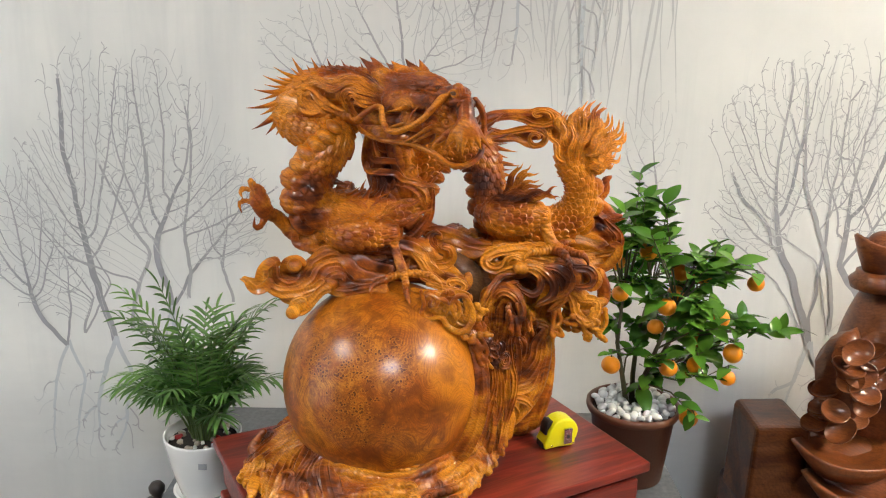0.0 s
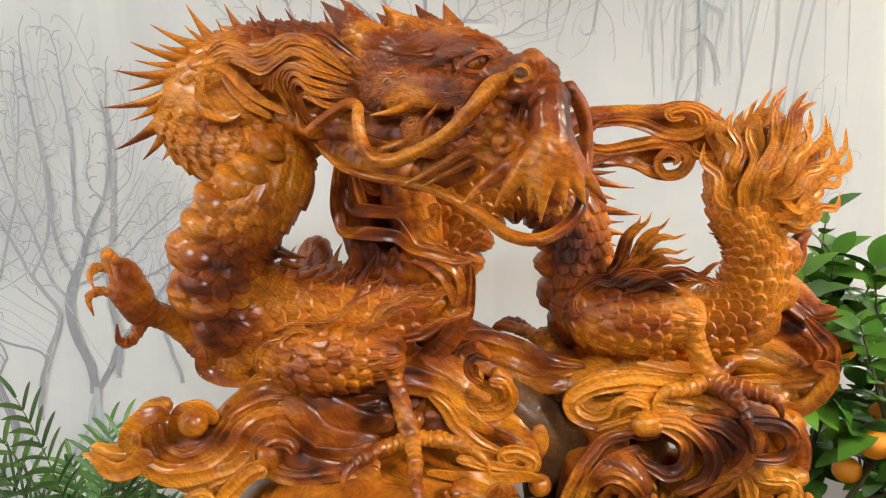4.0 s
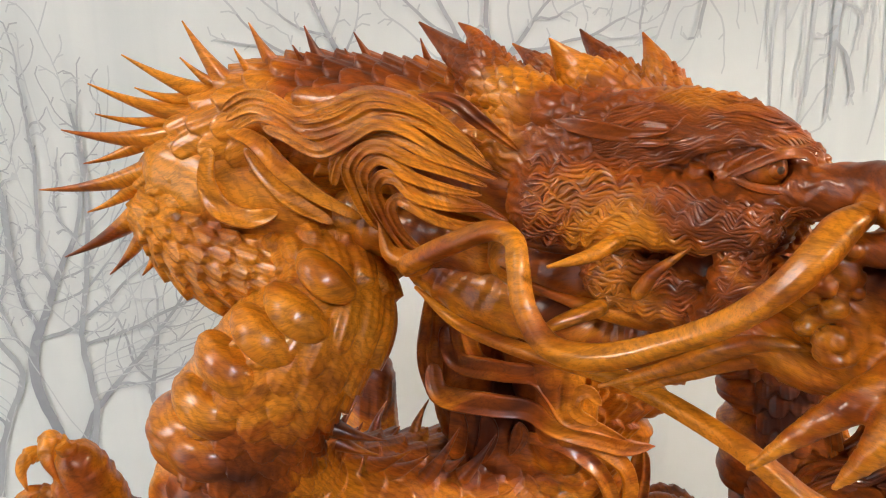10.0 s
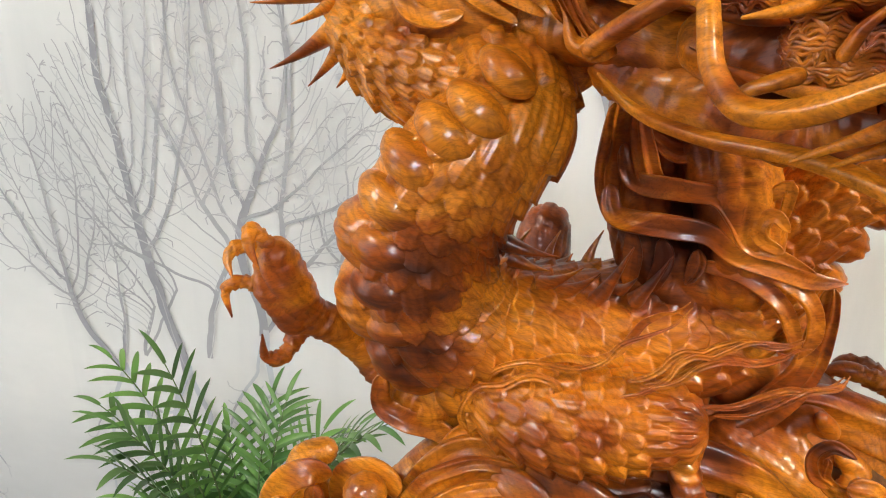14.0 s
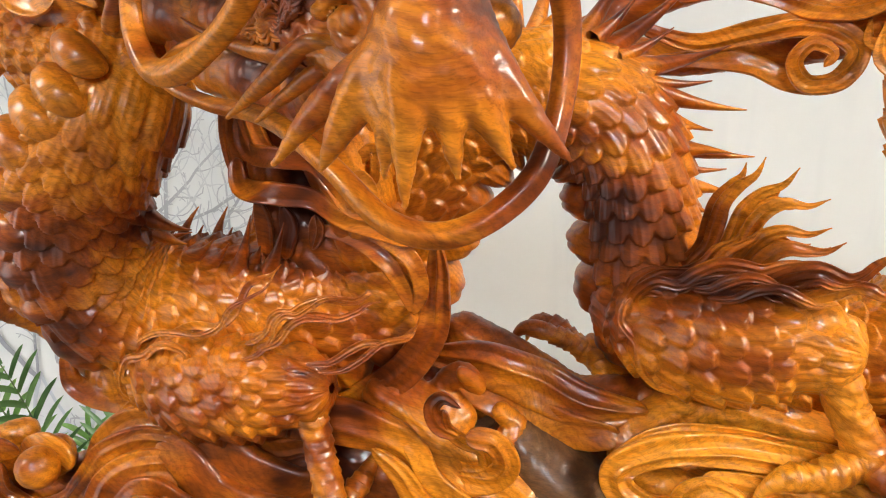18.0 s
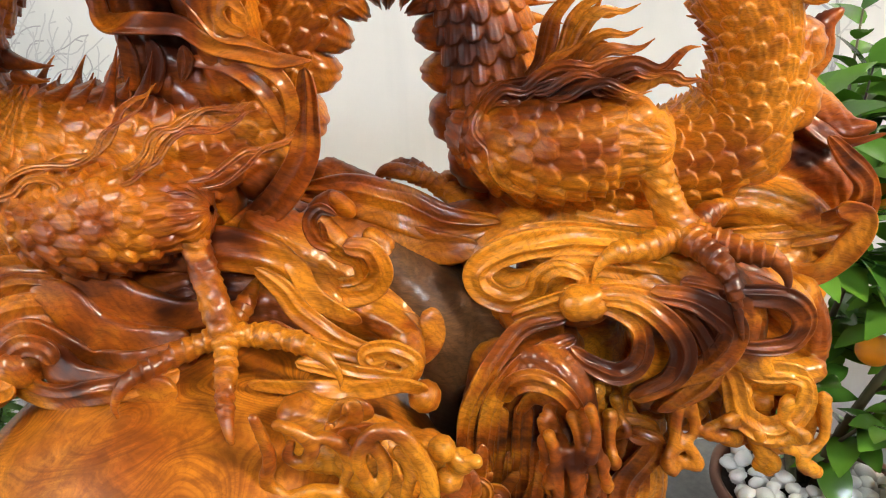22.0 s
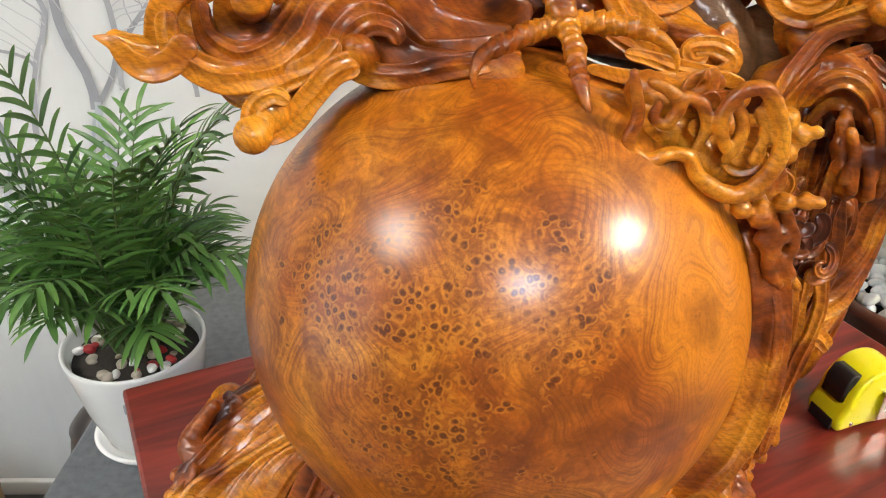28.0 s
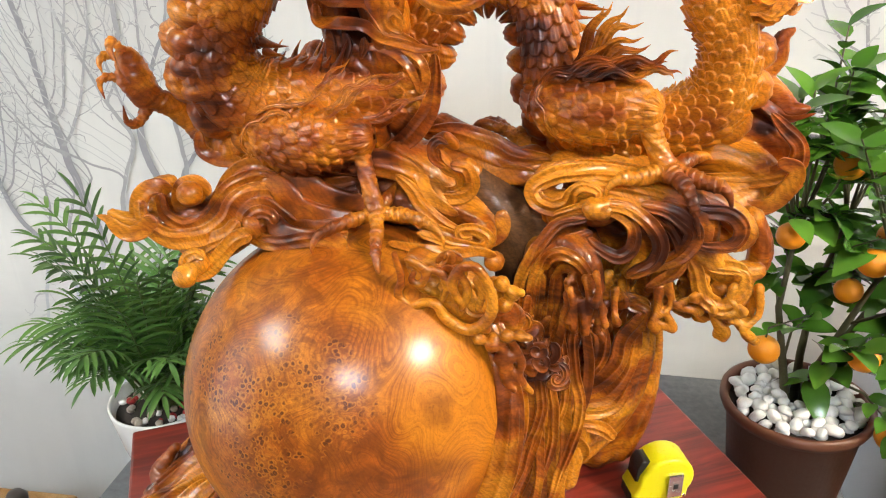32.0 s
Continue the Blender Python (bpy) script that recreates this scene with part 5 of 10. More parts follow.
thigh([(-0.172, 1.214, 1.131, 0.0180), (-0.158, 1.202, 1.128, 0.0240), (-0.1300, 1.193, 1.1265, 0.0270), (-0.0980, 1.192, 1.1290, 0.0240), (-0.0755, 1.190, 1.1320, 0.0150)])
thigh([(0.080, 1.262, 1.153, 0.0220), (0.096, 1.249, 1.152, 0.0275), (0.1200, 1.241, 1.1510, 0.0300), (0.1480, 1.236, 1.1540, 0.0250), (0.1645, 1.231, 1.1540, 0.0155)])

# -- legs, feet, claws --


def claw_toe(pts, knuckles=0.0017):
    """A wrinkled toe whose last stretch is a smooth talon."""
    q, s = spline(pts, 0.0007)
    cut = s[-1] * 0.70
    def rel(ss, th, r):
        k = np.clip((cut - ss) / 0.004, 0, 1)
        w = np.mod(ss * 185 + 0.28 * np.cos(th) + 0.2 * np.sin(ss * 120), 1.0)
        top = 0.35 + 0.65 * np.clip(np.cos(th + 0.6 * np.sin(ss * 160)), 0, 1)
        joint = 0.0011 * np.sin(ss * 330 + 1) + 0.0006 * np.sin(th * 5 + ss * 700)
        return k * (knuckles * (w ** 1.4 - 0.5) * (0.4 + 0.6 * top) + 0.45 * joint)
    sweep(q[:, :3], q[:, 3], (0, -0.4, 1), 30, rel, s)


tapered([(-0.0800, 1.194, 1.142, 0.0117), (-0.0740, 1.188, 1.124, 0.0087), (-0.0660, 1.178, 1.102, 0.0076), (-0.0560, 1.166, 1.078, 0.0084)], 40, 0.0011, rings=0.0010, freq=560)
tapered([(0.1580, 1.232, 1.165, 0.0140), (0.1685, 1.228, 1.142, 0.0103), (0.1768, 1.224, 1.122, 0.0094), (0.1880, 1.220, 1.104, 0.0109)], 40, 0.0011, rings=0.0010, freq=560)
claw_toe([(-0.0567, 1.165, 1.0737, 0.0066), (-0.0745, 1.158, 1.0691, 0.0060), (-0.0897, 1.148, 1.0646, 0.0054), (-0.0990, 1.140, 1.0620, 0.0043), (-0.1035, 1.132, 1.054, 0.0022), (-0.1021, 1.130, 1.0445, 0.0005)])
claw_toe([(-0.0545, 1.162, 1.0735, 0.0066), (-0.0508, 1.148, 1.0648, 0.0057), (-0.0491, 1.136, 1.0556, 0.0050), (-0.0468, 1.128, 1.0477, 0.0036), (-0.0440, 1.122, 1.040, 0.0020), (-0.0422, 1.120, 1.0320, 0.0005)])
claw_toe([(-0.0537, 1.165, 1.0737, 0.0066), (-0.0348, 1.165, 1.0735, 0.0065), (-0.0166, 1.160, 1.0725, 0.0056), (-0.0040, 1.156, 1.0680, 0.0039), (0.0045, 1.152, 1.060, 0.0020), (0.0059, 1.150, 1.0509, 0.0005)])
claw_toe([(-0.0579, 1.170, 1.0728, 0.0063), (-0.0529, 1.190, 1.0766, 0.0058), (-0.0497, 1.200, 1.0823, 0.0037), (-0.047, 1.206, 1.088, 0.0007)])
claw_toe([(0.1866, 1.220, 1.1063, 0.0092), (0.1638, 1.210, 1.1010, 0.0073), (0.1490, 1.205, 1.1010, 0.0056), (0.1390, 1.201, 1.0950, 0.0027), (0.1355, 1.200, 1.0840, 0.0006)])
claw_toe([(0.1883, 1.215, 1.1048, 0.0092), (0.1993, 1.200, 1.0990, 0.0070), (0.2055, 1.192, 1.0914, 0.0053), (0.2099, 1.189, 1.0760, 0.0031), (0.2170, 1.192, 1.0505, 0.0006)])
claw_toe([(0.1899, 1.220, 1.1047, 0.0092), (0.2142, 1.210, 1.1000, 0.0073), (0.2303, 1.205, 1.0970, 0.0056), (0.2375, 1.201, 1.0880, 0.0027), (0.2391, 1.200, 1.0740, 0.0006)])
claw_toe([(0.1916, 1.230, 1.1028, 0.0083), (0.2082, 1.250, 1.1059, 0.0067), (0.2211, 1.260, 1.1060, 0.0041), (0.228, 1.265, 1.102, 0.0007)])
claw_toe([(0.0916, 1.290, 1.1120, 0.0102), (0.0700, 1.290, 1.1050, 0.0075), (0.0532, 1.293, 1.1070, 0.0078), (0.0384, 1.296, 1.1128, 0.0058), (0.0199, 1.297, 1.1177, 0.0054), (0.0106, 1.297, 1.1147, 0.0031), (0.0059, 1.297, 1.1013, 0.0006)])
claw_toe([(0.0500, 1.296, 1.1065, 0.0065), (0.0300, 1.306, 1.1166, 0.0059), (0.0180, 1.307, 1.1160, 0.0041), (0.0136, 1.305, 1.1048, 0.0007)])
claw_toe([(0.0580, 1.290, 1.1070, 0.0075), (0.0625, 1.282, 1.0960, 0.0058), (0.0617, 1.276, 1.0800, 0.0007)])
claw_toe([(-0.2820, 1.196, 1.1960, 0.0049), (-0.2914, 1.190, 1.2098, 0.0039), (-0.2905, 1.183, 1.2040, 0.0029), (-0.2843, 1.180, 1.1935, 0.0005)])
claw_toe([(-0.2890, 1.200, 1.1940, 0.0049), (-0.3057, 1.199, 1.1960, 0.0038), (-0.3098, 1.193, 1.1910, 0.0027), (-0.3053, 1.188, 1.1830, 0.0005)])
claw_toe([(-0.2885, 1.196, 1.1750, 0.0051), (-0.3043, 1.194, 1.1780, 0.0038), (-0.3114, 1.190, 1.1730, 0.0027), (-0.3073, 1.187, 1.1600, 0.0005)])
claw_toe([(-0.2752, 1.200, 1.1501, 0.0058), (-0.2810, 1.192, 1.1380, 0.0045), (-0.2880, 1.185, 1.1400, 0.0030), (-0.2860, 1.180, 1.1560, 0.0005)])
tapered([(-0.2000, 1.216, 1.1120, 0.0200), (-0.2324, 1.225, 1.1224, 0.0160), (-0.2478, 1.222, 1.1351, 0.0120), (-0.2601, 1.212, 1.1500, 0.0108), (-0.2708, 1.205, 1.1582, 0.0112), (-0.2790, 1.200, 1.1760, 0.0135), (-0.2839, 1.198, 1.1930, 0.0110)], 44, 0.0011, rings=0.0009, freq=520)
tapered([(-0.2770, 1.199, 1.158, 0.0100), (-0.2860, 1.197, 1.1760, 0.0110), (-0.2880, 1.197, 1.190, 0.0080)], 30, 0.0012, rings=0.0008, freq=620)

# -- the head, the clouds and the drapery are cut out of a field of distances --


class Block:
    """A voxel block in which chains of balls are fused and then skinned."""

    def __init__(self, lo, hi, h):
        self.o, self.h = np.array(lo, float), h
        self.n = np.ceil((np.array(hi) - self.o) / h).astype(int) + 1
        self.F = np.full(self.n, 0.05, np.float32)
        self.G = np.zeros(self.n, np.float32)

    def window(self, c, r):
        a = np.clip(np.floor((np.min(c, 0) - r - self.o) / self.h).astype(int), 0, self.n - 1)
        b = np.clip(np.ceil((np.max(c, 0) + r - self.o) / self.h).astype(int) + 1, 1, self.n)
        return a, b

    def chain(self, q, k=0.004, cut=False):
        q = np.asarray(q, float)
        pad = k + 2.5 * self.h
        a, b = self.window(q[:, :3], q[:, 3].max() + pad)
        if np.any(b <= a):
            return
        tmp = np.full(b - a, 0.05, np.float32)
        for x, y, z, r in q:
            c = np.array([x, y, z])
            wa, wb = self.window(c[None], r + pad)
            wa, wb = np.maximum(wa, a), np.minimum(wb, b)
            if np.any(wb <= wa):
                continue
            ax = [(self.o[d] + self.h * np.arange(wa[d], wb[d]) - c[d]).astype(np.float32) for d in range(3)]
            dist = np.sqrt(ax[0][:, None, None] ** 2 + ax[1][None, :, None] ** 2 + ax[2][None, None, :] ** 2) - np.float32(r)
            sl = tuple(slice(wa[d] - a[d], wb[d] - a[d]) for d in range(3))
            np.minimum(tmp[sl], dist, out=tmp[sl])
        sl = tuple(slice(a[d], b[d]) for d in range(3))
        F = self.F[sl]
        if cut:
            t = np.clip(0.5 + 0.5 * (F + tmp) / k, 0, 1)
            self.F[sl] = -tmp * (1 - t) + F * t + k * t * (1 - t)
        else:
            t = np.clip(0.5 + 0.5 * (tmp - F) / k, 0, 1)
            self.F[sl] = tmp * (1 - t) + F * t - k * t * (1 - t)

    def path(self, pts, k=0.004, ridges=1, ref=(0, -1, 0.25), cut=False, wave=0.0, depth=0.10):
        """A spline of balls; ridges > 1 cuts that many flutes along it, which follow its bends."""
        p = np.asarray(pts, float)
        q, s = spline(p, max(0.0020, 0.28 * np.median(p[:, 3])))
        if ridges == 1 or cut:
            self.chain(q, k, cut)
            return
        T = unit(np.gradient(q[:, :3], axis=0))
        B = unit(np.cross(T, np.broadcast_to(np.array(ref, float), T.shape)))
        pad = k + 2.5 * self.h
        a, b = self.window(q[:, :3], q[:, 3].max() + pad)
        if np.any(b <= a):
            return
        tmp = np.full(b - a, 0.05, np.float32)
        lift = np.zeros(b - a, np.float32)
        for j, (x, y, z, r) in enumerate(q):
            c = np.array([x, y, z])
            wa, wb = self.window(c[None], r + pad)
            wa, wb = np.maximum(wa, a), np.minimum(wb, b)
            if np.any(wb <= wa):
                continue
            ax = [(self.o[d] + self.h * np.arange(wa[d], wb[d]) - c[d]).astype(np.float32) for d in range(3)]
            dist = np.sqrt(ax[0][:, None, None] ** 2 + ax[1][None, :, None] ** 2 + ax[2][None, None, :] ** 2) - np.float32(r)
            across = (ax[0] * np.float32(B[j, 0]))[:, None, None] + (ax[1] * np.float32(B[j, 1]))[None, :, None] + (ax[2] * np.float32(B[j, 2]))[None, None, :]
            ph = across / np.float32(r) * (ridges * 0.5) + np.float32(0.25 * np.sin(s[j] * 60) + wave * np.sin(s[j] * 130))
            saw = np.abs(np.sin(np.pi * ph)) ** np.float32(0.7)
            groove = np.float32(min(depth * r, 0.0032)) * (saw - np.float32(0.65))
            sl = tuple(slice(wa[d] - a[d], wb[d] - a[d]) for d in range(3))
            less = dist < tmp[sl]
            lift[sl] = np.where(less, groove, lift[sl])
            np.minimum(tmp[sl], dist, out=tmp[sl])
        sl = tuple(slice(a[d], b[d]) for d in range(3))
        F = self.F[sl]
        t = np.clip(0.5 + 0.5 * (tmp - F) / k, 0, 1)
        self.G[sl] = lift * (1 - t) + self.G[sl] * t
        self.F[sl] = tmp * (1 - t) + F * t - k * t * (1 - t)

    def skin(self, mat=0, relief=None):
        F, n = self.F, self.n
        ins = F < 0
        cnt = np.zeros(n - 1, np.uint8)
        for dx in (0, 1):
            for dy in (0, 1):
                for dz in (0, 1):
                    cnt += ins[dx:n[0] - 1 + dx, dy:n[1] - 1 + dy, dz:n[2] - 1 + dz]
        act = (cnt > 0) & (cnt < 8)
        cells = np.argwhere(act)
        idx = np.full(n - 1, -1, np.int64)
        idx[act] = np.arange(len(cells))
        acc, num = np.zeros((len(cells), 3)), np.zeros(len(cells))
        for ax in range(3):
            for u in (0, 1):
                for v in (0, 1):
                    c0 = np.zeros(3, int)
                    c0[(ax + 1) % 3], c0[(ax + 2) % 3] = u, v
                    c1 = c0.copy()
                    c1[ax] = 1
                    a = F[tuple((cells + c0).T)]
                    b = F[tuple((cells + c1).T)]
                    hit = (a < 0) != (b < 0)
                    t = np.where(hit, a / np.where(hit, a - b, 1), 0)
                    pos = c0 + (c1 - c0) * t[:, None]
                    acc[hit] += pos[hit]
                    num[hit] += 1
        loc = cells + acc / num[:, None]
        V = self.o + self.h * loc
        g = np.stack([F[tuple(np.minimum(cells + e, n - 1).T)] - F[tuple(np.maximum(cells - e, 0).T)] for e in np.eye(3, dtype=int)], 1)
        N = unit(g.astype(float))
        lift = self.G[tuple(np.minimum(np.rint(loc).astype(int), n - 1).T)].astype(float)
        if relief is not None:
            lift = lift + relief(V, N)
        V = V + N * lift[:, None]
        quads = []
        for ax in range(3):
            e = np.eye(3, dtype=int)[ax]
            sl0 = [slice(1, n[d] - 1) for d in range(3)]
            sl0[ax] = slice(0, n[ax] - 1)
            sl1 = list(sl0)
            sl1[ax] = slice(1, n[ax])
            A, Bv = ins[tuple(sl0)], ins[tuple(sl1)]
            for flip, cross in ((False, A & ~Bv), (True, ~A & Bv)):
                p = np.argwhere(cross)
                off = np.ones(3, int)
                off[ax] = 0
                p = p + off
                u, v = np.eye(3, dtype=int)[(ax + 1) % 3], np.eye(3, dtype=int)[(ax + 2) % 3]
                q = np.stack([idx[tuple((p - u - v).T)], idx[tuple((p - v).T)], idx[tuple(p.T)], idx[tuple((p - u).T)]], 1)
                quads.append(q[:, ::-1] if flip else q)
        Q = np.vstack(quads)
        add_mesh(V, Q[(Q >= 0).all(1)], mat)


def curl(c, R, r, turns=1.6, start=0.0, facing=(0, -1, 0.2), sense=1, knob=1.0):
    """A scroll that winds in to a knob; returns rows of place and radius."""
    f = unit(np.array(facing, float))
    a = unit(np.cross(f, [0, 0, 1.0]))
    b = np.cross(a, f)
    t = np.linspace(0, 1, int(26 * turns) + 4)
    ang = start + sense * t * turns * 2 * math.pi
    rad = R * (1 - 0.86 * t)
    P = np.array(c) + rad[:, None] * (np.cos(ang)[:, None] * a + np.sin(ang)[:, None] * b) + f * (0.35 * r * t)[:, None]
    rr = r * (1 - 0.35 * t)
    rr[-3:] = r * knob
    return np.column_stack([P, rr])


# clouds, ledges and trunk
cl = Block((-0.315, 0.985, 0.748), (0.345, 1.365, 1.335), 0.0016)
cl.path([(-0.1028, 1.2335, 1.0792, 0.0275), (-0.1449, 1.2215, 1.0760, 0.0258), (-0.1855, 1.2115, 1.0720, 0.0224), (-0.2135, 1.1945, 1.0548, 0.0186), (-0.2450, 1.1785, 1.0512, 0.0140), (-0.2685, 1.1665, 1.0520, 0.0108), (-0.2852, 1.1585, 1.0560, 0.0077), (-0.2993, 1.1525, 1.0642, 0.0043)], 0.0040, 3, depth=0.10)
cl.path([(-0.2520, 1.1815, 1.0522, 0.0125), (-0.2637, 1.1765, 1.0647, 0.0112), (-0.2683, 1.1815, 1.0789, 0.0095), (-0.2591, 1.1885, 1.0830, 0.0075)], 0.0040, 3, depth=0.10)
cl.path([(-0.1442, 1.2165, 1.0640, 0.0215), (-0.1779, 1.2015, 1.0541, 0.0172), (-0.1990, 1.1815, 1.0360, 0.0151), (-0.2138, 1.1625, 1.0277, 0.0125)], 0.0040, 3, depth=0.10)
cl.path([(-0.0770, 1.2135, 1.0554, 0.0176), (-0.1107, 1.2035, 1.0501, 0.0168), (-0.1410, 1.1905, 1.0452, 0.0146), (-0.1703, 1.1935, 1.0504, 0.0129)], 0.0040, 3, depth=0.10)
cl.path([(-0.0585, 1.2285, 1.0833, 0.0206), (-0.0936, 1.2235, 1.0887, 0.0198), (-0.1300, 1.2235, 1.0950, 0.0189), (-0.1704, 1.2215, 1.0940, 0.0176), (-0.2025, 1.2315, 1.0946, 0.0129), (-0.2220, 1.2345, 1.1060, 0.0086)], 0.0040, 3, depth=0.10)
cl.path([(-0.0463, 1.2185, 1.0662, 0.0185), (-0.0807, 1.2115, 1.0697, 0.0185), (-0.1162, 1.2095, 1.0730, 0.0163), (-0.1412, 1.1965, 1.0647, 0.0125)], 0.0040, 3, depth=0.10)
cl.path([(-0.1811, 1.2515, 1.0950, 0.0258), (-0.1326, 1.2635, 1.0855, 0.0327), (-0.0681, 1.2685, 1.0756, 0.0344), (-0.0159, 1.2785, 1.0633, 0.0344), (0.0300, 1.2885, 1.0409, 0.0292)], 0.0040, 3, depth=0.10)
cl.path([(-0.0472, 1.2235, 1.1086, 0.0129), (-0.0231, 1.2185, 1.0942, 0.0129), (-0.0087, 1.2135, 1.0698, 0.0120), (0.0125, 1.2135, 1.0596, 0.0108), (0.0342, 1.1965, 1.0545, 0.0086), (0.0404, 1.1815, 1.0475, 0.0060)], 0.0040, 3, depth=0.10)
cl.path([(-0.0396, 1.2335, 1.1114, 0.0086), (-0.0202, 1.2235, 1.1020, 0.0086), (-0.0084, 1.2185, 1.0843, 0.0095), (0.0088, 1.2265, 1.0765, 0.0095), (0.0196, 1.2365, 1.0893, 0.0073), (0.0120, 1.2375, 1.0980, 0.0052)], 0.0040, 3, depth=0.10)
cl.path([(-0.0089, 1.2285, 1.0967, 0.0095), (-0.0179, 1.2335, 1.1112, 0.0075), (-0.0084, 1.2355, 1.1201, 0.0069), (0.0010, 1.2315, 1.1166, 0.0052), (-0.0050, 1.2265, 1.1260, 0.0039)], 0.0040, 3, depth=0.10)
cl.path([(-0.0200, 1.2855, 1.1160, 0.0138), (0.0022, 1.2855, 1.1044, 0.0146), (0.0227, 1.2815, 1.0952, 0.0142), (0.0464, 1.2705, 1.0897, 0.0133), (0.0695, 1.2665, 1.0949, 0.0129)], 0.0040, 3, depth=0.10)
cl.path([(0.1093, 1.2665, 1.0964, 0.0138), (0.0886, 1.2515, 1.0881, 0.0129), (0.0785, 1.2415, 1.0782, 0.0103), (0.0907, 1.2315, 1.0702, 0.0086), (0.1056, 1.2265, 1.0741, 0.0069)], 0.0040, 3, depth=0.10)
cl.path([(0.0771, 1.2765, 1.0895, 0.0125), (0.1065, 1.2715, 1.0982, 0.0138), (0.1354, 1.2665, 1.0962, 0.0146), (0.1673, 1.2615, 1.0908, 0.0155), (0.1986, 1.2565, 1.0856, 0.0163)], 0.0040, 3, depth=0.10)
cl.path([(0.0569, 1.2965, 1.1064, 0.0110), (0.0815, 1.2935, 1.0879, 0.0129), (0.1124, 1.2905, 1.0857, 0.0155), (0.1532, 1.2905, 1.0891, 0.0187), (0.1960, 1.2965, 1.0926, 0.0225), (0.2383, 1.3015, 1.0943, 0.0224), (0.2671, 1.3065, 1.0961, 0.0189)], 0.0040, 3, depth=0.10)
cl.path([(0.1131, 1.2315, 1.0650, 0.0120), (0.1301, 1.2085, 1.0698, 0.0142), (0.1455, 1.2115, 1.0741, 0.0120), (0.1625, 1.2165, 1.0650, 0.0133), (0.1772, 1.2165, 1.0443, 0.0133), (0.1769, 1.2165, 1.0227, 0.0105), (0.1616, 1.2115, 1.0089, 0.0043)], 0.0040, 3, depth=0.10)
cl.path([(0.1353, 1.2215, 1.0763, 0.0129), (0.1591, 1.2215, 1.0796, 0.0129), (0.1831, 1.2165, 1.0684, 0.0138), (0.1955, 1.2165, 1.0444, 0.0129), (0.1930, 1.2165, 1.0191, 0.0103), (0.1879, 1.2215, 0.9970, 0.0061), (0.1808, 1.2215, 0.9891, 0.0034)], 0.0040, 3, depth=0.10)
cl.path([(0.1795, 1.2315, 1.0820, 0.0133), (0.2052, 1.2165, 1.0783, 0.0138), (0.2182, 1.2115, 1.0607, 0.0146), (0.2246, 1.2165, 1.0338, 0.0138), (0.2515, 1.2265, 1.0097, 0.0116), (0.2740, 1.2315, 1.0107, 0.0077)], 0.0040, 3, depth=0.10)
cl.path([(0.2163, 1.2315, 1.0785, 0.0129), (0.2430, 1.2315, 1.0648, 0.0121), (0.2587, 1.2315, 1.0474, 0.0112), (0.2515, 1.2315, 1.0366, 0.0081), (0.2377, 1.2315, 1.0438, 0.0067)], 0.0040, 3, depth=0.10)
cl.path([(0.2662, 1.2515, 1.0520, 0.0116), (0.2780, 1.2515, 1.0261, 0.0113), (0.2735, 1.2465, 1.0057, 0.0100), (0.2462, 1.2365, 1.0075, 0.0071)], 0.0040, 3, depth=0.10)
cl.path([(0.1163, 1.2615, 1.0682, 0.0189), (0.1498, 1.2645, 1.0609, 0.0241), (0.1928, 1.2685, 1.0437, 0.0275), (0.2300, 1.2715, 1.0480, 0.0284), (0.2560, 1.2845, 1.0620, 0.0258)], 0.0040, 3, depth=0.10)
cl.path([(0.2594, 1.3165, 1.1564, 0.0190), (0.2778, 1.3065, 1.1493, 0.0155), (0.2903, 1.2915, 1.1410, 0.0112), (0.3037, 1.2815, 1.1460, 0.0034)], 0.0040, 3, depth=0.10)
cl.path([(0.2341, 1.3065, 1.1166, 0.0224), (0.2681, 1.3065, 1.1180, 0.0198), (0.2933, 1.3015, 1.1047, 0.0155), (0.3020, 1.2965, 1.0746, 0.0129), (0.2880, 1.2915, 1.0648, 0.0060)], 0.0040, 3, depth=0.10)
cl.path([(0.2149, 1.2915, 1.0992, 0.0198), (0.2487, 1.2865, 1.0971, 0.0181), (0.2730, 1.2815, 1.0893, 0.0151), (0.2904, 1.2815, 1.0688, 0.0108), (0.2671, 1.2765, 1.0585, 0.0060)], 0.0040, 3, depth=0.10)
cl.path([(0.2627, 1.3165, 1.1666, 0.0129), (0.2793, 1.3165, 1.1819, 0.0095), (0.2812, 1.3165, 1.1990, 0.0069), (0.2900, 1.3165, 1.2070, 0.0026)], 0.0040, 3, depth=0.10)
cl.path([(0.0400, 1.3365, 1.2780, 0.0086), (0.0640, 1.3395, 1.2920, 0.0099), (0.0902, 1.3415, 1.3020, 0.0099), (0.1174, 1.3415, 1.3065, 0.0082), (0.1408, 1.3385, 1.3050, 0.0103), (0.1666, 1.3345, 1.3040, 0.0129), (0.1886, 1.3315, 1.2980, 0.0112)], 0.0040, 3, depth=0.10)
cl.path([(0.0588, 1.3365, 1.2700, 0.0086), (0.0937, 1.3385, 1.2680, 0.0103), (0.1212, 1.3385, 1.2700, 0.0099), (0.1418, 1.3345, 1.2720, 0.0112), (0.1581, 1.3315, 1.2790, 0.0142), (0.1850, 1.3285, 1.2830, 0.0142), (0.2050, 1.3245, 1.2800, 0.0138)], 0.0040, 3, depth=0.10)
cl.path([(-0.1500, 1.3015, 1.0950, 0.0189), (-0.1600, 1.3315, 1.1250, 0.0172), (-0.1650, 1.3445, 1.1580, 0.0181), (-0.1630, 1.3465, 1.1700, 0.0155)], 0.0040, 3, depth=0.10)
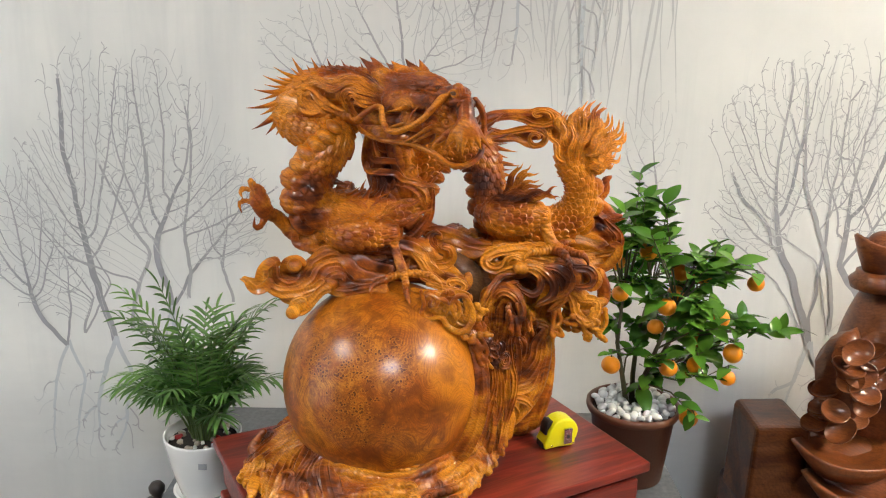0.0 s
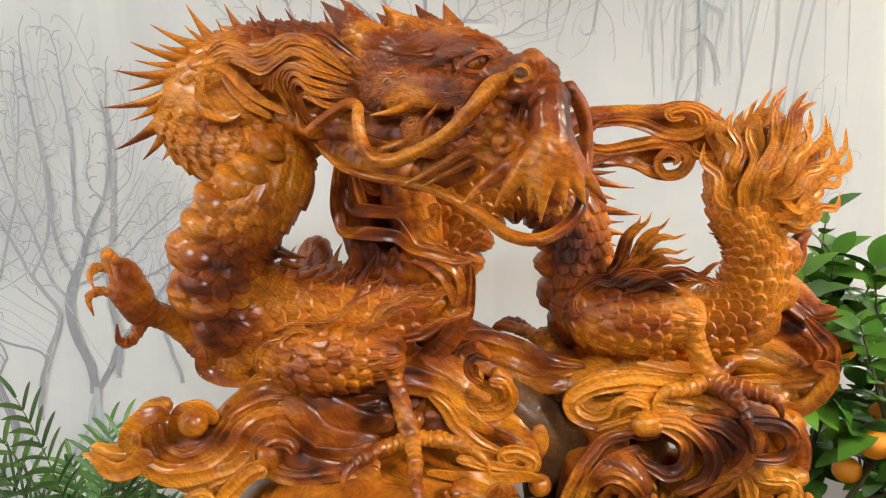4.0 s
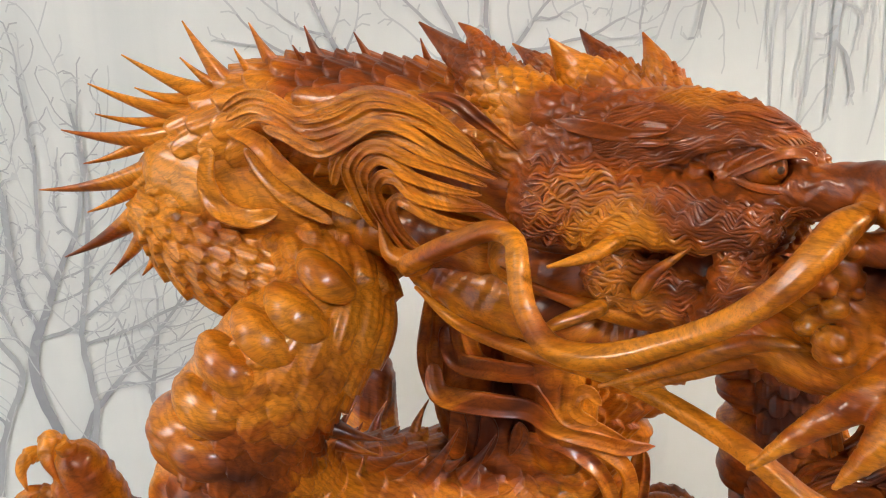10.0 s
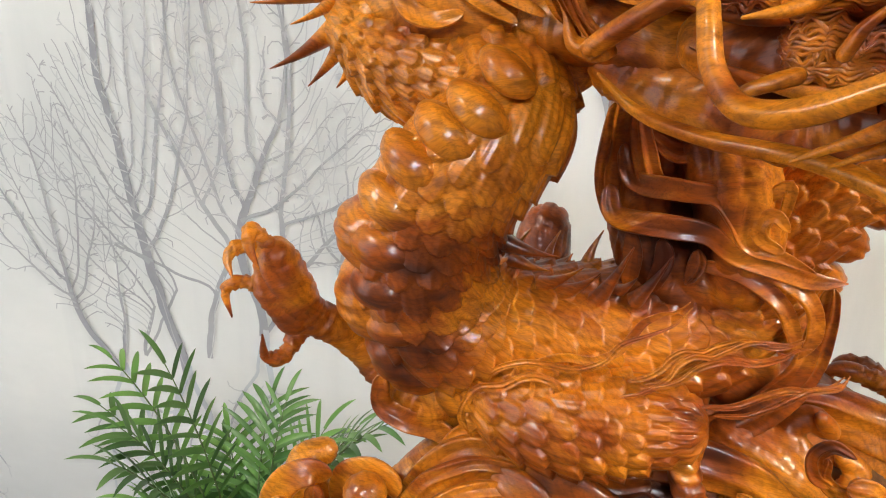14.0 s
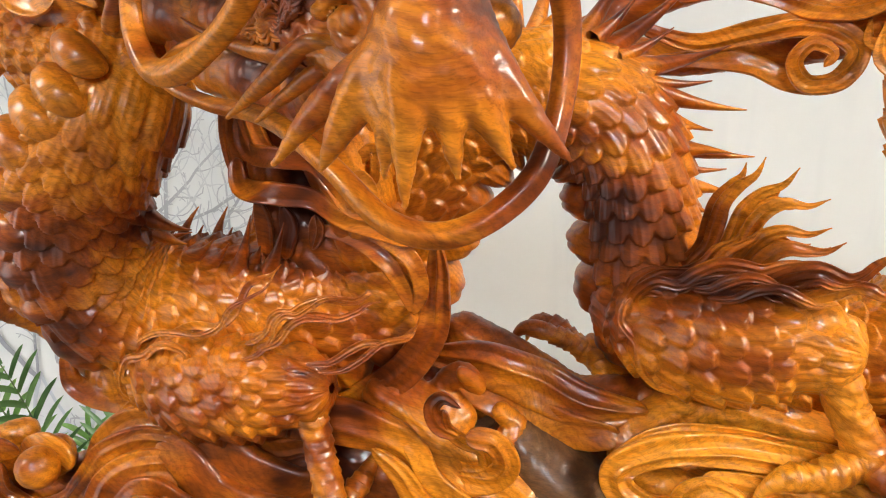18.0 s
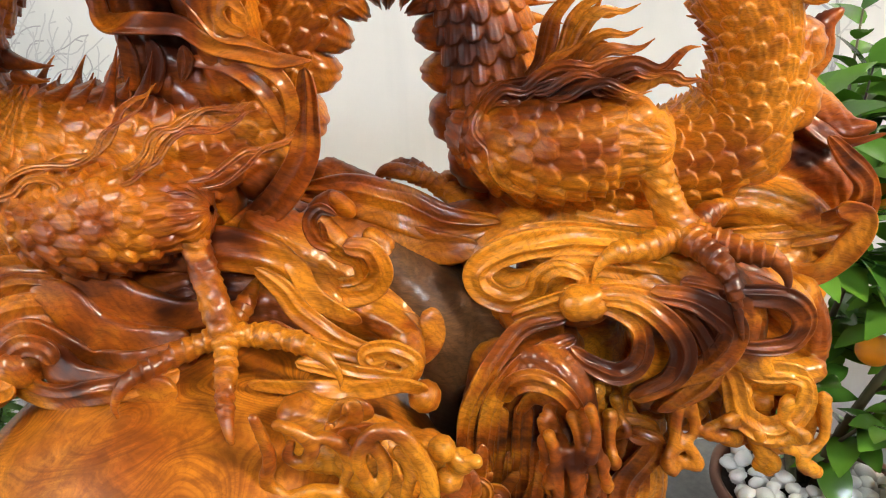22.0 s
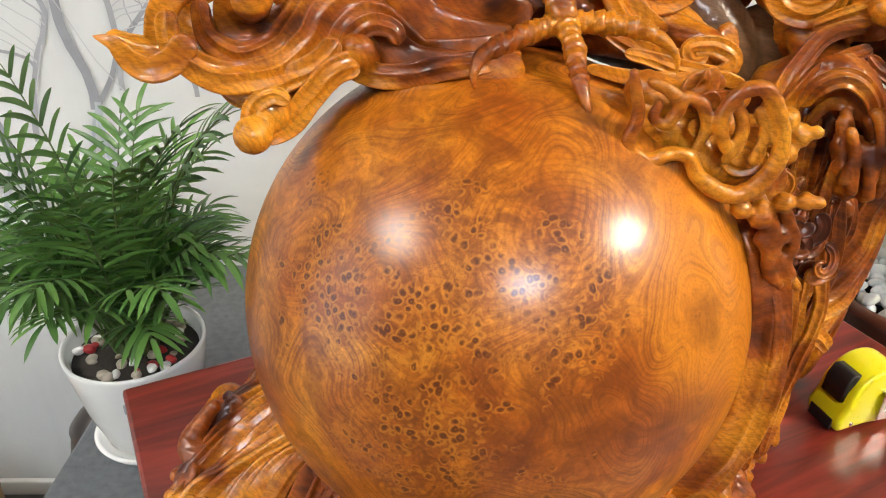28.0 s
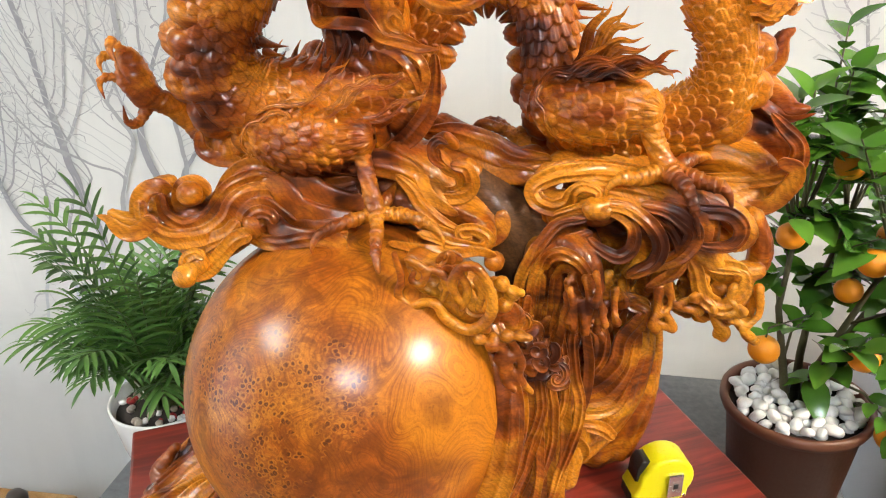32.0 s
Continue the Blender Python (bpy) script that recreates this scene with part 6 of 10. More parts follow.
cl.path([(-0.1050, 1.2785, 1.2750, 0.0138), (-0.0960, 1.2765, 1.2450, 0.0172), (-0.0850, 1.2745, 1.2150, 0.0189), (-0.0700, 1.2715, 1.1850, 0.0198)], 0.0040, 3, depth=0.10)
for x, y, z, r in ((-0.1655, 1.163, 1.0549, 0.0110), (-0.2127, 1.135, 1.0294, 0.0105), (-0.2292, 1.176, 1.0789, 0.0115), (0.1270, 1.189, 1.0790, 0.0095), (0.1340, 1.194, 1.0770, 0.0105), (0.1930, 1.300, 1.2983, 0.0088), (0.0460, 1.170, 1.0330, 0.0090)):
    cl.chain([(x, y, z, r)], 0.0015)
cl.path([(-0.1000, 1.2480, 1.2900, 0.0210), (-0.1010, 1.2450, 1.2560, 0.0215), (-0.0990, 1.2450, 1.2280, 0.0215), (-0.0920, 1.2450, 1.2020, 0.0225), (-0.0780, 1.2450, 1.1820, 0.0240)], 0.0040, 3, depth=0.12)
cl.path([(-0.0720, 1.2380, 1.2800, 0.0210), (-0.0640, 1.2320, 1.2520, 0.0210), (-0.0560, 1.2320, 1.2250, 0.0200), (-0.0520, 1.2360, 1.1950, 0.0190)], 0.0040, 3, depth=0.12)
# trunk and falling drapery beside the ball
cl.path([(0.1051, 1.2265, 1.0250, 0.0177), (0.0900, 1.2165, 0.9888, 0.0172), (0.0900, 1.2065, 0.9347, 0.0172), (0.0950, 1.1945, 0.8827, 0.0159), (0.0890, 1.1765, 0.8300, 0.0155), (0.0700, 1.1415, 0.7850, 0.0146)], 0.0040, 3, depth=0.10)
cl.path([(0.1201, 1.2265, 1.0300, 0.0163), (0.1090, 1.2185, 0.9905, 0.0159), (0.1043, 1.2165, 0.9302, 0.0168), (0.1072, 1.2085, 0.8863, 0.0168), (0.1029, 1.1915, 0.8338, 0.0163), (0.0900, 1.1615, 0.7800, 0.0155)], 0.0040, 3, depth=0.10)
cl.path([(0.0855, 1.2165, 1.0230, 0.0157), (0.0760, 1.1985, 0.9869, 0.0140), (0.0830, 1.1865, 0.9345, 0.0138), (0.0820, 1.1765, 0.8915, 0.0125)], 0.0040, 3, depth=0.10)
cl.path([(0.1540, 1.2615, 0.9550, 0.0212), (0.1624, 1.2485, 0.9511, 0.0190), (0.1751, 1.2435, 0.9247, 0.0193), (0.1708, 1.2415, 0.8758, 0.0199), (0.1577, 1.2365, 0.8366, 0.0182), (0.1350, 1.2215, 0.8100, 0.0155), (0.1118, 1.2015, 0.7980, 0.0129)], 0.0040, 3, depth=0.10)
cl.path([(0.1235, 1.2465, 0.8880, 0.0198), (0.1472, 1.2385, 0.8852, 0.0196), (0.1561, 1.2285, 0.8606, 0.0178), (0.1421, 1.2215, 0.8317, 0.0163), (0.1150, 1.2015, 0.8258, 0.0146)], 0.0040, 3, depth=0.10)
cl.path([(0.1098, 1.2165, 0.8533, 0.0197), (0.1258, 1.2085, 0.8502, 0.0146), (0.1216, 1.1965, 0.8236, 0.0138), (0.1180, 1.1865, 0.7900, 0.0112)], 0.0040, 3, depth=0.10)
cl.path([(0.1358, 1.2865, 1.0300, 0.0344), (0.1506, 1.2915, 0.9700, 0.0310), (0.1603, 1.2945, 0.9000, 0.0361), (0.1594, 1.2885, 0.8300, 0.0387), (0.1450, 1.2785, 0.7750, 0.0344)], 0.0040, 3, depth=0.10)
cl.path([(0.1800, 1.2785, 0.9900, 0.0155), (0.1855, 1.2785, 0.9400, 0.0163), (0.1900, 1.2785, 0.8800, 0.0172), (0.1855, 1.2725, 0.8200, 0.0172), (0.1720, 1.2645, 0.7750, 0.0155)], 0.0040, 3, depth=0.10)
cl.path([(0.0862, 1.2115, 1.0224, 0.0173), (0.1057, 1.1985, 1.0368, 0.0177), (0.1208, 1.1885, 1.0294, 0.0155), (0.1320, 1.1825, 1.0080, 0.0095)], 0.0040, 3, depth=0.10)
cl.path([(0.0900, 1.2465, 1.0450, 0.0172), (0.0980, 1.2315, 1.0600, 0.0155), (0.1080, 1.2165, 1.0480, 0.0155)], 0.0040, 3, depth=0.10)
cl.chain([(0.138, 1.195, 0.925, 0.016), (0.140, 1.215, 0.930, 0.018), (0.138, 1.235, 0.920, 0.018), (0.136, 1.205, 0.908, 0.015)], 0.004, cut=True)
cl.chain([(0.135, 1.20, 0.895, 0.008), (0.138, 1.19, 0.885, 0.008)], 0.003, cut=True)
cl.chain([(-0.028, 1.170, 1.080, 0.012), (-0.022, 1.18, 1.078, 0.013)], 0.003, cut=True)
cl.path([(-0.1500, 1.215, 1.066, 0.020), (-0.0900, 1.215, 1.064, 0.020), (-0.0400, 1.218, 1.064, 0.021), (0.0000, 1.224, 1.058, 0.021), (0.0320, 1.226, 1.050, 0.017)], 0.004, 3, depth=0.08)
cl.path([(-0.0120, 1.138, 1.046, 0.010), (0.0100, 1.136, 1.036, 0.012), (0.0350, 1.140, 1.020, 0.013), (0.0550, 1.146, 0.998, 0.012), (0.0720, 1.156, 0.970, 0.011)], 0.003, 3)
# curled foam that breaks over the ball
cl.chain(spline([(-0.0140, 1.1350, 1.0460, 0.0095), (-0.0060, 1.1300, 1.0270, 0.0101), (0.0080, 1.1320, 1.0260, 0.0108), (0.0230, 1.1300, 1.0110, 0.0121), (0.0400, 1.1320, 1.0070, 0.0129), (0.0480, 1.1380, 1.0220, 0.0117)], 0.0016)[0], 0.0040)
cl.chain(spline([(-0.0260, 1.1080, 1.0640, 0.0025), (-0.0210, 1.1080, 1.0430, 0.0034), (-0.0240, 1.1080, 1.0270, 0.0040), (-0.0140, 1.1080, 1.0180, 0.0043), (-0.0030, 1.1080, 1.0220, 0.0040), (0.0070, 1.1080, 1.0210, 0.0040), (0.0150, 1.1080, 1.0090, 0.0047), (0.0320, 1.1080, 1.0000, 0.0050), (0.0460, 1.1080, 1.0070, 0.0050), (0.0530, 1.1080, 1.0230, 0.0046), (0.0490, 1.1080, 1.0420, 0.0043), (0.0390, 1.1080, 1.0570, 0.0042), (0.0270, 1.1080, 1.0550, 0.0039), (0.0200, 1.1080, 1.0420, 0.0037), (0.0250, 1.1080, 1.0260, 0.0032)], 0.0016)[0], 0.0025)
cl.chain(spline([(-0.0160, 1.1100, 1.0590, 0.0028), (-0.0070, 1.1100, 1.0550, 0.0036), (-0.0010, 1.1100, 1.0470, 0.0037), (-0.0060, 1.1100, 1.0370, 0.0034), (-0.0130, 1.1100, 1.0410, 0.0029), (-0.0110, 1.1100, 1.0480, 0.0026)], 0.0016)[0], 0.0025)
cl.chain(spline([(0.0030, 1.1120, 1.0510, 0.0031), (0.0110, 1.1120, 1.0470, 0.0037), (0.0150, 1.1120, 1.0360, 0.0035), (0.0120, 1.1120, 1.0250, 0.0027)], 0.0016)[0], 0.0025)
cl.chain(spline([(0.0270, 1.1100, 1.0490, 0.0032), (0.0320, 1.1100, 1.0380, 0.0037), (0.0310, 1.1100, 1.0260, 0.0035), (0.0270, 1.1100, 1.0190, 0.0027)], 0.0016)[0], 0.0025)
cl.chain(spline([(0.0390, 1.1100, 1.0450, 0.0029), (0.0440, 1.1100, 1.0330, 0.0032), (0.0410, 1.1100, 1.0190, 0.0030)], 0.0016)[0], 0.0025)
cl.chain(spline([(0.0570, 1.1220, 1.0380, 0.0053), (0.0580, 1.1220, 1.0370, 0.0067)], 0.0016)[0], 0.0025)
cl.chain(spline([(0.0670, 1.1240, 1.0290, 0.0054), (0.0670, 1.1240, 1.0280, 0.0068)], 0.0016)[0], 0.0025)
cl.chain(spline([(0.0600, 1.1220, 1.0180, 0.0055), (0.0610, 1.1220, 1.0180, 0.0068)], 0.0016)[0], 0.0025)
cl.chain(spline([(0.0730, 1.1200, 1.0310, 0.0029), (0.0740, 1.1200, 1.0310, 0.0037)], 0.0016)[0], 0.0025)
cl.chain(spline([(0.0400, 1.1120, 0.9910, 0.0046), (0.0410, 1.1120, 0.9900, 0.0057)], 0.0016)[0], 0.0025)
cl.chain(spline([(0.0510, 1.1120, 0.9860, 0.0051), (0.0520, 1.1120, 0.9850, 0.0064)], 0.0016)[0], 0.0025)
cl.chain(spline([(0.0460, 1.1120, 1.0000, 0.0036), (0.0470, 1.1120, 1.0000, 0.0045)], 0.0016)[0], 0.0025)
cl.chain(spline([(0.0630, 1.1150, 0.9940, 0.0046), (0.0640, 1.1150, 0.9930, 0.0058)], 0.0016)[0], 0.0025)
cl.chain(spline([(0.0740, 1.1150, 0.9940, 0.0042), (0.0750, 1.1150, 0.9940, 0.0052)], 0.0016)[0], 0.0025)
cl.chain(spline([(0.0810, 1.1130, 0.9950, 0.0028), (0.0820, 1.1130, 0.9940, 0.0035)], 0.0016)[0], 0.0025)
cl.chain(spline([(0.0570, 1.1150, 0.9700, 0.0043), (0.0580, 1.1150, 0.9700, 0.0054)], 0.0016)[0], 0.0025)
cl.chain(spline([(0.0670, 1.1170, 0.9720, 0.0043), (0.0680, 1.1170, 0.9720, 0.0054)], 0.0016)[0], 0.0025)
cl.chain(spline([(0.0530, 1.1160, 0.9900, 0.0046), (0.0610, 1.1160, 0.9760, 0.0053), (0.0660, 1.1160, 0.9590, 0.0052), (0.0770, 1.1160, 0.9480, 0.0043)], 0.0016)[0], 0.0025)
cl.chain(spline([(0.0660, 1.1180, 0.9890, 0.0035), (0.0760, 1.1180, 0.9680, 0.0039), (0.0740, 1.1180, 0.9510, 0.0043), (0.0850, 1.1180, 0.9380, 0.0029)], 0.0016)[0], 0.0025)
cl.chain(spline([(0.0600, 1.1120, 0.9650, 0.0033), (0.0640, 1.1120, 0.9510, 0.0037), (0.0710, 1.1120, 0.9430, 0.0031)], 0.0016)[0], 0.0025)
cl.chain([(0.0350, 1.1000, 1.0390, 0.0044)], 0.002, cut=True)
cl.chain([(-0.0090, 1.0980, 1.0520, 0.0023)], 0.002, cut=True)
# knobs in which the ledge's scrolls end
for knob in ((-0.223, 1.158, 1.085, 0.0115), (-0.167, 1.158, 1.058, 0.0105), (-0.221, 1.124, 1.0205, 0.0105)):
    cl.chain([knob], 0.003)
# drips under the clouds
rl = random.Random(77)
for i in range(70):
    x, y = rl.uniform(0.125, 0.275), rl.uniform(1.205, 1.255)
    z = 1.015 - 0.02 * abs(x - 0.20) / 0.07 + rl.uniform(-0.012, 0.01)
    ln = rl.uniform(0.018, 0.05)
    cl.chain(spline([(x, y, z, 0.0046), (x + rl.uniform(-0.008, 0.008), y - 0.003, z - ln * 0.5, 0.0032), (x + rl.uniform(-0.010, 0.010), y - 0.008, z - ln * 0.8, 0.0036), (x + rl.uniform(-0.010, 0.010), y - 0.004, z - ln, 0.0046)], 0.002)[0], 0.0022)
for i in range(24):
    t = rl.random()
    x, y = 0.055 + 0.050 * t + rl.uniform(-0.008, 0.008), 1.085 + 0.095 * t + rl.uniform(-0.008, 0.008)
    z = 0.758 + 0.022 * rl.random()
    cl.chain(spline([(x - 0.016, y + 0.012, z + 0.022, 0.0065), (x, y, z + 0.010, 0.0048), (x + 0.007, y - 0.006, z, 0.0055)], 0.002)[0], 0.0018)
for i in range(22):
    x, y, z = 0.120 + rl.uniform(-0.012, 0.016), 1.166 + rl.uniform(-0.008, 0.008), 1.02 + rl.uniform(-0.016, 0.018)
    cl.chain(spline([(x, y, z, 0.0036), (x + 0.003, y - 0.005, z - 0.012, 0.0028), (x + rl.uniform(-0.002, 0.012), y - 0.007, z - 0.026, 0.0038)], 0.002)[0], 0.0018)


def gouge(V, N):
    """Shallow tool marks that run with the folds."""
    w = V[:, 0] * 210 + 40 * np.sin(V[:, 2] * 38) + 26 * np.sin(V[:, 1] * 45 + V[:, 0] * 20)
    u = V[:, 2] * 190 + 34 * np.sin(V[:, 0] * 42 + 1.0) + 22 * np.sin(V[:, 1] * 50)
    return 0.00018 * np.sin(u) + 0.00012 * np.sin(w)


cl.skin(0, gouge)


def ribbon(n, pts, step=0.0016, thick=0.58, depth=0.40):
    """A carved band: n hollow channels with sharp arrises run along it, its edges roll back."""
    q, s = spline(pts, step)
    P, W = q[:, :3], np.maximum(q[:, 3], 0.0004)
    if P[:, 0].max() < 0.07 and P[:, 2].max() < 1.12:
        W, depth = W * 1.25, depth * 0.72
    tip = np.clip(np.minimum(s, s[-1] - s) / 0.006, 0.0, 1.0)
    W = np.maximum(W * np.sqrt(tip * (2 - tip)), 0.0003)
    T, D, B = frames(P, np.broadcast_to(np.array([0.06, -1.0, 0.28]), P.shape))
    ph = P[0, 0] * 400
    tw = (0.30 * np.sin(s * 70 + ph) + 0.12 * np.sin(s * 190 + 2 * ph)) * np.minimum(1.0, 0.006 / W)
    D, B = D * np.cos(tw)[:, None] + B * np.sin(tw)[:, None], B * np.cos(tw)[:, None] - D * np.sin(tw)[:, None]
    m = 11 * n + 5
    v = np.sin(np.linspace(-1, 1, m) * math.pi / 2)
    drift = 0.10 * np.sin(s * 55 + ph)[:, None]
    skew = 0.28 * math.sin(ph * 3.1)
    if n == 3:
        n = 2
    elif n == 2 and math.sin(ph * 7.7) > 0.2 and W.max() > 0.0042:
        n = 1
    lane = n * 0.5 * (v[None, :] + 1 + (drift + skew) * (1 - v[None, :] ** 2))
    hollow = np.abs(np.sin(math.pi * lane)) ** 0.75
    fine = 0.05 * np.cos(lane * 2 * math.pi * 3 + s[:, None] * 60)
    shallow = np.minimum(1.0, 0.0075 / W)[:, None]
    front = thick * np.sqrt(np.sqrt(1 - v ** 2 * 0.999))[None, :] - depth * shallow * (hollow + fine * hollow) * (1 - 0.6 * v[None, :] ** 4)
    edge = np.broadcast_to(v, front.shape)
    bv = v[::-1][1:-1]
    back = np.broadcast_to(-thick * np.sqrt(1 - bv ** 2), (len(P), m - 2))
    hh = np.concatenate([front, back], 1) * W[:, None]
    vv = np.concatenate([edge, np.broadcast_to(bv, back.shape)], 1) * W[:, None]
    V = P[:, None] + hh[..., None] * D[:, None] + vv[..., None] * B[:, None]
    c = hh.shape[1]
    i = np.arange(len(P) - 1)[:, None] * c
    j = np.arange(c)[None]
    F = np.stack([i + j, i + (j + 1) % c, i + c + (j + 1) % c, i + c + j], -1).reshape(-1, 4)
    cap = np.arange(c // 2 - 1)
    ends = [np.stack([o + cap, o + cap + 1, o + c - 2 - cap, o + c - 1 - cap], 1) for o in (0, (len(P) - 1) * c)]
    add_mesh(V.reshape(-1, 3), np.vstack([F, ends[0][:, ::-1], ends[1]]), 0)


ribbon(3, [(-0.2680, 1.1500, 1.0802, 0.0046), (-0.2655, 1.1500, 1.0586, 0.0062), (-0.2418, 1.1500, 1.0439, 0.0077), (-0.2123, 1.1550, 1.0468, 0.0076), (-0.1944, 1.1600, 1.0603, 0.0075), (-0.1853, 1.1650, 1.0751, 0.0074), (-0.1700, 1.1700, 1.0841, 0.0074), (-0.1532, 1.1775, 1.0815, 0.0074), (-0.1321, 1.1850, 1.0679, 0.0074), (-0.1073, 1.1850, 1.0610, 0.0068), (-0.0858, 1.1802, 1.0598, 0.0063)])
ribbon(3, [(-0.2518, 1.1580, 1.0843, 0.0041), (-0.2493, 1.1580, 1.0642, 0.0054), (-0.2337, 1.1580, 1.0538, 0.0066), (-0.2145, 1.1630, 1.0581, 0.0066), (-0.2027, 1.1680, 1.0722, 0.0065), (-0.1904, 1.1730, 1.0872, 0.0065), (-0.1720, 1.1780, 1.0953, 0.0064), (-0.1497, 1.1840, 1.0905, 0.0066), (-0.1277, 1.1900, 1.0785, 0.0069), (-0.1010, 1.1925, 1.0759, 0.0064), (-0.0798, 1.1950, 1.0821, 0.0058)])
ribbon(3, [(-0.2094, 1.1750, 1.0705, 0.0046), (-0.1931, 1.1783, 1.0924, 0.0062), (-0.1775, 1.1833, 1.1024, 0.0070), (-0.1586, 1.1900, 1.1002, 0.0070), (-0.1404, 1.1933, 1.0920, 0.0069), (-0.1117, 1.1967, 1.0851, 0.0066), (-0.0824, 1.2000, 1.0884, 0.0058)])
ribbon(2, [(-0.1908, 1.1850, 1.0934, 0.0045), (-0.1771, 1.1930, 1.1065, 0.0057), (-0.1534, 1.1980, 1.1069, 0.0060), (-0.1251, 1.2020, 1.0979, 0.0060), (-0.0963, 1.2060, 1.0939, 0.0057), (-0.0722, 1.2100, 1.0976, 0.0049)])
ribbon(2, [(-0.1653, 1.1500, 1.0541, 0.0063), (-0.1795, 1.1462, 1.0492, 0.0062), (-0.1918, 1.1425, 1.0366, 0.0060), (-0.2024, 1.1388, 1.0230, 0.0058), (-0.2144, 1.1350, 1.0175, 0.0055), (-0.2223, 1.1312, 1.0239, 0.0051), (-0.2191, 1.1290, 1.0354, 0.0046), (-0.2080, 1.1275, 1.0418, 0.0040), (-0.1998, 1.1260, 1.0380, 0.0034)])
ribbon(2, [(-0.2497, 1.1680, 1.0395, 0.0053), (-0.2368, 1.1632, 1.0305, 0.0069), (-0.2229, 1.1580, 1.0335, 0.0069), (-0.2034, 1.1520, 1.0444, 0.0063), (-0.1883, 1.1500, 1.0527, 0.0056), (-0.1763, 1.1500, 1.0660, 0.0044)])
ribbon(2, [(-0.0781, 1.1544, 1.0589, 0.0051), (-0.0987, 1.1436, 1.0570, 0.0053), (-0.1228, 1.1426, 1.0530, 0.0055), (-0.1489, 1.1503, 1.0459, 0.0057), (-0.1701, 1.1615, 1.0478, 0.0057), (-0.1712, 1.1589, 1.0620, 0.0054), (-0.1599, 1.1570, 1.0722, 0.0049), (-0.1476, 1.1555, 1.0705, 0.0044), (-0.1440, 1.1540, 1.0623, 0.0038)])
ribbon(2, [(-0.0790, 1.1741, 1.0599, 0.0052), (-0.1047, 1.1619, 1.0585, 0.0055), (-0.1312, 1.1720, 1.0542, 0.0059), (-0.1444, 1.1685, 1.0650, 0.0056), (-0.1567, 1.1650, 1.0765, 0.0053), (-0.1723, 1.1625, 1.0727, 0.0046), (-0.1811, 1.1600, 1.0600, 0.0039)])
ribbon(2, [(-0.2033, 1.1800, 1.0640, 0.0056), (-0.2209, 1.1766, 1.0601, 0.0059), (-0.2373, 1.1731, 1.0636, 0.0062), (-0.2416, 1.1709, 1.0745, 0.0059), (-0.2363, 1.1691, 1.0874, 0.0054), (-0.2219, 1.1676, 1.0935, 0.0048), (-0.2112, 1.1663, 1.0884, 0.0041), (-0.2114, 1.1650, 1.0799, 0.0035)])
ribbon(2, [(-0.2562, 1.1500, 1.0657, 0.0061), (-0.2668, 1.1458, 1.0534, 0.0062), (-0.2781, 1.1420, 1.0496, 0.0059), (-0.2868, 1.1390, 1.0554, 0.0050), (-0.2930, 1.1364, 1.0651, 0.0032), (-0.3021, 1.1340, 1.0696, 0.0010)])
ribbon(2, [(-0.2788, 1.1600, 1.0568, 0.0063), (-0.2728, 1.1562, 1.0749, 0.0066), (-0.2642, 1.1575, 1.0864, 0.0064), (-0.2535, 1.1625, 1.0888, 0.0054), (-0.2475, 1.1700, 1.0806, 0.0031)])
ribbon(2, [(-0.2281, 1.2000, 1.1301, 0.0042), (-0.2279, 1.2000, 1.1118, 0.0061), (-0.2147, 1.2000, 1.1042, 0.0070), (-0.1952, 1.1975, 1.1026, 0.0064), (-0.1823, 1.1950, 1.0932, 0.0041)])
ribbon(2, [(-0.2224, 1.2100, 1.1203, 0.0042), (-0.2202, 1.2100, 1.1103, 0.0058), (-0.2057, 1.2100, 1.1068, 0.0063), (-0.1838, 1.2075, 1.1032, 0.0057), (-0.1562, 1.2050, 1.1059, 0.0040)])
ribbon(3, [(-0.1401, 1.2050, 1.0913, 0.0033), (-0.1136, 1.2050, 1.1003, 0.0045), (-0.0830, 1.2050, 1.0966, 0.0057), (-0.0553, 1.2060, 1.0983, 0.0059), (-0.0360, 1.2080, 1.0912, 0.0062), (-0.0243, 1.2100, 1.0783, 0.0063), (-0.0072, 1.2080, 1.0742, 0.0063), (0.0128, 1.2060, 1.0781, 0.0059), (0.0220, 1.2030, 1.0908, 0.0055), (0.0169, 1.1990, 1.1056, 0.0048), (0.0038, 1.1950, 1.1105, 0.0042)])
ribbon(2, [(-0.0559, 1.2150, 1.1064, 0.0032), (-0.0328, 1.2140, 1.1056, 0.0040), (-0.0223, 1.2130, 1.0964, 0.0048), (-0.0180, 1.2120, 1.0840, 0.0050), (-0.0041, 1.2097, 1.0794, 0.0050), (0.0098, 1.2073, 1.0844, 0.0049), (0.0097, 1.2050, 1.0966, 0.0045), (-0.0001, 1.2017, 1.1028, 0.0041), (-0.0063, 1.1983, 1.1121, 0.0035), (-0.0066, 1.1950, 1.1244, 0.0030)])
ribbon(2, [(-0.0006, 1.2000, 1.1057, 0.0024), (-0.0097, 1.1962, 1.1133, 0.0042), (-0.0123, 1.1950, 1.1245, 0.0041), (-0.0059, 1.1938, 1.1319, 0.0035), (0.0037, 1.1900, 1.1297, 0.0015)])
ribbon(3, [(-0.1426, 1.2150, 1.0947, 0.0040), (-0.1116, 1.2150, 1.0861, 0.0059), (-0.0868, 1.2150, 1.0775, 0.0068), (-0.0681, 1.2150, 1.0706, 0.0068), (-0.0548, 1.2150, 1.0771, 0.0058)])
